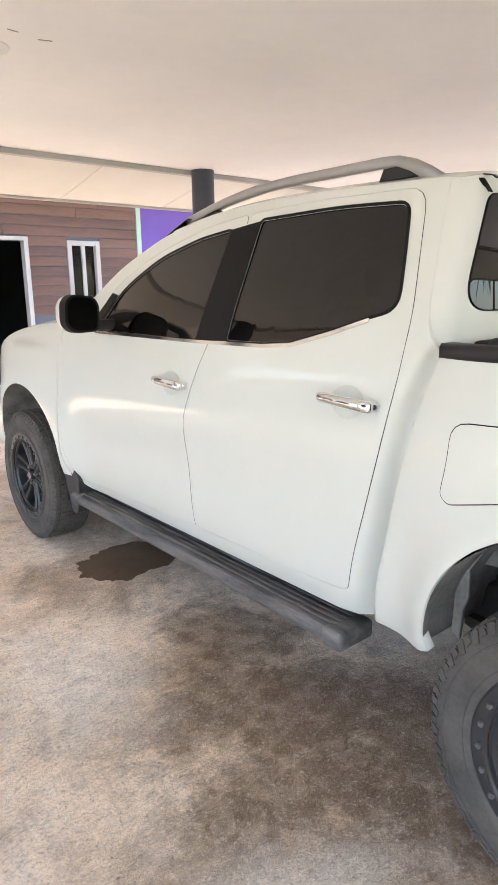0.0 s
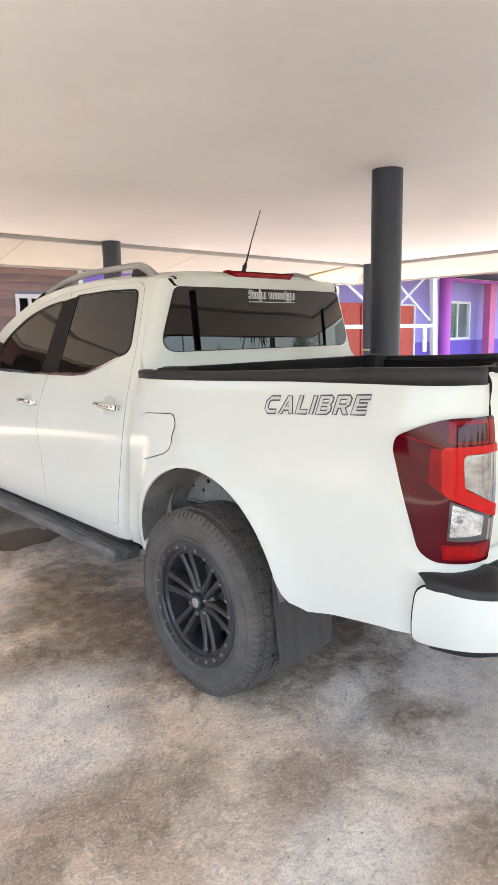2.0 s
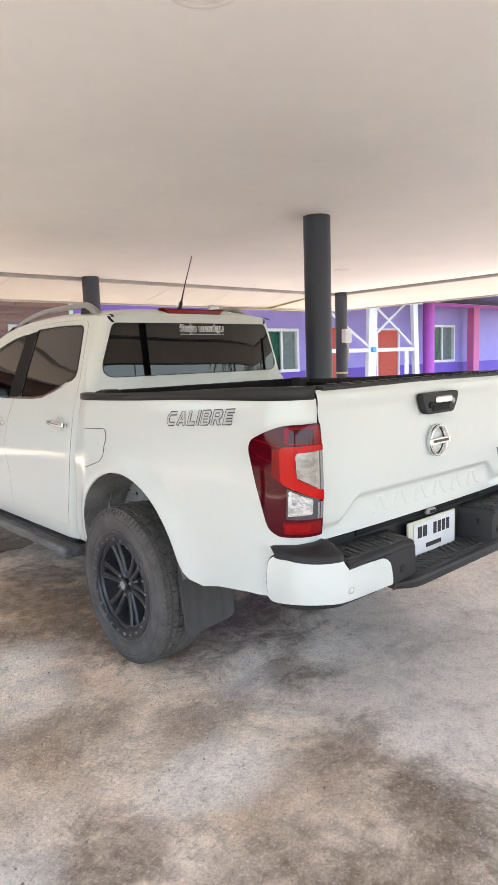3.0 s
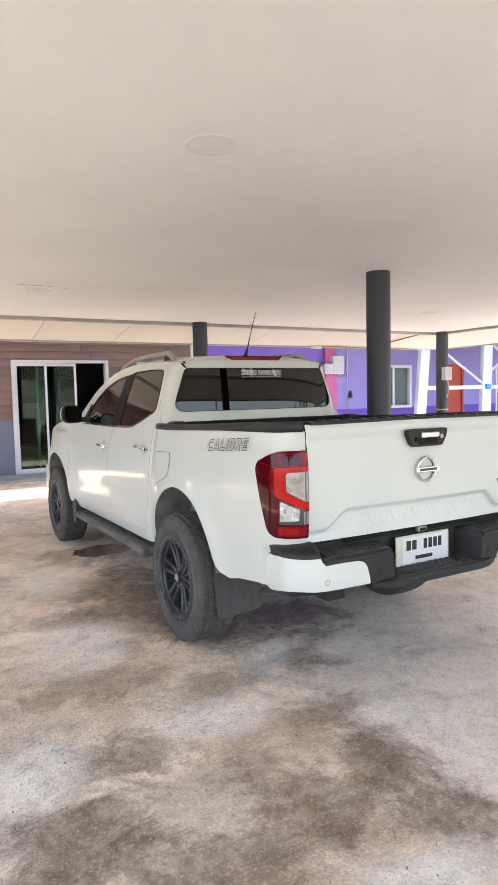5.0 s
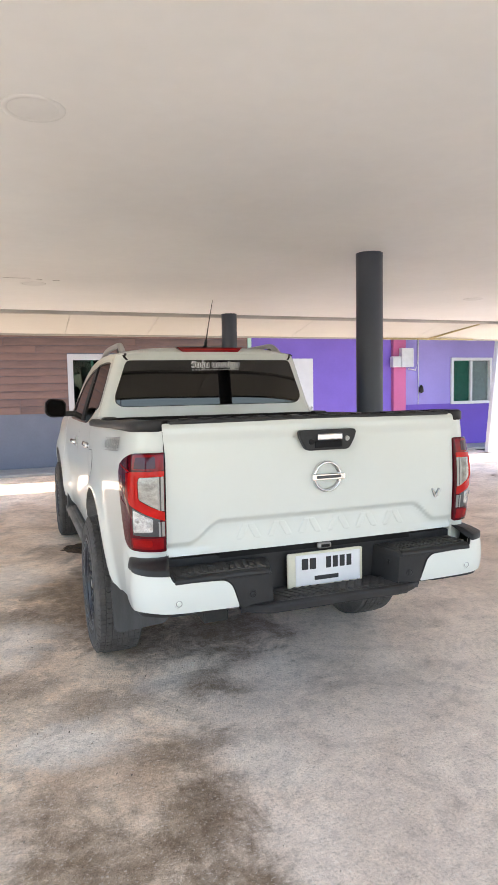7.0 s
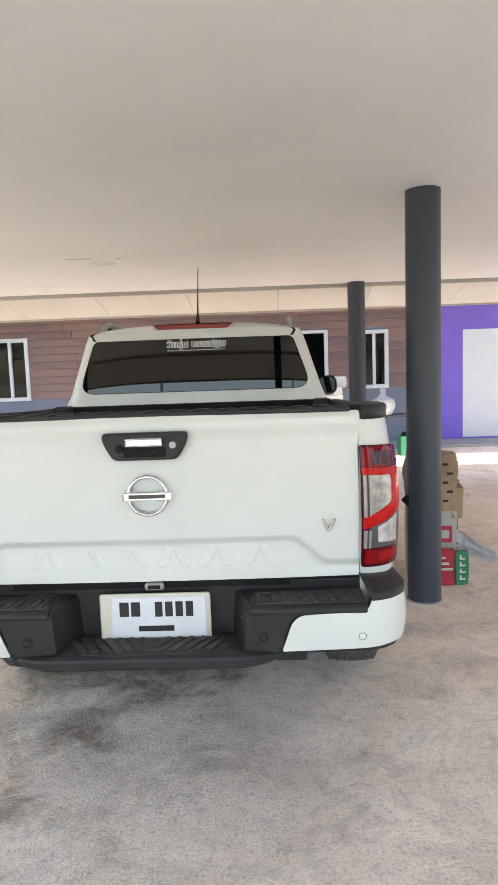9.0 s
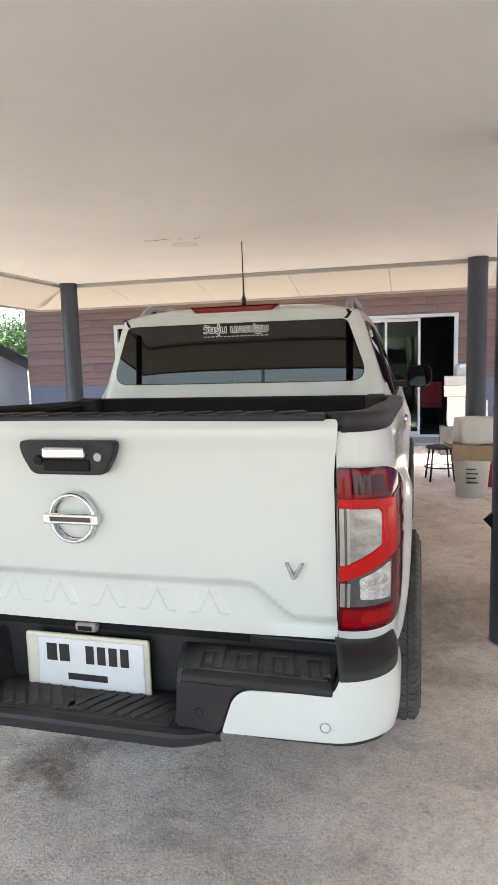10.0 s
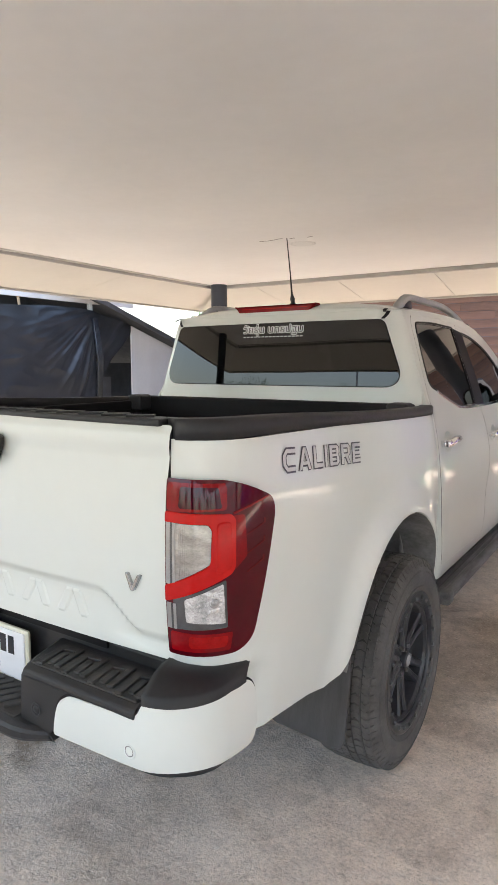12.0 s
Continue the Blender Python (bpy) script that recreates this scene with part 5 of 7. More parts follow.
BU = [0.70 + 0.018 * i for i in range(18)]
for s in (-1, 1):
    f = bumper_skin(s)
    capo = rounded([(0.455, 0.603), (0.70, 0.606), (0.86, 0.616), (0.96, 0.605), (1.04, 0.586), (1.11, 0.578), (1.092, 0.745), (1.07, 0.768), (0.95, 0.783), (0.80, 0.788), (0.762, 0.786), (0.742, 0.742), (0.715, 0.735), (0.52, 0.728), (0.490, 0.705)], [0.01, 0.05, 0.05, 0.05, 0.05, 0.03, 0.02, 0.03, 0.05, 0.02, 0.015, 0.02, 0.02, 0.02, 0.02])
    c = panel("bumper_cap", capo, [], f, PAINT, truck, s, us=BU, step=0.03, rim=0.025, label="white bumper end cap")
    panel("cap_seam", grow(capo, 0.007), [], f, SEAL, c, s, us=BU, step=0.04, rim=0.012, off=-0.005)
    low = rounded([(0.53, 0.600), (0.70, 0.602), (0.85, 0.612), (0.97, 0.600), (1.07, 0.578), (1.06, 0.560), (0.97, 0.574), (0.85, 0.588), (0.53, 0.586)], 0.006)
    panel("bumper_skirt", low, [], f, BLACK, truck, s, us=BU, step=0.04, rim=0.06, off=-0.012)
    # domed rubber pad on the corner
    bm = bmesh.new()
    rows = []
    for i in range(15):
        t = i / 14
        po = Vector(f(0.752 + 0.312 * t, 0.784))
        po += Vector((s * 0.004, -0.004, 0))
        po.z = 0.789 - 0.016 * max(0, (t - 0.75) / 0.25) ** 2
        pi_ = Vector((s * (0.728 + 0.125 * t ** 1.3), -0.700 + 0.185 * t ** 1.6, 0.822 - 0.03 * t))
        rows.append([bm.verts.new(po + Vector((0, 0, -0.02)))] + [bm.verts.new(po.lerp(pi_, k) + Vector((0, 0, 0.018 * math.sin(math.pi * min(k * 0.9 + 0.05, 1))))) for k in (0.0, 0.06, 0.2, 0.45, 0.7, 1.0)])
    for r0, r1 in zip(rows, rows[1:]):
        for k in range(6):
            bm.faces.new((r0[k], r0[k + 1], r1[k + 1], r1[k]))
    bm.faces.new(rows[0])
    bmesh.ops.recalc_face_normals(bm, faces=bm.faces)
    part("corner_pad", bm, BLACK, truck, "black rubber corner pad", True)
    for u, mt in ((0.72, PAINT), (0.395, BLACK)):
        y = f(0.72, 0.652)[1] - 0.0008 if u > 0.5 else -0.8355
        se = part("parking_sensor", revolve([(-0.0016, 0.001), (-0.0014, 0.0100), (0.0, 0.0112), (0.004, 0.0112)], 24, "Y"), mt, truck, smooth=True)
        se.location = (s * u, y, 0.652)
        part("sensor_gap", revolve([(0.0, 0.0108), (-0.0004, 0.0110), (-0.0004, 0.0132), (0.002, 0.0134)], 24, "Y"), GREY_LENS if u > 0.5 else SEAL, se)
        part("sensor_ring", revolve([(0.0, 0.0132), (-0.0015, 0.0142), (-0.0015, 0.0178), (0.002, 0.0190)], 24, "Y"), mt, se, smooth=True)
    # upper step: a tread that slopes to the rear, its front lip and an inner pod
    xi, xo = (0.338, 0.738) if s > 0 else (0.306, 0.734)
    prof = rounded([(-0.66, 0.764), (-0.818, 0.760), (-0.838, 0.752), (-0.8405, 0.731), (-0.66, 0.731)], [0.004, 0.03, 0.018, 0.01, 0.004], 6)
    stp = part("upper_step", prism(prof, s * (xi + 0.012), s * xo, 0.004, axis="x"), BLACK, truck, "black ribbed bumper step", False)
    # inner pod: its front carries a sensor, its inner side slopes down to the lower step
    pod = bmesh.new()
    pr = []
    for y_, zt_, dx in ((-0.66, 0.763, -0.048), (-0.78, 0.760, -0.016), (-0.812, 0.757, -0.006), (-0.829, 0.748, 0.0), (-0.834, 0.735, 0.002), (-0.834, 0.60, 0.004), (-0.822, 0.575, 0.008)):
        pr.append([pod.verts.new((s * (xi + a + dx), y_, z_)) for a, z_ in ((-0.030, 0.565), (-0.016, 0.590), (-0.008, 0.62), (0.0, min(zt_, 0.735) - 0.004), (0.005, max(zt_ - 0.006, 0.57)), (0.018, zt_), ((0.525 if zt_ > 0.7 else 0.448) - xi - dx, zt_), (0.448 - xi - dx, 0.606 if zt_ > 0.61 else zt_ - 0.004))])
    for r0, r1 in zip(pr, pr[1:]):
        for k in range(8):
            pod.faces.new((r0[k], r0[(k + 1) % 8], r1[(k + 1) % 8], r1[k]))
    pod.faces.new(pr[0])
    pod.faces.new(pr[-1][::-1])
    bmesh.ops.recalc_face_normals(pod, faces=pod.faces)
    part("step_pod", pod, BLACK, stp)
    part("step_tread", box(s * (xi + 0.022), s * (xo - 0.012), -0.816, -0.685, 0.7585, 0.7640, 0.002), TREAD, stp, "dusty grip tread")
    for i in range(4):
        xx = xi + 0.066 + 0.093 * i
        hook = [(-0.036, -0.058), (-0.018, -0.058), (-0.018, 0.026), (0.020, 0.026), (0.020, -0.058), (0.038, -0.058), (0.038, 0.046), (-0.036, 0.046)]
        part("step_rib", prism([(s * a, b) for a, b in hook], 0.0, 0.007, 0.0015, axis="z"), TREAD, stp).matrix_basis = pose(s * xx, -0.752, 0.7630, 0, 0, s * 10)
        part("step_rib", box(-0.009, 0.009, -0.048, 0.014, 0, 0.006, 0.002), TREAD, stp).matrix_basis = pose(s * (xx + 0.001), -0.752, 0.7630, 0, 0, s * 10)
    slot = part("tow_slot", box(s * (xi - 0.022), s * (xi + 0.012), -0.775, -0.752, 0.655, 0.700, 0.003), SEAL, stp)
    part("slot_lip", box(s * (xi - 0.024), s * (xi + 0.006), -0.780, -0.746, 0.700, 0.708, 0.002), BLACK, slot)
part("bumper_beam", box(-0.74, 0.74, -0.672, -0.60, 0.60, 0.797, 0.006), BLACK, truck)
low_b = bmesh.new()
rings = []
for i in range(25):
    x = -0.452 + 0.876 * i / 24
    k = max(0, (abs(x + 0.012) - 0.32) / 0.12)
    yf, zt = -0.868 + 0.035 * k ** 2, 0.609 - 0.004 * k
    rings.append([low_b.verts.new((x, y, z)) for y, z in ((-0.66, 0.56 + 0.012 * k), (yf + 0.015, 0.560 + 0.014 * k), (yf + 0.004, 0.565 + 0.014 * k), (yf, 0.574 + 0.012 * k), (yf, 0.592 + 0.004 * k), (yf + 0.005, 0.602), (yf + 0.018, zt), (-0.66, zt))])
for r0, r1 in zip(rings, rings[1:]):
    for k in range(8):
        low_b.faces.new((r0[k], r0[(k + 1) % 8], r1[(k + 1) % 8], r1[k]))
low_b.faces.new(rings[0])
low_b.faces.new(rings[-1][::-1])
bmesh.ops.recalc_face_normals(low_b, faces=low_b.faces)
ls = part("lower_step", low_b, BLACK, truck, "black ribbed lower bumper step", False)
part("lower_tread", box(-0.30, 0.30, -0.842, -0.70, 0.6065, 0.6105, 0.002), TREAD, ls, "dusty grip tread")
for i in range(14):
    lean = 32 if i < 7 else -32
    part("step_rib", box(-0.0125, 0.0125, -0.062, 0.062, 0.0, 0.007, 0.0025), TREAD, ls).matrix_basis = pose(-0.262 + 0.0403 * i, -0.772, 0.6095, 0, 0, lean)
pl = part("number_plate", box(-0.195, 0.195, -0.700, -0.690, 0.604, 0.770, 0.008), PLATE_RIM, truck, "white number plate in a cream rim")
pl.data.transform(Matrix.Translation((0, -0.012, 0)))
part("plate_face", box(-0.155, 0.180, -0.7155, -0.7115, 0.616, 0.759, 0.004), PLATE, pl)
for a, b2, z0, z1 in ((-0.125, -0.092, 0.690, 0.742), (-0.084, -0.052, 0.690, 0.742), (0.0, 0.026, 0.688, 0.742), (0.036, 0.062, 0.688, 0.742), (0.072, 0.098, 0.688, 0.742), (0.108, 0.134, 0.688, 0.742), (-0.06, 0.065, 0.636, 0.656)):
    part("plate_bar", box(a, b2, -0.7170, -0.7150, z0, z1, 0.0008), INK, pl)
pk = part("plate_lamp", box(-0.036, 0.036, -0.712, -0.68, 0.778, 0.808, 0.012, 3), GREY_LENS, truck, "grey oval plate lamp", True)
part("lamp_slot", box(-0.022, 0.022, -0.7135, -0.711, 0.786, 0.800, 0.001), SEAL, pk)


# the tailgate's fittings and the steps sit a little off the middle
for ob in list(truck.children_recursive):
    kind_ = ob.name.split(".")[0]
    if kind_ in ("lower_step", "number_plate", "plate_lamp", "gate_handle_plate", "badge", "letter_badge", "pressed_bar"):
        ob.location.x += 0.012 if kind_ == "letter_badge" else 0.016

# ---- wheels ----
BOLT = mat("bolt_steel", (0.16, 0.16, 0.165), 0.36, 0.4, 0.3, 30)

def spoke(t, e):
    """One blade of a pair, from the hub to the rim, faceted and deep."""
    b = bmesh.new()
    rows = []
    c, q = Vector((0, math.cos(t), math.sin(t))), Vector((0, -math.sin(t), math.cos(t)))
    for r, off, xf, w, d in ((0.040, 0.014, 0.090, 0.015, 0.05), (0.075, 0.0165, 0.088, 0.0130, 0.05), (0.140, 0.0235, 0.092, 0.0125, 0.045), (0.185, 0.0295, 0.099, 0.0135, 0.04), (0.212, 0.0360, 0.104, 0.0185, 0.04)):
        rows.append([b.verts.new(c * r + q * (e * off + k * w) + Vector((xf - g * d, 0, 0))) for k, g in ((-1.25, 1), (-1.0, 0.16), (-0.5, 0), (0.5, 0), (1.0, 0.16), (1.25, 1))])
    for r0, r1 in zip(rows, rows[1:]):
        for k in range(6):
            b.faces.new((r0[k], r0[(k + 1) % 6], r1[(k + 1) % 6], r1[k]))
    b.faces.new(rows[0])
    b.faces.new(rows[-1][::-1])
    bmesh.ops.recalc_face_normals(b, faces=b.faces)
    return b


def tread_block(b, m, a0, a1, h, k, top):
    """A zigzag block of tread with grooves round it."""
    am = (a0 + a1) / 2
    poly = [(a0, -h), (am, -h + k), (a1, -h), (a1, h), (am, h + k), (a0, h)]
    lo = [b.verts.new(m @ Vector((x, y, -0.008))) for x, y in poly]
    hi = [b.verts.new(m @ Vector((am + (x - am) * 0.94, y * 0.94, top))) for x, y in poly]
    b.faces.new(hi)
    for i in range(6):
        b.faces.new((lo[i], lo[(i + 1) % 6], hi[(i + 1) % 6], hi[i]))


def wheel(x, y, s):
    """A dusty all-terrain tyre on a black rim of six paired spokes with a bolted ring; its outer face looks towards s."""
    R, W2 = 0.402, 0.126
    prof = [(-W2 + 0.02, 0.255), (-W2 + 0.003, 0.272), (-W2 - 0.004, 0.305), (-W2 - 0.004, 0.340), (-W2 + 0.005, 0.368), (-W2 + 0.020, 0.388), (-W2 + 0.040, R - 0.010), (0, R - 0.008)]
    prof += [(-a, r) for a, r in prof[-2::-1]]
    w = part("wheel", revolve([(0.112, 0.252), (0.110, 0.212), (0.100, 0.204), (0.060, 0.200), (0.030, 0.192), (-0.11, 0.195), (-0.12, 0.246)], 64), RIM, truck, "black spoked wheel", False)
    ty = part("tyre", revolve(prof, 96), RUBBER, w, "dusty all-terrain tyre", True)
    for r_ in (0.290, 0.348):
        part("sidewall_line", revolve([(W2 - 0.004, r_ - 0.002), (W2 + 0.0055, r_ - 0.001), (W2 + 0.0055, r_ + 0.001), (W2 - 0.006, r_ + 0.002)], 96), RUBBER, ty, smooth=True)
    part("tread_base", revolve([(-0.088, R - 0.0095), (-0.03, R - 0.0065), (0.03, R - 0.0065), (0.088, R - 0.0095)], 96), GROOVE, ty, smooth=True)
    tr = bmesh.new()
    n = 84
    for k in range(n):
        for j, (a0, a1, sh, rr) in enumerate(((-0.110, -0.080, 0.0, R - 0.0065), (-0.077, -0.046, 0.5, R - 0.001), (-0.043, -0.016, 0.15, R), (-0.013, 0.013, 0.6, R + 0.001), (0.016, 0.043, 0.3, R), (0.046, 0.077, 0.8, R - 0.001), (0.080, 0.110, 0.3, R - 0.0065))):
            mm = Matrix.Rotation(2 * math.pi * (k + sh) / n, 4, "X") @ Matrix.Translation((0, 0, rr))
            tread_block(tr, mm, a0, a1, 0.0130, (0.008 if j % 2 else -0.008) * (1.5 if (k + j) % 3 == 0 else 0.7), 0.0)
        # small lugs round the shoulder, alternately long and short
        for e in (-1, 1):
            mm = Matrix.Rotation(2 * math.pi * (k + 0.3) / n, 4, "X") @ Matrix.Translation((e * 0.1165, 0, 0.3765)) @ Matrix.Rotation(e * radians(-30), 4, "Y") @ Matrix.Rotation(radians(12 * (-1) ** k), 4, "X")
            box(-0.0025, 0.0025, -0.0105, 0.0105, -0.005 - 0.009 * (k % 2), 0.015, 0.0010, 1, bm=tr, m=mm)
    bmesh.ops.recalc_face_normals(tr, faces=tr.faces)
    part("tread", tr, RUBBER, ty)
    # bolted outer ring
    ring = part("bead_ring", revolve([(0.100, 0.212), (0.118, 0.214), (0.124, 0.219), (0.126, 0.224), (0.126, 0.248), (0.123, 0.254), (0.112, 0.257), (0.100, 0.254)], 72), RIM, w, smooth=False)
    for k in range(24):
        t = 2 * math.pi * k / 24
        part("bolt", revolve([(0.125, 0.0088), (0.132, 0.0085), (0.134, 0.0065), (0.1335, 0.004), (0.131, 0.001)], 6), BOLT, ring).location = (0, 0.237 * math.cos(t), 0.237 * math.sin(t))
    for k in range(6):
        for e in (-1, 1):
            part("spoke", spoke(2 * math.pi * k / 6, e), RIM, w)
    part("hub", revolve([(0.0, 0.085), (0.065, 0.080), (0.080, 0.066), (0.084, 0.034), (0.104, 0.031), (0.109, 0.026), (0.110, 0.001)], 32), RIM, w, smooth=False)
    part("hub_cap", revolve([(0.1095, 0.022), (0.1115, 0.019), (0.112, 0.001)], 24), SILVER, w)
    for k in range(6):
        t = 2 * math.pi * (k + 0.5) / 6
        part("lug_nut", revolve([(0.078, 0.0105), (0.096, 0.0105), (0.101, 0.007), (0.101, 0.001)], 6), BOLT, w).location = (0, 0.054 * math.cos(t), 0.054 * math.sin(t))
    part("brake_disc", revolve([(0.02, 0.03), (0.02, 0.15), (0.04, 0.15), (0.04, 0.03)], 40), DARK, w)
    # the rim's share of the wheel
    for ob in [w, ring] + [c_ for c_ in w.children if c_ != ty] + list(ring.children):
        if ob.name.split(".")[0] in ("wheel", "bead_ring", "spoke"):
            ob.data.transform(Matrix.Diagonal((1, 1.03, 1.03, 1)))
        elif ob.name.split(".")[0] in ("bolt", "lug_nut"):
            ob.location = ob.location * 1.03
    w.matrix_basis = pose(x, y, 0.397, 0, 0, 0 if s > 0 else 180) @ pose(0, 0, 0, random.uniform(0, 60))
    return w


for s in (-1, 1):
    wheel(s * 0.824, RAX, s)
    wheel(s * 0.792, FAX, s)
# underbody
part("chassis_rail", box(-0.55, -0.43, -0.60, 4.4, 0.46, 0.60, 0.01), DARK, truck)
part("chassis_rail", box(0.43, 0.55, -0.60, 4.4, 0.46, 0.60, 0.01), DARK, truck)
part("rear_axle", tube([(-0.66, RAX, 0.40), (0.66, RAX, 0.40)], 0.05, 12), DARK, truck, smooth=True)
part("differential", revolve([(-0.15, 0.05), (-0.1, 0.13), (0.1, 0.13), (0.15, 0.05)], 20), DARK, truck, smooth=True).location = (0, RAX, 0.40)
part("front_axle", tube([(-0.66, FAX, 0.40), (0.66, FAX, 0.40)], 0.04, 12), DARK, truck, smooth=True)
part("underfloor", box(-0.72, 0.72, 0.98, 4.5, 0.56, 0.60), DARK, truck)
part("bed_underside", box(-0.49, 0.49, -0.66, 0.98, 0.70, 0.76), DARK, truck)
part("spare_wheel", revolve([(-0.10, 0.20), (-0.10, 0.36), (0.10, 0.36), (0.10, 0.20)], 40, "Z"), RUBBER, truck, smooth=False).location = (0, -0.2, 0.56)
part("silencer", tube([(0.30, 0.0, 0.45), (0.30, 1.3, 0.42)], 0.08, 14), DARK, truck, smooth=True)
# cabin inside
CAB = mat("cabin_trim", (0.03, 0.03, 0.032), 0.7, 0, 0.2, 10)
part("cabin_floor", box(-0.74, 0.74, 1.03, 3.3, 0.60, 0.64), CAB, truck)
part("cabin_back", box(-0.72, 0.72, 1.06, 1.10, 0.64, 1.42), CAB, truck)
part("dashboard", box(-0.72, 0.72, 2.85, 3.25, 0.75, 1.28, 0.06, 3), CAB, truck, smooth=True)
part("steering_wheel", revolve([(-0.012, 0.17), (0.0, 0.185), (0.012, 0.17), (0.0, 0.158), (-0.012, 0.17)], 32, "Y"), CAB, truck, smooth=True).matrix_basis = pose(0.36, 2.70, 1.18, -22)
for x in (-0.37, 0.37):
    for y in (2.10, 1.25):
        part("seat_base", box(x - 0.25, x + 0.25, y, y + 0.52, 0.72, 0.92, 0.05, 3), CAB, truck, smooth=True)
        part("seat_back", box(x - 0.24, x + 0.24, y - 0.06, y + 0.08, 0.88, 1.42, 0.05, 3), CAB, truck, smooth=True)
        part("headrest", box(x - 0.13, x + 0.13, y - 0.06, y + 0.04, 1.45, 1.62, 0.04, 3), CAB, truck, smooth=True)


# ---- lettering ----
def lettering(text, size, shear=0.0, offset=0.0, spacing=1.0):
    cu = bpy.data.curves.new("lettering", "FONT")
    cu.body, cu.size, cu.shear, cu.offset, cu.space_character = text, size, shear, offset, spacing
    cu.align_x, cu.align_y = "CENTER", "CENTER"
    cu.resolution_u = 3
    tmp = bpy.data.objects.new("lettering", cu)
    scene.collection.objects.link(tmp)
    bpy.context.view_layer.update()
    me = bpy.data.meshes.new_from_object(tmp.evaluated_get(bpy.context.evaluated_depsgraph_get()))
    bpy.data.objects.remove(tmp)
    return me


def laid(name, me, place, material, parent, label=""):
    """Lays flat lettering on a surface by place(x, y)."""
    bm = bmesh.new()
    bm.from_mesh(me)
    for v in bm.verts:
        v.co = place(v.co.x, v.co.y)
    ob = part(name, bm, material, parent, label)
    return ob


GLYPHS = {
    "C": (1.0, [(1, 1), (0.3, 1), (0, 0.72), (0, 0.28), (0.3, 0), (0.94, 0), (0.94, 0.25), (0.38, 0.25), (0.27, 0.36), (0.27, 0.64), (0.38, 0.75), (1, 0.75)], []),
    "A": (1.08, [(0, 0), (0.40, 1), (0.70, 1), (1.08, 0), (0.79, 0), (0.72, 0.19), (0.36, 0.19), (0.29, 0)], [[(0.44, 0.40), (0.64, 0.40), (0.54, 0.70)]]),
    "L": (0.82, [(0, 1), (0.28, 1), (0.28, 0.25), (0.82, 0.25), (0.82, 0), (0, 0)], []),
    "I": (0.28, [(0, 0), (0.28, 0), (0.28, 1), (0, 1)], []),
    "B": (0.96, [(0, 0), (0.76, 0), (0.96, 0.16), (0.96, 0.40), (0.85, 0.51), (0.94, 0.62), (0.94, 0.85), (0.76, 1), (0, 1)], [[(0.28, 0.22), (0.67, 0.22), (0.67, 0.40), (0.28, 0.40)], [(0.28, 0.61), (0.65, 0.61), (0.65, 0.78), (0.28, 0.78)]]),
    "R": (1.0, [(0, 0), (0.28, 0), (0.28, 0.33), (0.42, 0.33), (0.67, 0), (1.0, 0), (0.73, 0.35), (0.95, 0.50), (0.95, 0.84), (0.77, 1), (0, 1)], [[(0.28, 0.55), (0.66, 0.55), (0.66, 0.77), (0.28, 0.77)]]),
    "E": (0.88, [(0, 0), (0.88, 0), (0.88, 0.24), (0.28, 0.24), (0.28, 0.39), (0.80, 0.39), (0.80, 0.61), (0.28, 0.61), (0.28, 0.76), (0.88, 0.76), (0.88, 1), (0, 1)], []),
}
WORD, SPACE = "CALIBRE", 0.17
full = sum(GLYPHS[ch][0] for ch in WORD) + SPACE * (len(WORD) - 1)
for s in (-1, 1):
    f = side(s)
    lean, height, length = (0.30, 0.062, 0.470) if s < 0 else (0.06, 0.064, 0.500)
    decal = new("lettering_decal")
    decal.parent, decal["label"] = truck, "dark-outlined silver lettering decal"
    x = 0.0
    for ch in WORD:
        w, poly, holes = GLYPHS[ch]

        def place(p, x=x):
            a = ((x + p[0]) / full - 0.5) * (length - lean * height) + lean * height * (p[1] - 0.5)
            yy = (-0.152 if s < 0 else -0.165) + s * a
            return (yy, (1.271 if s < 0 else 1.263) - 0.066 * (yy + 0.152) + (p[1] - 0.5) * height)
        out, ins = [place(p) for p in poly], [[place(p) for p in h] for h in holes]
        lt = panel("letter_outline", grow(out, 0.0024), [grow(h, -0.0018) for h in ins], f, DECAL_DARK, decal, s, step=0.2, rim=0.0, off=0.0020)
        panel("letter_fill", grow(out, -0.0030), [grow(h, 0.0030) for h in ins], f, DECAL, lt, s, step=0.2, rim=0.0, off=0.0028)
        x += w + SPACE


THAI = "\u0e27\u0e31\u0e22\u0e23\u0e38\u0e48\u0e19 \u0e19\u0e04\u0e23\u0e1b\u0e10\u0e21"
base = lettering(THAI, 0.1, 0.0, 0.0, 1.0)
xs_ = [v.co.x for v in base.vertices]
ys_ = [v.co.y for v in base.vertices]
W_, H_ = max(xs_) - min(xs_), max(ys_) - min(ys_)
x_c, y_c = (max(xs_) + min(xs_)) / 2, (max(ys_) + min(ys_)) / 2


def onglass(d):
    def g(x, y):
        p = cab_back(0.022 + (x - x_c) * 0.345 / W_, 1.706 + (y - y_c) * 0.056 / H_)
        return (p[0], p[1] - d, p[2])
    return g


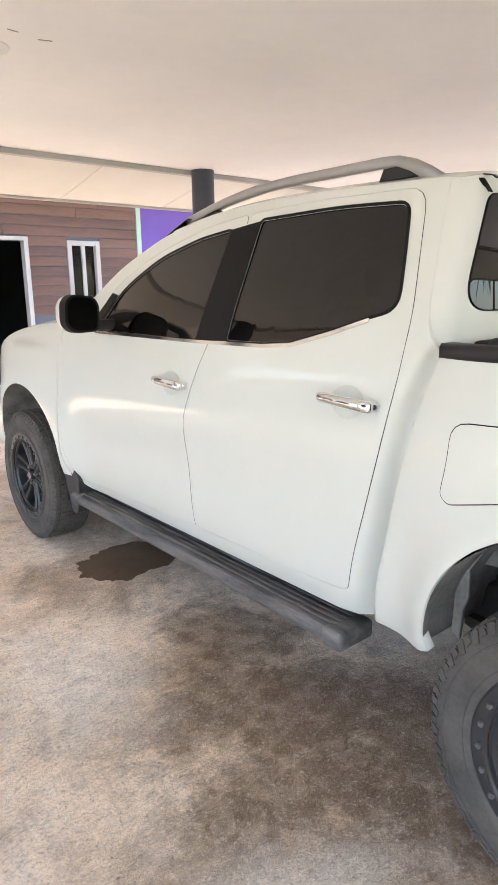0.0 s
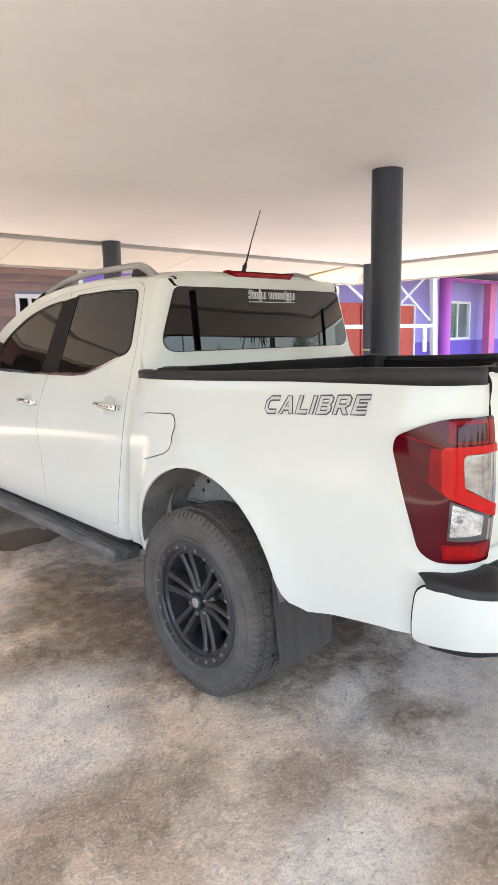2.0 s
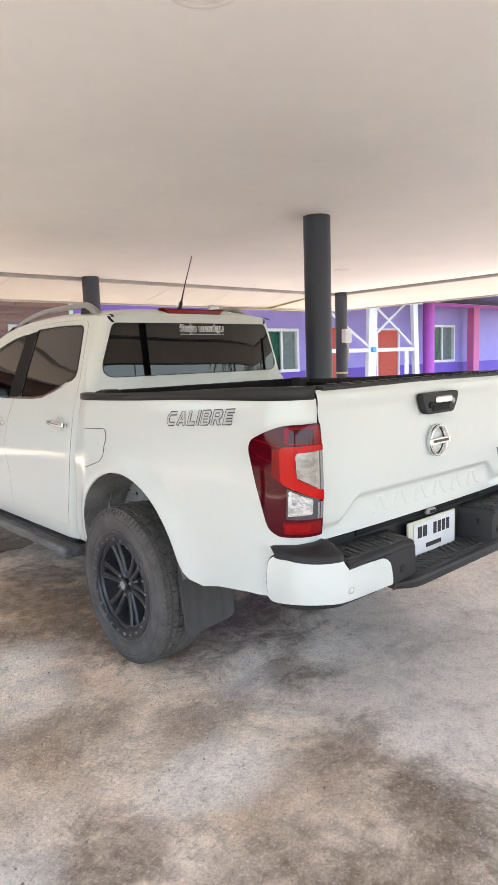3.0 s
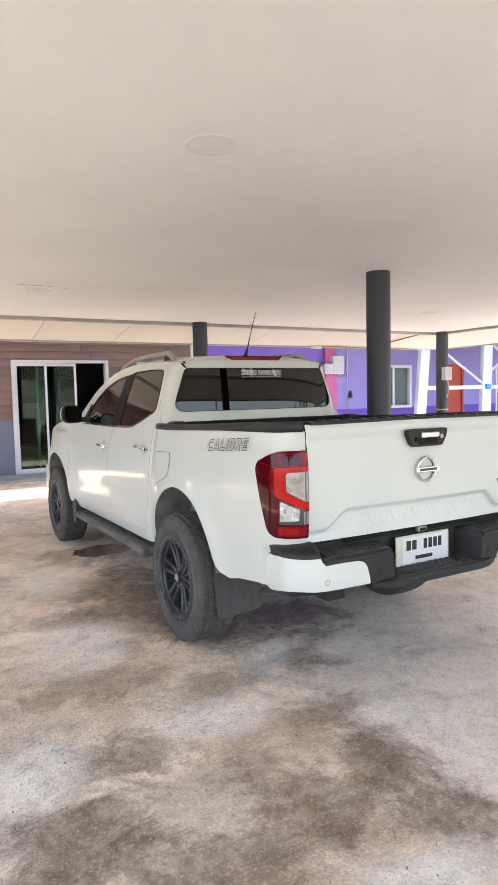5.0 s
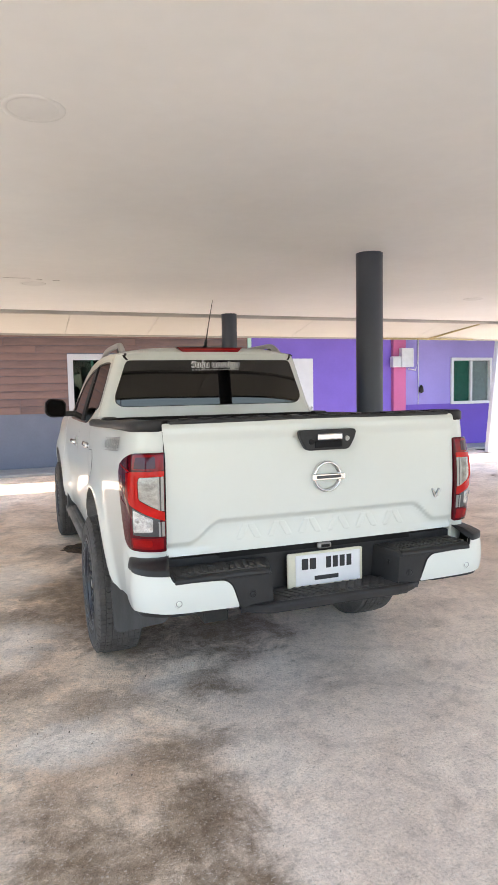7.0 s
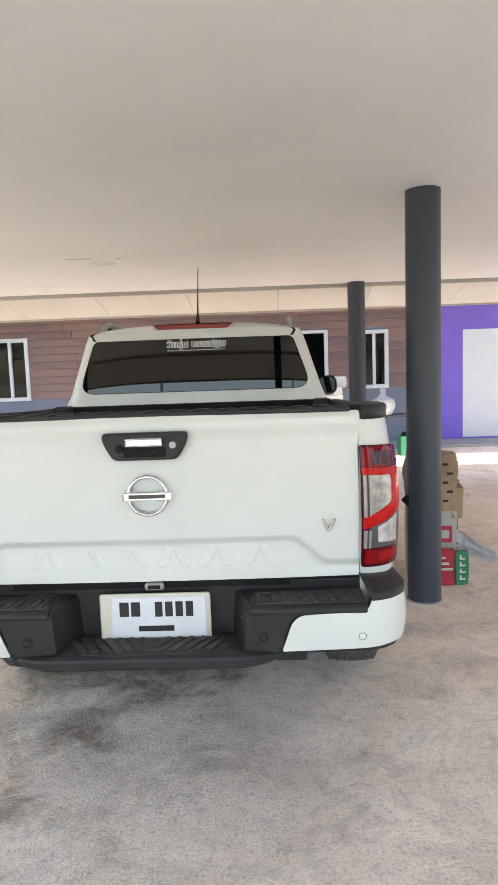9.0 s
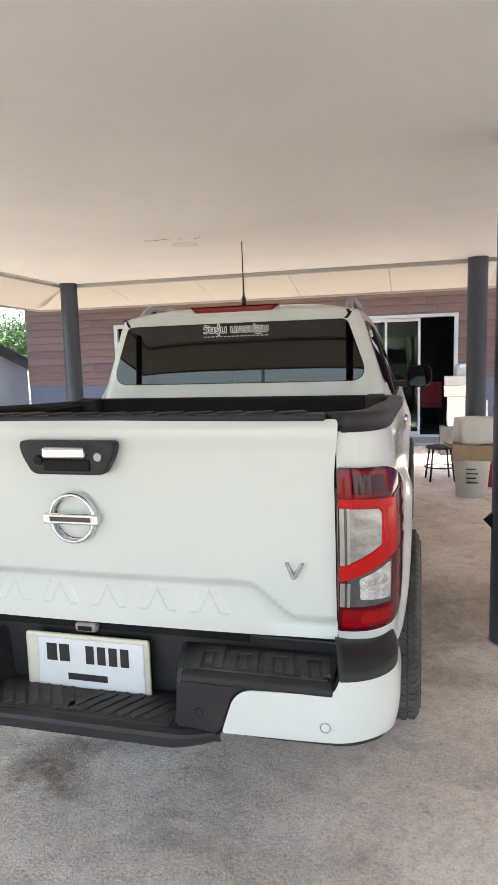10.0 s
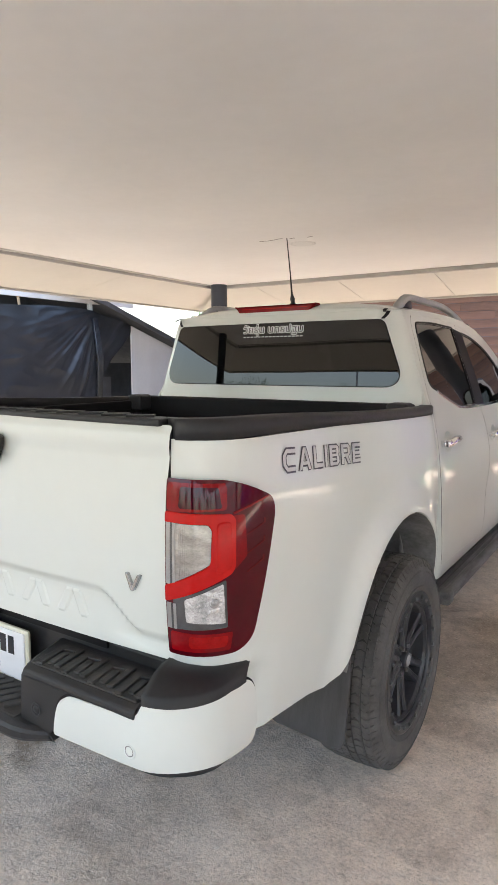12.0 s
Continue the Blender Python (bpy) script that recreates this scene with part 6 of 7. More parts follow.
# white edge round the letters: the word pushed out all round, under the dark word itself
rim_ = bmesh.new()
for k in range(12):
    a = 2 * math.pi * k / 12
    me = lettering(THAI, 0.1, 0.0, 0.0, 1.0)
    me.transform(Matrix.Translation((0.0085 * math.cos(a), 0.0085 * math.sin(a), 0.00004 * k)))
    rim_.from_mesh(me)
for v in rim_.verts:
    v.co = Vector(onglass(0.0080 + v.co.z)(v.co.x, v.co.y))
sticker = part("window_sticker", rim_, PLATE, truck, "white-outlined window sticker")
laid("sticker_letters", base, onglass(0.0095), INK, sticker)
for i in range(16):
    q = onglass(0.0085)(x_c - W_ * 0.48 + W_ * 0.96 * i / 15, y_c - H_ * 0.62)
    part("sticker_dash", box(-0.007, 0.007, -0.0004, 0.0004, -0.0022, 0.0022), PLATE, sticker).location = q


# ---- wood planks of the house wall ----
random.seed(3)
wall = bpy.data.objects["wall_north"]
PH, Z0 = 0.152, 1.135
plank_meshes = {}


def plank(x0, x1, z0, z1):
    key = (round(x1 - x0, 3), round(z1 - z0, 3))
    if key not in plank_meshes:
        bm = box(0, key[0], -0.022, 0.0, 0, key[1], 0.004, 1)
        me = bpy.data.meshes.new("plank")
        bm.to_mesh(me)
        bm.free()
        me.materials.append(WOOD)
        plank_meshes[key] = me
    ob = new("plank", plank_meshes[key])
    ob.parent = wall
    ob.location = (x0, HY - 0.001, z0)


for r in range(13):
    za, zb = Z0 + PH * r + 0.003, min(Z0 + PH * (r + 1) - 0.003, HTOP)
    spans = [(HX0, GX - 0.01)]
    for o in openings:
        if o[2] < zb - 0.03 and o[3] > za + 0.03:
            spans = [q for a, b in spans for q in ((a, min(b, o[0] - 0.02)), (max(a, o[1] + 0.02), b)) if q[1] - q[0] > 0.05]
    for a, b in spans:
        x = a
        first = True
        while x < b - 0.02:
            ln = random.choice((2.2, 2.6, 3.0)) if not first else random.choice((1.0, 1.6, 2.2))
            first = False
            e = b if x + ln > b - 0.35 else x + ln
            plank(x, e - 0.003, za, zb)
            x = e

# ---- beside the purple walls: pink strip, meter boxes, white frames ----
tagged(part("pink_pilaster", box(9.60, 9.95, HY - 0.10, HY, 0, HTOP), PINK, None), "pink painted pilaster on the purple wall", "pilaster", kind="structure")
tagged(part("magenta_column", revolve([(0, 0.19), (3.6, 0.19)], 28, "Z"), MAGENTA, None, smooth=True), "round magenta painted porch column", "column", kind="structure").location = (18.35, HY - 0.5, 0)
tagged(part("magenta_beam", box(18.5, 26, HY - 0.6, HY - 0.4, 3.0, 3.1), MAGENTA, None), "magenta porch beam", "beam", kind="structure")
tagged(part("pink_post", box(21.05, 21.45, HY - 0.62, HY - 0.36, 0, 3.0, 0.01), PINK, None), "square pink painted porch post", "post", kind="structure")
GREYBOX = mat("grey_box", (0.55, 0.56, 0.57), 0.5, 0, 0.1, 8)
CABLE = mat("cable_black", (0.02, 0.02, 0.02), 0.6, 0, 0.2, 10)


def meter_box(x, z, w, h):
    e = thing("meter_box", "white plastic electric meter box on the wall", "meter box", (x, HY - 0.1, z), "meter boxes")
    part("case", box(-w / 2, w / 2, -0.13, 0, 0, h, 0.01), WHITE, e)
    part("cover", box(-w / 2 + 0.02, w / 2 - 0.02, -0.142, -0.13, 0.02, h - 0.02, 0.006), GREYBOX, e)


meter_box(9.62, 2.02, 0.24, 0.26)
meter_box(9.92, 2.02, 0.34, 0.46)
c = thing("wall_cable", "white electric conduit hanging down the wall", "cable", (10.35, HY, 0))
part("conduit", tube([(0, -0.04, 2.85), (0, -0.04, 2.2), (-0.08, -0.05, 1.95), (-0.3, -0.06, 1.98)], 0.018, 8), WHITE, c, smooth=True)
part("cord", tube([(0, -0.04, 2.2), (0.02, -0.04, 1.5), (0.0, -0.04, 1.1)], 0.010, 6), WHITE, c, smooth=True)
part("lamp_holder", revolve([(1.38, 0.01), (1.42, 0.06), (1.52, 0.05), (1.58, 0.02)], 14, "Z"), CABLE, c, smooth=True).location = (0.06, -0.09, 0)

FRAMEW = mat("white_steel", (0.55, 0.56, 0.58), 0.45, 0, 0.1, 5)


def steel_stand():
    """White steel legs with rails and crossed braces."""
    e = thing("steel_stand", "white painted steel stand with leaning legs and braces", "steel frame", (11.5, 8.3, 0))
    for x0, x1, hw in ((-0.40, -0.12, 0.15), (2.0, 2.12, 0.17), (4.2, 4.05, 0.11)):
        for y in (0, 1.9):
            part("leg", box(-hw, hw, -0.06, 0.06, 0, 4.2, 0.01), FRAMEW, e).matrix_basis = pose(x0, y, 0, 0, math.degrees(math.atan2(x1 - x0, 2.8)), 0)
    for z in (1.60, 2.9):
        part("rail", box(-0.35, 4.25, -0.035, 0.035, z - 0.05, z + 0.05, 0.005), FRAMEW, e)
    for a, b in (((0.1, 2.75), (1.95, 1.7)), ((2.15, 1.95), (4.0, 3.1)), ((2.2, 2.8), (3.9, 1.75))):
        part("brace", tube([(a[0], 0, a[1]), (b[0], 0, b[1])], 0.035, 8), FRAMEW, e)
    part("hanging_rag", box(3.55, 3.72, -0.06, 0.0, 0.9, 1.62, 0.02), mat("rag", (0.6, 0.62, 0.66), 0.9, 0, 0.3, 12), e)
    part("tap_valve", box(1.98, 2.16, -0.12, -0.06, 1.55, 1.68, 0.02), mat("blue_valve", (0.05, 0.25, 0.6), 0.5), e)
    return e


steel_stand()
# lamp tube and conduit on the eave's edge
lt = thing("tube_lamp", "white fluorescent tube fitting with a yellowed conduit under the eave", "lamp", (0, 0, 0))
YEL = mat("yellow_conduit", (0.50, 0.42, 0.22), 0.6, 0, 0.15, 10)
part("conduit", tube([(6.75, 6.33, 2.385), (8.9, 6.33, 2.385)], 0.016, 8), YEL, lt, smooth=True)
part("conduit", tube([(8.35, 5.48, 2.575), (7.95, 6.33, 2.39)], 0.016, 8), YEL, lt, smooth=True)
part("lamp_end", box(6.55, 6.75, 6.29, 6.37, 2.345, 2.395, 0.012), WHITE, lt)
jb = thing("junction_box", "grey junction box with hanging cable on the column", "junction box", (COL_C[0], COL_C[1] - 0.115, 1.72))
part("case", box(-0.14, 0.04, -0.09, 0, 0, 0.24, 0.01), GREYBOX, jb)
part("cable", tube([(-0.03, -0.04, 0.0), (-0.02, -0.06, -0.15), (-0.06, -0.05, -0.32)], 0.016, 6), YEL, jb, smooth=True)
part("tie_band", revolve([(-0.55, 0.111), (-0.52, 0.111)], 24, "Z"), YEL, jb).location = (0, 0.115, 0)

# ---- things beside the column ----
CARD = mat("cardboard", (0.40, 0.29, 0.185), 0.85, 0, 0.25, 6, 0.2, 40)
PRINT = mat("printed_white_card", (0.50, 0.485, 0.46), 0.7, 0, 0.12, 8)
POLY = mat("white_plastic", (0.66, 0.645, 0.60), 0.45, 0, 0.1, 6, 0.05, 20)
REDP = mat("red_packaging", (0.50, 0.03, 0.05), 0.5, 0, 0.15, 8)
GREENP = mat("green_packaging", (0.03, 0.22, 0.11), 0.5, 0, 0.15, 8)
BAG = mat("clear_bag", (0.42, 0.43, 0.44), 0.3, 0, 0.2, 10, 0.6, 14)


def crumple(bm, amount, seed, scale=5.0):
    for v in bm.verts:
        v.co += noise.noise_vector(v.co * scale + Vector((seed, seed * 2, 0))) * amount
    return bm


def soft_box(x, y, z, cuts, amount, seed, round_=0.0):
    bm = box(-x / 2, x / 2, -y / 2, y / 2, 0, z)
    bmesh.ops.subdivide_edges(bm, edges=bm.edges[:], cuts=cuts, use_grid_fill=True)
    if round_:
        for v in bm.verts:
            t = Vector((v.co.x / x * 2, v.co.y / y * 2, v.co.z / z * 2 - 1))
            k = max(0, t.length - 1.05) * round_
            v.co -= Vector((t.x * x, t.y * y, t.z * z)) * 0.5 * k
    return crumple(bm, amount, seed)


ct = thing("printed_carton", "white printed cardboard carton standing on the floor", "carton", (3.83, 1.80, 0), turn=-8)
body = part("box_body", soft_box(0.33, 0.38, 0.50, 6, 0.010, 1), PRINT, ct)
part("tape_strip", box(-0.03, 0.03, -0.199, -0.192, 0.0, 0.50), CARD, ct)
for a, b, z0, z1, mt in ((-0.15, -0.06, 0.36, 0.44, GREENP), (0.03, 0.13, 0.28, 0.40, REDP), (0.05, 0.11, 0.31, 0.37, PRINT), (-0.15, -0.05, 0.25, 0.262, INK), (-0.15, -0.08, 0.22, 0.228, INK), (0.04, 0.14, 0.18, 0.24, GREENP), (-0.14, -0.05, 0.10, 0.15, INK), (0.04, 0.13, 0.12, 0.128, INK), (0.04, 0.10, 0.10, 0.108, INK)):
    lift = 0.003 if mt == PRINT else 0.0
    part("print_bar", box(a, b, -0.204 - lift, -0.196, z0, z1), mt, ct)
    part("print_bar", box(0.164, 0.176 + lift, a, b, z0, z1), mt, ct)
bg = thing("paper_sack", "crumpled brown printed paper sack lying on a carton", "paper sack", (3.83, 1.80, 0.50), turn=-6)
part("sack_body", soft_box(0.33, 0.36, 0.42, 9, 0.040, 4, 0.12), CARD, bg)
part("torn_flap", crumple(box(0.12, 0.20, -0.19, 0.05, -0.05, 0.16, 0.004), 0.03, 6), CARD, bg)
for i in range(5):
    for k in range(3):
        part("print_mark", box(-0.11 + 0.085 * k + 0.03 * (i % 2), -0.07 + 0.085 * k + 0.03 * (i % 2), -0.203, -0.180, 0.07 + 0.065 * i, 0.085 + 0.065 * i, 0.003), INK, bg)
        part("print_mark", box(0.165, 0.186, -0.11 + 0.085 * k, -0.07 + 0.085 * k, 0.07 + 0.065 * i, 0.085 + 0.065 * i, 0.003), INK, bg)
rp = thing("red_packet", "red printed packet leaning on a carton", "packet", (3.83, 1.53, 0), turn=-5)
part("packet_body", soft_box(0.22, 0.08, 0.25, 5, 0.012, 7, 0.12), REDP, rp)
for i in range(3):
    part("print_bar", box(-0.02, 0.08 - 0.025 * i, -0.050, -0.038, 0.11 + 0.04 * i, 0.124 + 0.04 * i), WHITE, rp)
gp = thing("green_packet", "green and white printed packet leaning on cartons", "packet", (3.965, 1.50, 0.0), turn=8)
part("packet_body", soft_box(0.095, 0.06, 0.25, 5, 0.008, 9, 0.1), GREENP, gp)
for i in range(4):
    part("print_bar", box(-0.020, 0.020, -0.036, -0.029, 0.045 + 0.048 * i, 0.055 + 0.048 * i), WHITE, gp)
    part("print_bar", box(-0.020, -0.008, -0.036, -0.029, 0.055 + 0.048 * i, 0.075 + 0.048 * i), WHITE, gp)
ps = thing("plastic_scrap", "torn white plastic sheet sticking out from the packets", "plastic bag", (4.06, 1.68, 0.0))
sheet = bmesh.new()
cols = []
for i in range(13):
    a = i / 12
    col = []
    for j in range(9):
        b = j / 8
        x_ = -0.12 + 0.30 * a
        z_ = 0.25 - 0.10 * a + (b - 0.3) * (0.20 - 0.13 * a)
        d_ = 0.035 * noise.noise(Vector((a * 3, b * 3, 2))) + 0.015 * noise.noise(Vector((a * 9, b * 9, 5)))
        col.append(sheet.verts.new((x_, d_ - 0.10 * a, z_ + d_ * 0.5)))
    cols.append(col)
for c0, c1 in zip(cols, cols[1:]):
    for j in range(8):
        sheet.faces.new((c0[j], c1[j], c1[j + 1], c0[j + 1]))
bmesh.ops.solidify(sheet, geom=sheet.faces[:], thickness=0.003)
part("sheet", sheet, WHITE, ps)
gk = thing("green_crate", "green plastic crate under the table by the wall", "crate", (5.18, 8.3, 0.0))
for q in ((-0.22, 0.22, -0.16, -0.145), (-0.22, 0.22, 0.145, 0.16)):
    part("crate_side", box(q[0], q[1], q[2], q[3], 0.0, 0.34, 0.006), GREENP, gk)
for x_ in (-0.22, 0.205):
    part("crate_side", box(x_, x_ + 0.015, -0.145, 0.145, 0.0, 0.34, 0.004), GREENP, gk)
part("crate_floor", box(-0.20, 0.20, -0.14, 0.14, 0.0, 0.015), GREENP, gk)
part("crate_content", crumple(box(-0.19, 0.19, -0.13, 0.13, 0.016, 0.38, 0.05, 3), 0.04, 31), SEAL, gk)

bk = thing("bucket", "white plastic bucket with dark print", "bucket", (3.76, 5.03, 0))
part("bucket_body", revolve([(0.0, 0.001), (0.0, 0.160), (0.36, 0.192), (0.37, 0.200), (0.40, 0.200), (0.41, 0.205), (0.42, 0.198), (0.42, 0.186), (0.02, 0.145)], 32, "Z"), POLY, bk, smooth=True)
for i in range(4):
    part("print_bar", box(-0.07, 0.05 - 0.02 * (i % 2), -0.189, -0.172, 0.17 + 0.05 * i, 0.182 + 0.05 * i), INK, bk)
cb = thing("open_carton", "flattened brown carton resting on a bucket", "carton", (3.78, 5.0, 0.42))
part("box_body", soft_box(0.44, 0.36, 0.16, 4, 0.02, 13), CARD, cb)
for s, a in ((-1, 30), (1, -35)):
    part("flap", box(-0.10, 0.10, -0.16, 0.16, 0, 0.008), CARD, cb).matrix_basis = pose(s * 0.24, -0.02, 0.13, 0, a, 0)
jc = thing("jerrycan", "translucent white plastic jerrycan lying in a carton", "jerrycan", (3.78, 5.0, 0.58), turn=15)
part("can_body", soft_box(0.42, 0.28, 0.30, 6, 0.015, 15, 0.18), POLY, jc, smooth=True)
gc = thing("gas_cylinder", "red gas cylinder with a white mark", "gas cylinder", (4.08, 5.62, 0))
part("cylinder_body", revolve([(0.0, 0.12), (0.02, 0.15), (0.36, 0.155), (0.46, 0.12), (0.50, 0.05), (0.50, 0.001)], 32, "Z"), REDP, gc, smooth=True)
part("valve", revolve([(0.49, 0.035), (0.56, 0.03), (0.58, 0.045), (0.62, 0.045), (0.62, 0.001)], 16, "Z"), CABLE, gc)
part("collar", revolve([(0.47, 0.10), (0.60, 0.10), (0.60, 0.108), (0.47, 0.108)], 24, "Z"), REDP, gc)
part("mark", box(-0.05, 0.05, -0.161, -0.153, 0.22, 0.32, 0.002), WHITE, gc)


def stool(x, y, turn):
    e = thing("stool", "black metal bar stool with an open seat frame", "stool", (x, y, 0), turn=turn)
    part("seat", revolve([(0.405, 0.001), (0.40, 0.16), (0.415, 0.18), (0.43, 0.16), (0.43, 0.001)], 28, "Z"), CABLE, e, smooth=True)
    for k in range(4):
        a = radians(45 + 90 * k)
        part("leg", tube([(0.15 * math.cos(a), 0.15 * math.sin(a), 0.41), (0.21 * math.cos(a), 0.21 * math.sin(a), 0.0)], 0.012, 8), CABLE, e, smooth=True)
    part("foot_ring", tube([(0.185 * math.cos(radians(15 * k)), 0.185 * math.sin(radians(15 * k)), 0.17) for k in range(25)], 0.009, 6, caps=False), CABLE, e, smooth=True)
    return e


stool(3.46, 5.95, 10)
tb = thing("side_table", "low dark table by the house wall", "table", (4.95, 8.6, 0))
part("tabletop", box(-0.55, 0.55, -0.25, 0.25, 0.66, 0.70, 0.008), ROOM, tb)
for x in (-0.5, 0.5):
    for y in (-0.2, 0.2):
        part("leg", box(x - 0.02, x + 0.02, y - 0.02, y + 0.02, 0, 0.66), ROOM, tb)
pb = thing("plastic_bag", "knotted white plastic bag with green things inside", "plastic bag", (4.72, 8.5, 0.70))
bm = bmesh.new()
bmesh.ops.create_uvsphere(bm, u_segments=20, v_segments=14, radius=0.22)
for v in bm.verts:
    v.co.z = max(v.co.z, -0.17) + 0.17
    if v.co.z > 0.28:
        v.co.x *= 0.55
        v.co.y *= 0.55
part("bag_body", crumple(bm, 0.03, 21, 9), BAG, pb, smooth=False)
part("knot", crumple(box(-0.05, 0.05, -0.02, 0.02, 0.36, 0.46, 0.01), 0.02, 3), BAG, pb)
cr = thing("crate_stack", "stack of white plastic tubs and crates by the door", "crate stack", (3.78, 8.2, 0))
for i, (z0, z1, w) in enumerate(((0.0, 0.46, 0.24), (0.46, 0.92, 0.13), (0.92, 1.10, 0.18), (1.10, 1.24, 0.17))):
    part("crate", soft_box(w * 2, 0.32, z1 - z0 - 0.01, 3, 0.008, 30 + i), (ROOM, POLY, POLY, PRINT)[i], cr).location = (0, 0, z0)
part("side_bin", box(0.16, 0.46, -0.14, 0.14, 0.36, 0.86, 0.02), GREYBOX, cr)
part("bin_leg", box(0.18, 0.44, -0.12, 0.12, 0.0, 0.36, 0.01), ROOM, cr)
part("loose_bag", crumple(box(-0.02, 0.26, -0.14, 0.14, 1.20, 1.42, 0.06, 4), 0.04, 17), BAG, cr)
# seats and shelves glimpsed in the rooms
for x in (2.5, 3.5):
    e = thing("room_chair", "dark red chair inside the house", "chair", (x, HY + 1.6, 0.06), "chairs in the house")
    part("seat", box(-0.22, 0.22, -0.22, 0.22, 0.42, 0.47, 0.015), REDP, e)
    part("backrest", box(-0.22, 0.22, 0.19, 0.23, 0.47, 0.95, 0.015), REDP, e)
    for lx in (-0.19, 0.19):
        for ly in (-0.19, 0.19):
            part("leg", box(lx - 0.015, lx + 0.015, ly - 0.015, ly + 0.015, 0, 0.42), CABLE, e)

# ---- water on the floor ----
WET = mat("wet_concrete", (0.19, 0.132, 0.088), 0.18, 0, 0.35, 5, 0.1, 60)
pu = bmesh.new()
ring = []
for k in range(120):
    a = 2 * math.pi * k / 120
    r = 1 + 0.28 * noise.noise(Vector((math.cos(a) * 1.6, math.sin(a) * 1.6, 4.0))) + 0.17 * noise.noise(Vector((math.cos(a) * 4, math.sin(a) * 4, 9.0))) + 0.06 * noise.noise(Vector((math.cos(a) * 11, math.sin(a) * 11, 3.0)))
    ring.append(pu.verts.new((1.56 + 0.30 * r * math.cos(a), 3.05 + 0.24 * r * math.sin(a), 0.0022)))
pu.faces.new(ring)
tagged(part("puddle", pu, WET, None), "dark shallow puddle of water on the concrete", "puddle", kind="structure")

# ---- loose grit ----
rnd = random.Random(11)
grit = bmesh.new()
for _ in range(170):
    px, py, pr_ = rnd.uniform(-0.1, 1.9), rnd.uniform(-1.95, 1.6), rnd.uniform(0.0018, 0.0055)
    m_ = pose(px, py, pr_ * 0.4, rnd.uniform(0, 90), rnd.uniform(0, 90), rnd.uniform(0, 360)) @ Matrix.Diagonal((1.3, 1.0, 0.7, 1))
    bmesh.ops.create_icosphere(grit, subdivisions=1, radius=pr_, matrix=m_)
tagged(part("grit", grit, mat("grit_stone", (0.34, 0.28, 0.22), 0.9, 0, 0.6, 3, tint=(0.12, 0.09, 0.07)), None), "loose brown grit and pebbles on the concrete", "grit", kind="stuff")

# ---- neighbour's shed behind the yard on the west side ----
TARP = mat("black_tarp", (0.021, 0.0225, 0.027), 0.36, 0, 0.3, 3, 0.10, 25)
SHEDW = mat("lilac_grey_sheet", (0.62, 0.60, 0.60), 0.7, 0, 0.08, 2)
RUST = mat("roof_sheet", (0.10, 0.10, 0.11), 0.6, 0.3, 0.3, 4)
sx = -6.0
shed = thing("shed", "lean-to shed with grey sheet wall and dark roof", "shed", (sx, 7.5, 0))
slope = 0.315


def roof_z(y):
    return 2.43 - slope * (y - 8.65)


part("side_sheet", prism([(8.65 - 7.5, 0), (11.45 - 7.5, 0), (11.45 - 7.5, roof_z(11.45) - 0.03), (8.65 - 7.5, roof_z(8.65) - 0.03)], -0.03, 0.0, axis="x"), SHEDW, shed)
bm = bmesh.new()
n = 70
rows = []
for k in range(n):
    x = 0.35 - 5.0 * k / (n - 1)
    z = 0.018 * math.cos(math.pi * k)
    rows.append([bm.verts.new((x, y - 7.5, roof_z(y) + 0.05 + z)) for y in (4.5, 11.75)])
for a, b in zip(rows, rows[1:]):
    bm.faces.new((a[0], a[1], b[1], b[0]))
part("roof", bm, RUST, shed)
part("barge_board", prism([(4.5 - 7.5, roof_z(4.5) - 0.04), (11.78 - 7.5, roof_z(11.78) - 0.04), (11.78 - 7.5, roof_z(11.78) + 0.05), (4.5 - 7.5, roof_z(4.5) + 0.05)], 0.33, 0.37, axis="x"), RUST, shed)
for y in (4.55, 7.45):
    part("post", box(-0.04, 0.04, y - 7.54, y - 7.46, 0, roof_z(y)), GREYBOX, shed)
part("beam", box(-0.03, 0.03, -3.0, 1.2, 2.78, 2.88), SHEDW, shed)
part("beam", box(-0.6, -0.54, -3.0, 1.2, 2.98, 3.06), SHEDW, shed)
part("back_wall", box(-4.6, -4.55, -3.0, 4.2, 0, 1.6), ROOM, shed)
# near-black sheets added to stand for the dimness beneath the shed roof
part("inner_wall", box(-1.6, -1.55, 1.15, 4.0, 0, 1.6), ROOM, shed)
part("inner_wall", box(-1.6, -1.55, -3.0, 1.15, 0, 3.1), ROOM, shed)
part("inner_board", box(-0.7, -0.66, -0.1, 1.15, 0.0, 1.28), RUST, shed)
part("inner_post", box(-0.68, -0.62, 0.5, 0.56, 0.0, 2.0), ROOM, shed)
part("wood_pole", tube([(0.02, -1.72, 2.4), (-0.02, -1.82, 3.1)], 0.025, 8), CARD, shed)
tp = bmesh.new()
ny, nz = 150, 120
grid = []
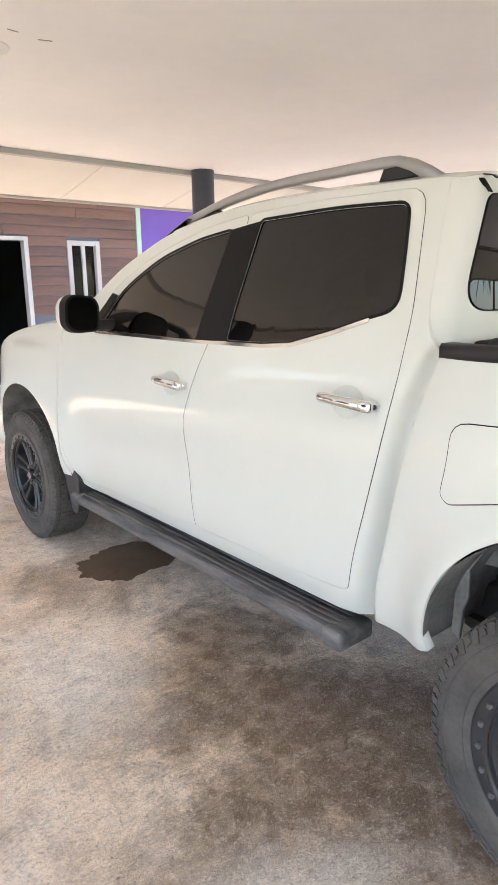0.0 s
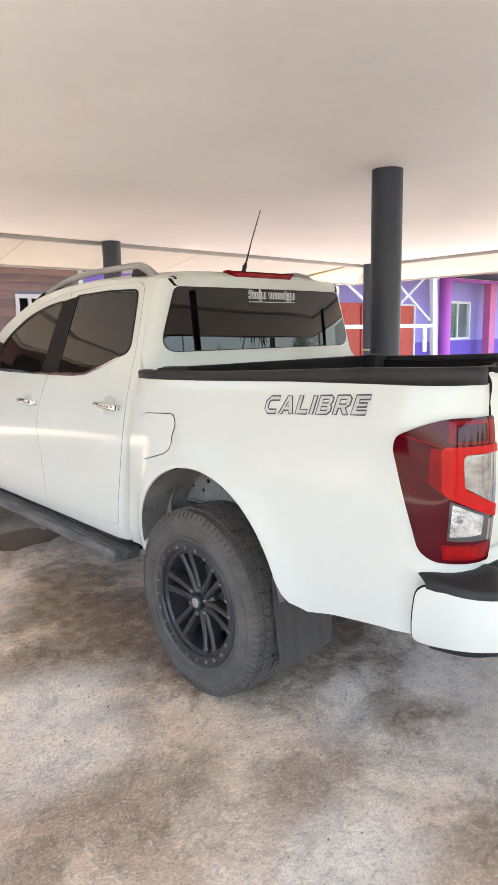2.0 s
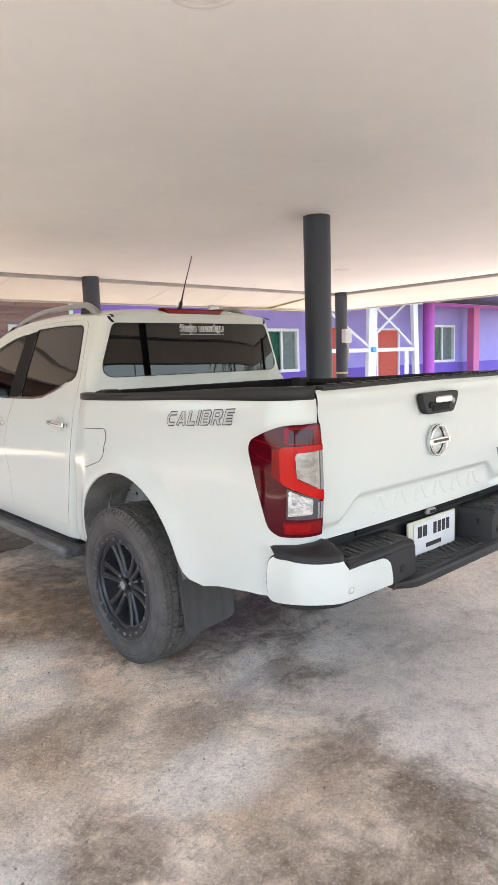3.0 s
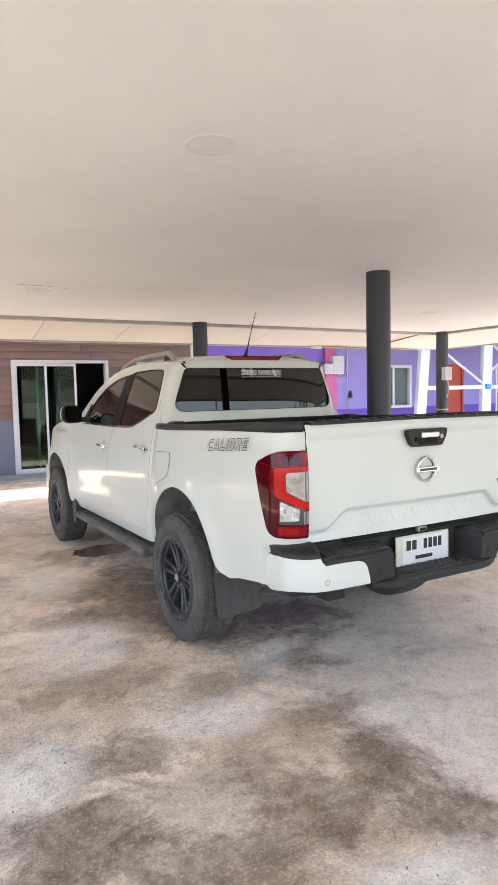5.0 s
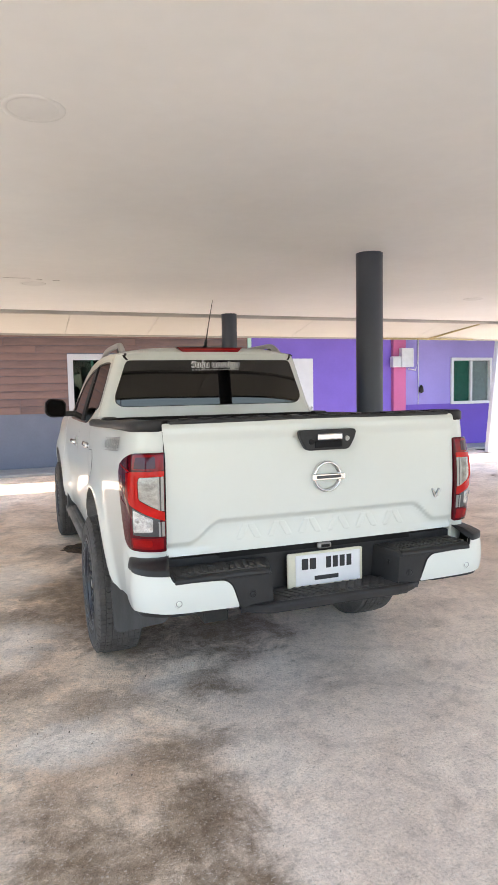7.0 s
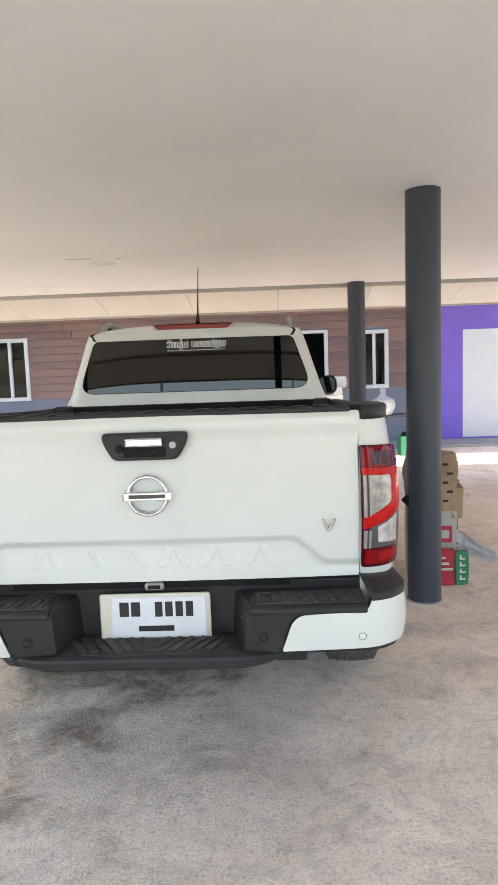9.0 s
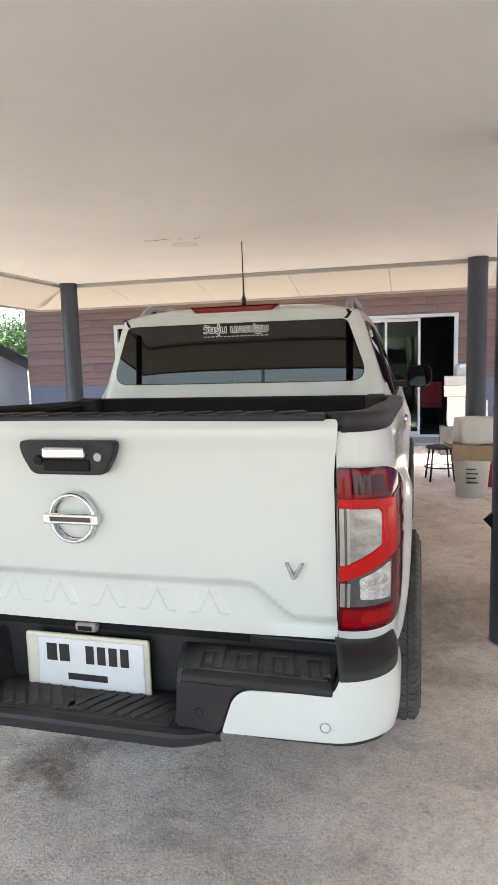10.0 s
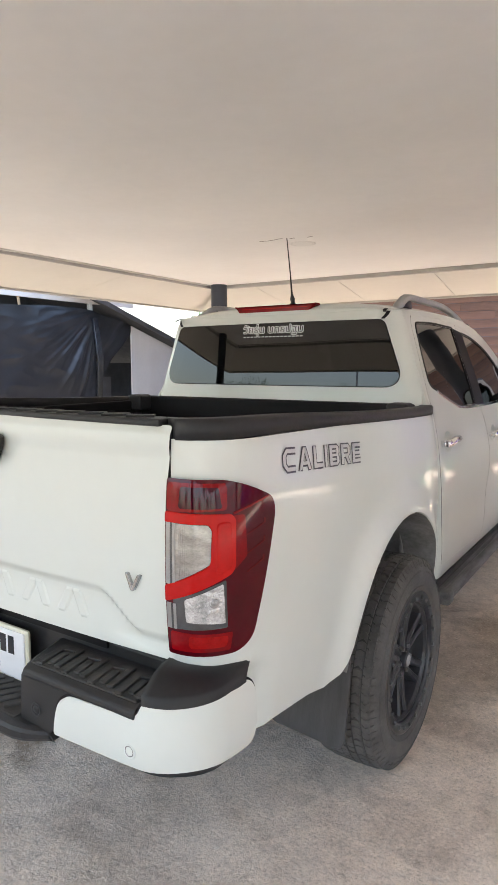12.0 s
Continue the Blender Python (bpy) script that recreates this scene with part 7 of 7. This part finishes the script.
for i in range(ny + 1):
    y = 4.5 + 3.0 * i / ny
    col = []
    for j in range(nz + 1):
        t = j / nz
        z = 0.02 + (2.62 + 0.03 * math.sin(y * 2.1)) * t
        # folds that fan out from the tied upper corner, over slow swells
        dy, dz = 7.55 - y, 2.66 - z
        r_, ang = math.hypot(dy, dz), math.atan2(dz, dy + 0.02)
        near_ = sstep((2.4 - r_) / 1.6)
        fan = sum(amp * (1 - 2.2 * abs(noise.noise(Vector((ang * fr, r_ * 0.5, 5.0 * fr))))) for fr, amp in ((3.2, 0.075), (6.5, 0.040), (13.0, 0.014)))
        swell = 0.06 * noise.noise(Vector((y * 0.9, z * 1.4, 1.0))) + 0.022 * (1 - 2.4 * abs(noise.noise(Vector((y * 1.6 - z * 0.8, z * 3.4, 8.0)))))
        fold = fan * near_ * min(1, r_ / 0.5) + swell
        col.append(tp.verts.new((sx + 0.06 + fold * (0.35 + 0.65 * (1 - t ** 3)), y, z)))
    grid.append(col)
for a, b in zip(grid, grid[1:]):
    for j in range(nz):
        tp.faces.new((a[j], b[j], b[j + 1], a[j + 1]))
tarp = thing("tarpaulin", "creased black plastic tarpaulin hung as a wall", "tarpaulin")
part("sheet", tp, TARP, tarp, smooth=True)
dr = bmesh.new()
grid = []
for i in range(33):
    s_ = i / 32
    col = []
    for j in range(33):
        t = j / 32
        y = 7.5 + 1.22 * s_
        zt = 2.66 - 0.26 * s_
        zb = 0.9 + 1.35 * s_ ** 0.8
        z = zb + (zt - zb) * t
        col.append(dr.verts.new((sx - 0.02 + 0.07 * noise.noise(Vector((y * 3 - z * 2.5, z * 2.5, 2.0))), y - 0.06 * (1 - t) * s_, z)))
    grid.append(col)
for a, b in zip(grid, grid[1:]):
    for j in range(32):
        dr.faces.new((a[j], b[j], b[j + 1], a[j + 1]))
part("loose_corner", dr, TARP, tarp, smooth=True)
for k in range(4):
    part("gathered_fold", tube([(sx + 0.12, 7.42 + 0.03 * k, 2.5), (sx + 0.16, 7.5 + 0.035 * k, 1.7), (sx + 0.12, 7.46 + 0.03 * k, 0.1)], 0.03, 6), TARP, tarp, smooth=True)


# ---- trees and palms in the distance ----
BARK = mat("bark", (0.16, 0.12, 0.09), 0.9, 0, 0.4, 10, 0.5, 30)
LEAF = mat("leaf", (0.055, 0.115, 0.03), 0.6, 0, 0.5, 3)
FROND = mat("palm_frond", (0.05, 0.10, 0.03), 0.6, 0, 0.4, 4)


def tree(x, y, h, r, seed):
    rnd = random.Random(seed)
    e = thing("tree", "leafy green tree in the distance", "tree", (x, y, 0), "far trees")
    tr = tube([(0, 0, 0), (0.1, 0.05, h * 0.3), (-0.05, 0.1, h * 0.6), (0.1, 0, h * 0.85)], 0.16, 8, [1.3, 1, 0.7, 0.3])
    for k in range(5):
        a = rnd.uniform(0, 6.28)
        join(tr, tube([(0, 0, h * (0.4 + 0.07 * k)), (r * 0.4 * math.cos(a), r * 0.4 * math.sin(a), h * (0.55 + 0.07 * k)), (r * 0.75 * math.cos(a), r * 0.75 * math.sin(a), h * (0.62 + 0.08 * k))], 0.06, 6, [1, 0.7, 0.3]))
    part("trunk", tr, BARK, e, smooth=True)
    vs, fs = [], []
    clumps = [(rnd.gauss(0, r * 0.45), rnd.gauss(0, r * 0.45), h * 0.72 + rnd.gauss(0, h * 0.13), r * rnd.uniform(0.25, 0.5)) for _ in range(16)]
    for cx, cy, cz, cr_ in clumps:
        for _ in range(330):
            d = Vector((rnd.gauss(0, 1), rnd.gauss(0, 1), rnd.gauss(0, 0.8))).normalized() * cr_ * rnd.uniform(0.55, 1.05)
            c_ = Vector((cx, cy, cz)) + d
            a = Vector((rnd.gauss(0, 1), rnd.gauss(0, 1), rnd.gauss(0, 1))).normalized() * 0.075
            b = a.cross(Vector((rnd.gauss(0, 1), rnd.gauss(0, 1), rnd.gauss(0, 1)))).normalized() * 0.042
            q = len(vs)
            vs += [c_ - a, c_ + b, c_ + a, c_ - b]
            fs.append((q, q + 1, q + 2, q + 3))
    me = bpy.data.meshes.new("crown")
    me.from_pydata([tuple(v) for v in vs], [], fs)
    me.materials.append(LEAF)
    new("crown", me).parent = e
    return e


def palm(x, y, h, seed):
    rnd = random.Random(seed)
    e = thing("palm_tree", "tall palm tree in the distance", "palm tree", (x, y, 0), "far palms")
    part("trunk", tube([(0, 0, 0), (0.15, 0, h * 0.4), (0.25, 0.1, h * 0.75), (0.2, 0.1, h)], 0.16, 8, [1.3, 1, 0.85, 0.8]), BARK, e, smooth=True)
    for k in range(15):
        a = 2 * math.pi * k / 15 + rnd.uniform(-0.2, 0.2)
        up = rnd.uniform(0.2, 1.3)
        vs, fs = [], []
        pts = [Vector((0.2, 0.1, h)) + Vector((math.cos(a) * t * 2.4, math.sin(a) * t * 2.4, up * t * 1.4 - 2.1 * t * t)) for t in [i / 9 for i in range(10)]]
        sd_ = Vector((-math.sin(a), math.cos(a), 0))
        for i in range(1, 10):
            for s in (-1, 1):
                p = pts[i]
                q = len(vs)
                tip = p + sd_ * s * (0.5 - 0.03 * i) + Vector((0, 0, -0.28)) + (pts[i] - pts[i - 1]) * 0.9
                vs += [pts[i - 1], p, tip]
                fs.append((q, q + 1, q + 2))
        me = bpy.data.meshes.new("frond")
        me.from_pydata([tuple(v) for v in vs], [], fs)
        me.materials.append(FROND)
        new("frond", me).parent = e
    return e


for i, (x, y, h, r) in enumerate(((-14, 24, 3.9, 1.7), (-18, 29, 4.6, 2.0), (-9.5, 21, 2.4, 1.3), (-20, -30, 6, 3), (-8, -34, 5, 3), (3, -36, 5.5, 3), (13, -35, 5, 3), (24, -33, 6, 3), (33, -24, 6, 3))):
    tree(x, y, h, r, i)
palm(20, -17.5, 6.0, 1)
palm(27, -16, 6.5, 2)


def power_pole(x, y):
    e = thing("utility_pole", "concrete utility pole with a crossarm", "utility pole", (x, y, 0), "utility poles")
    part("shaft", box(-0.11, 0.11, -0.11, 0.11, 0, 9, 0.02), GREYBOX, e)
    part("crossarm", box(-0.9, 0.9, -0.05, 0.05, 8.2, 8.32), GREYBOX, e)
    return e


power_pole(-2.5, -22)
power_pole(10.5, -22)
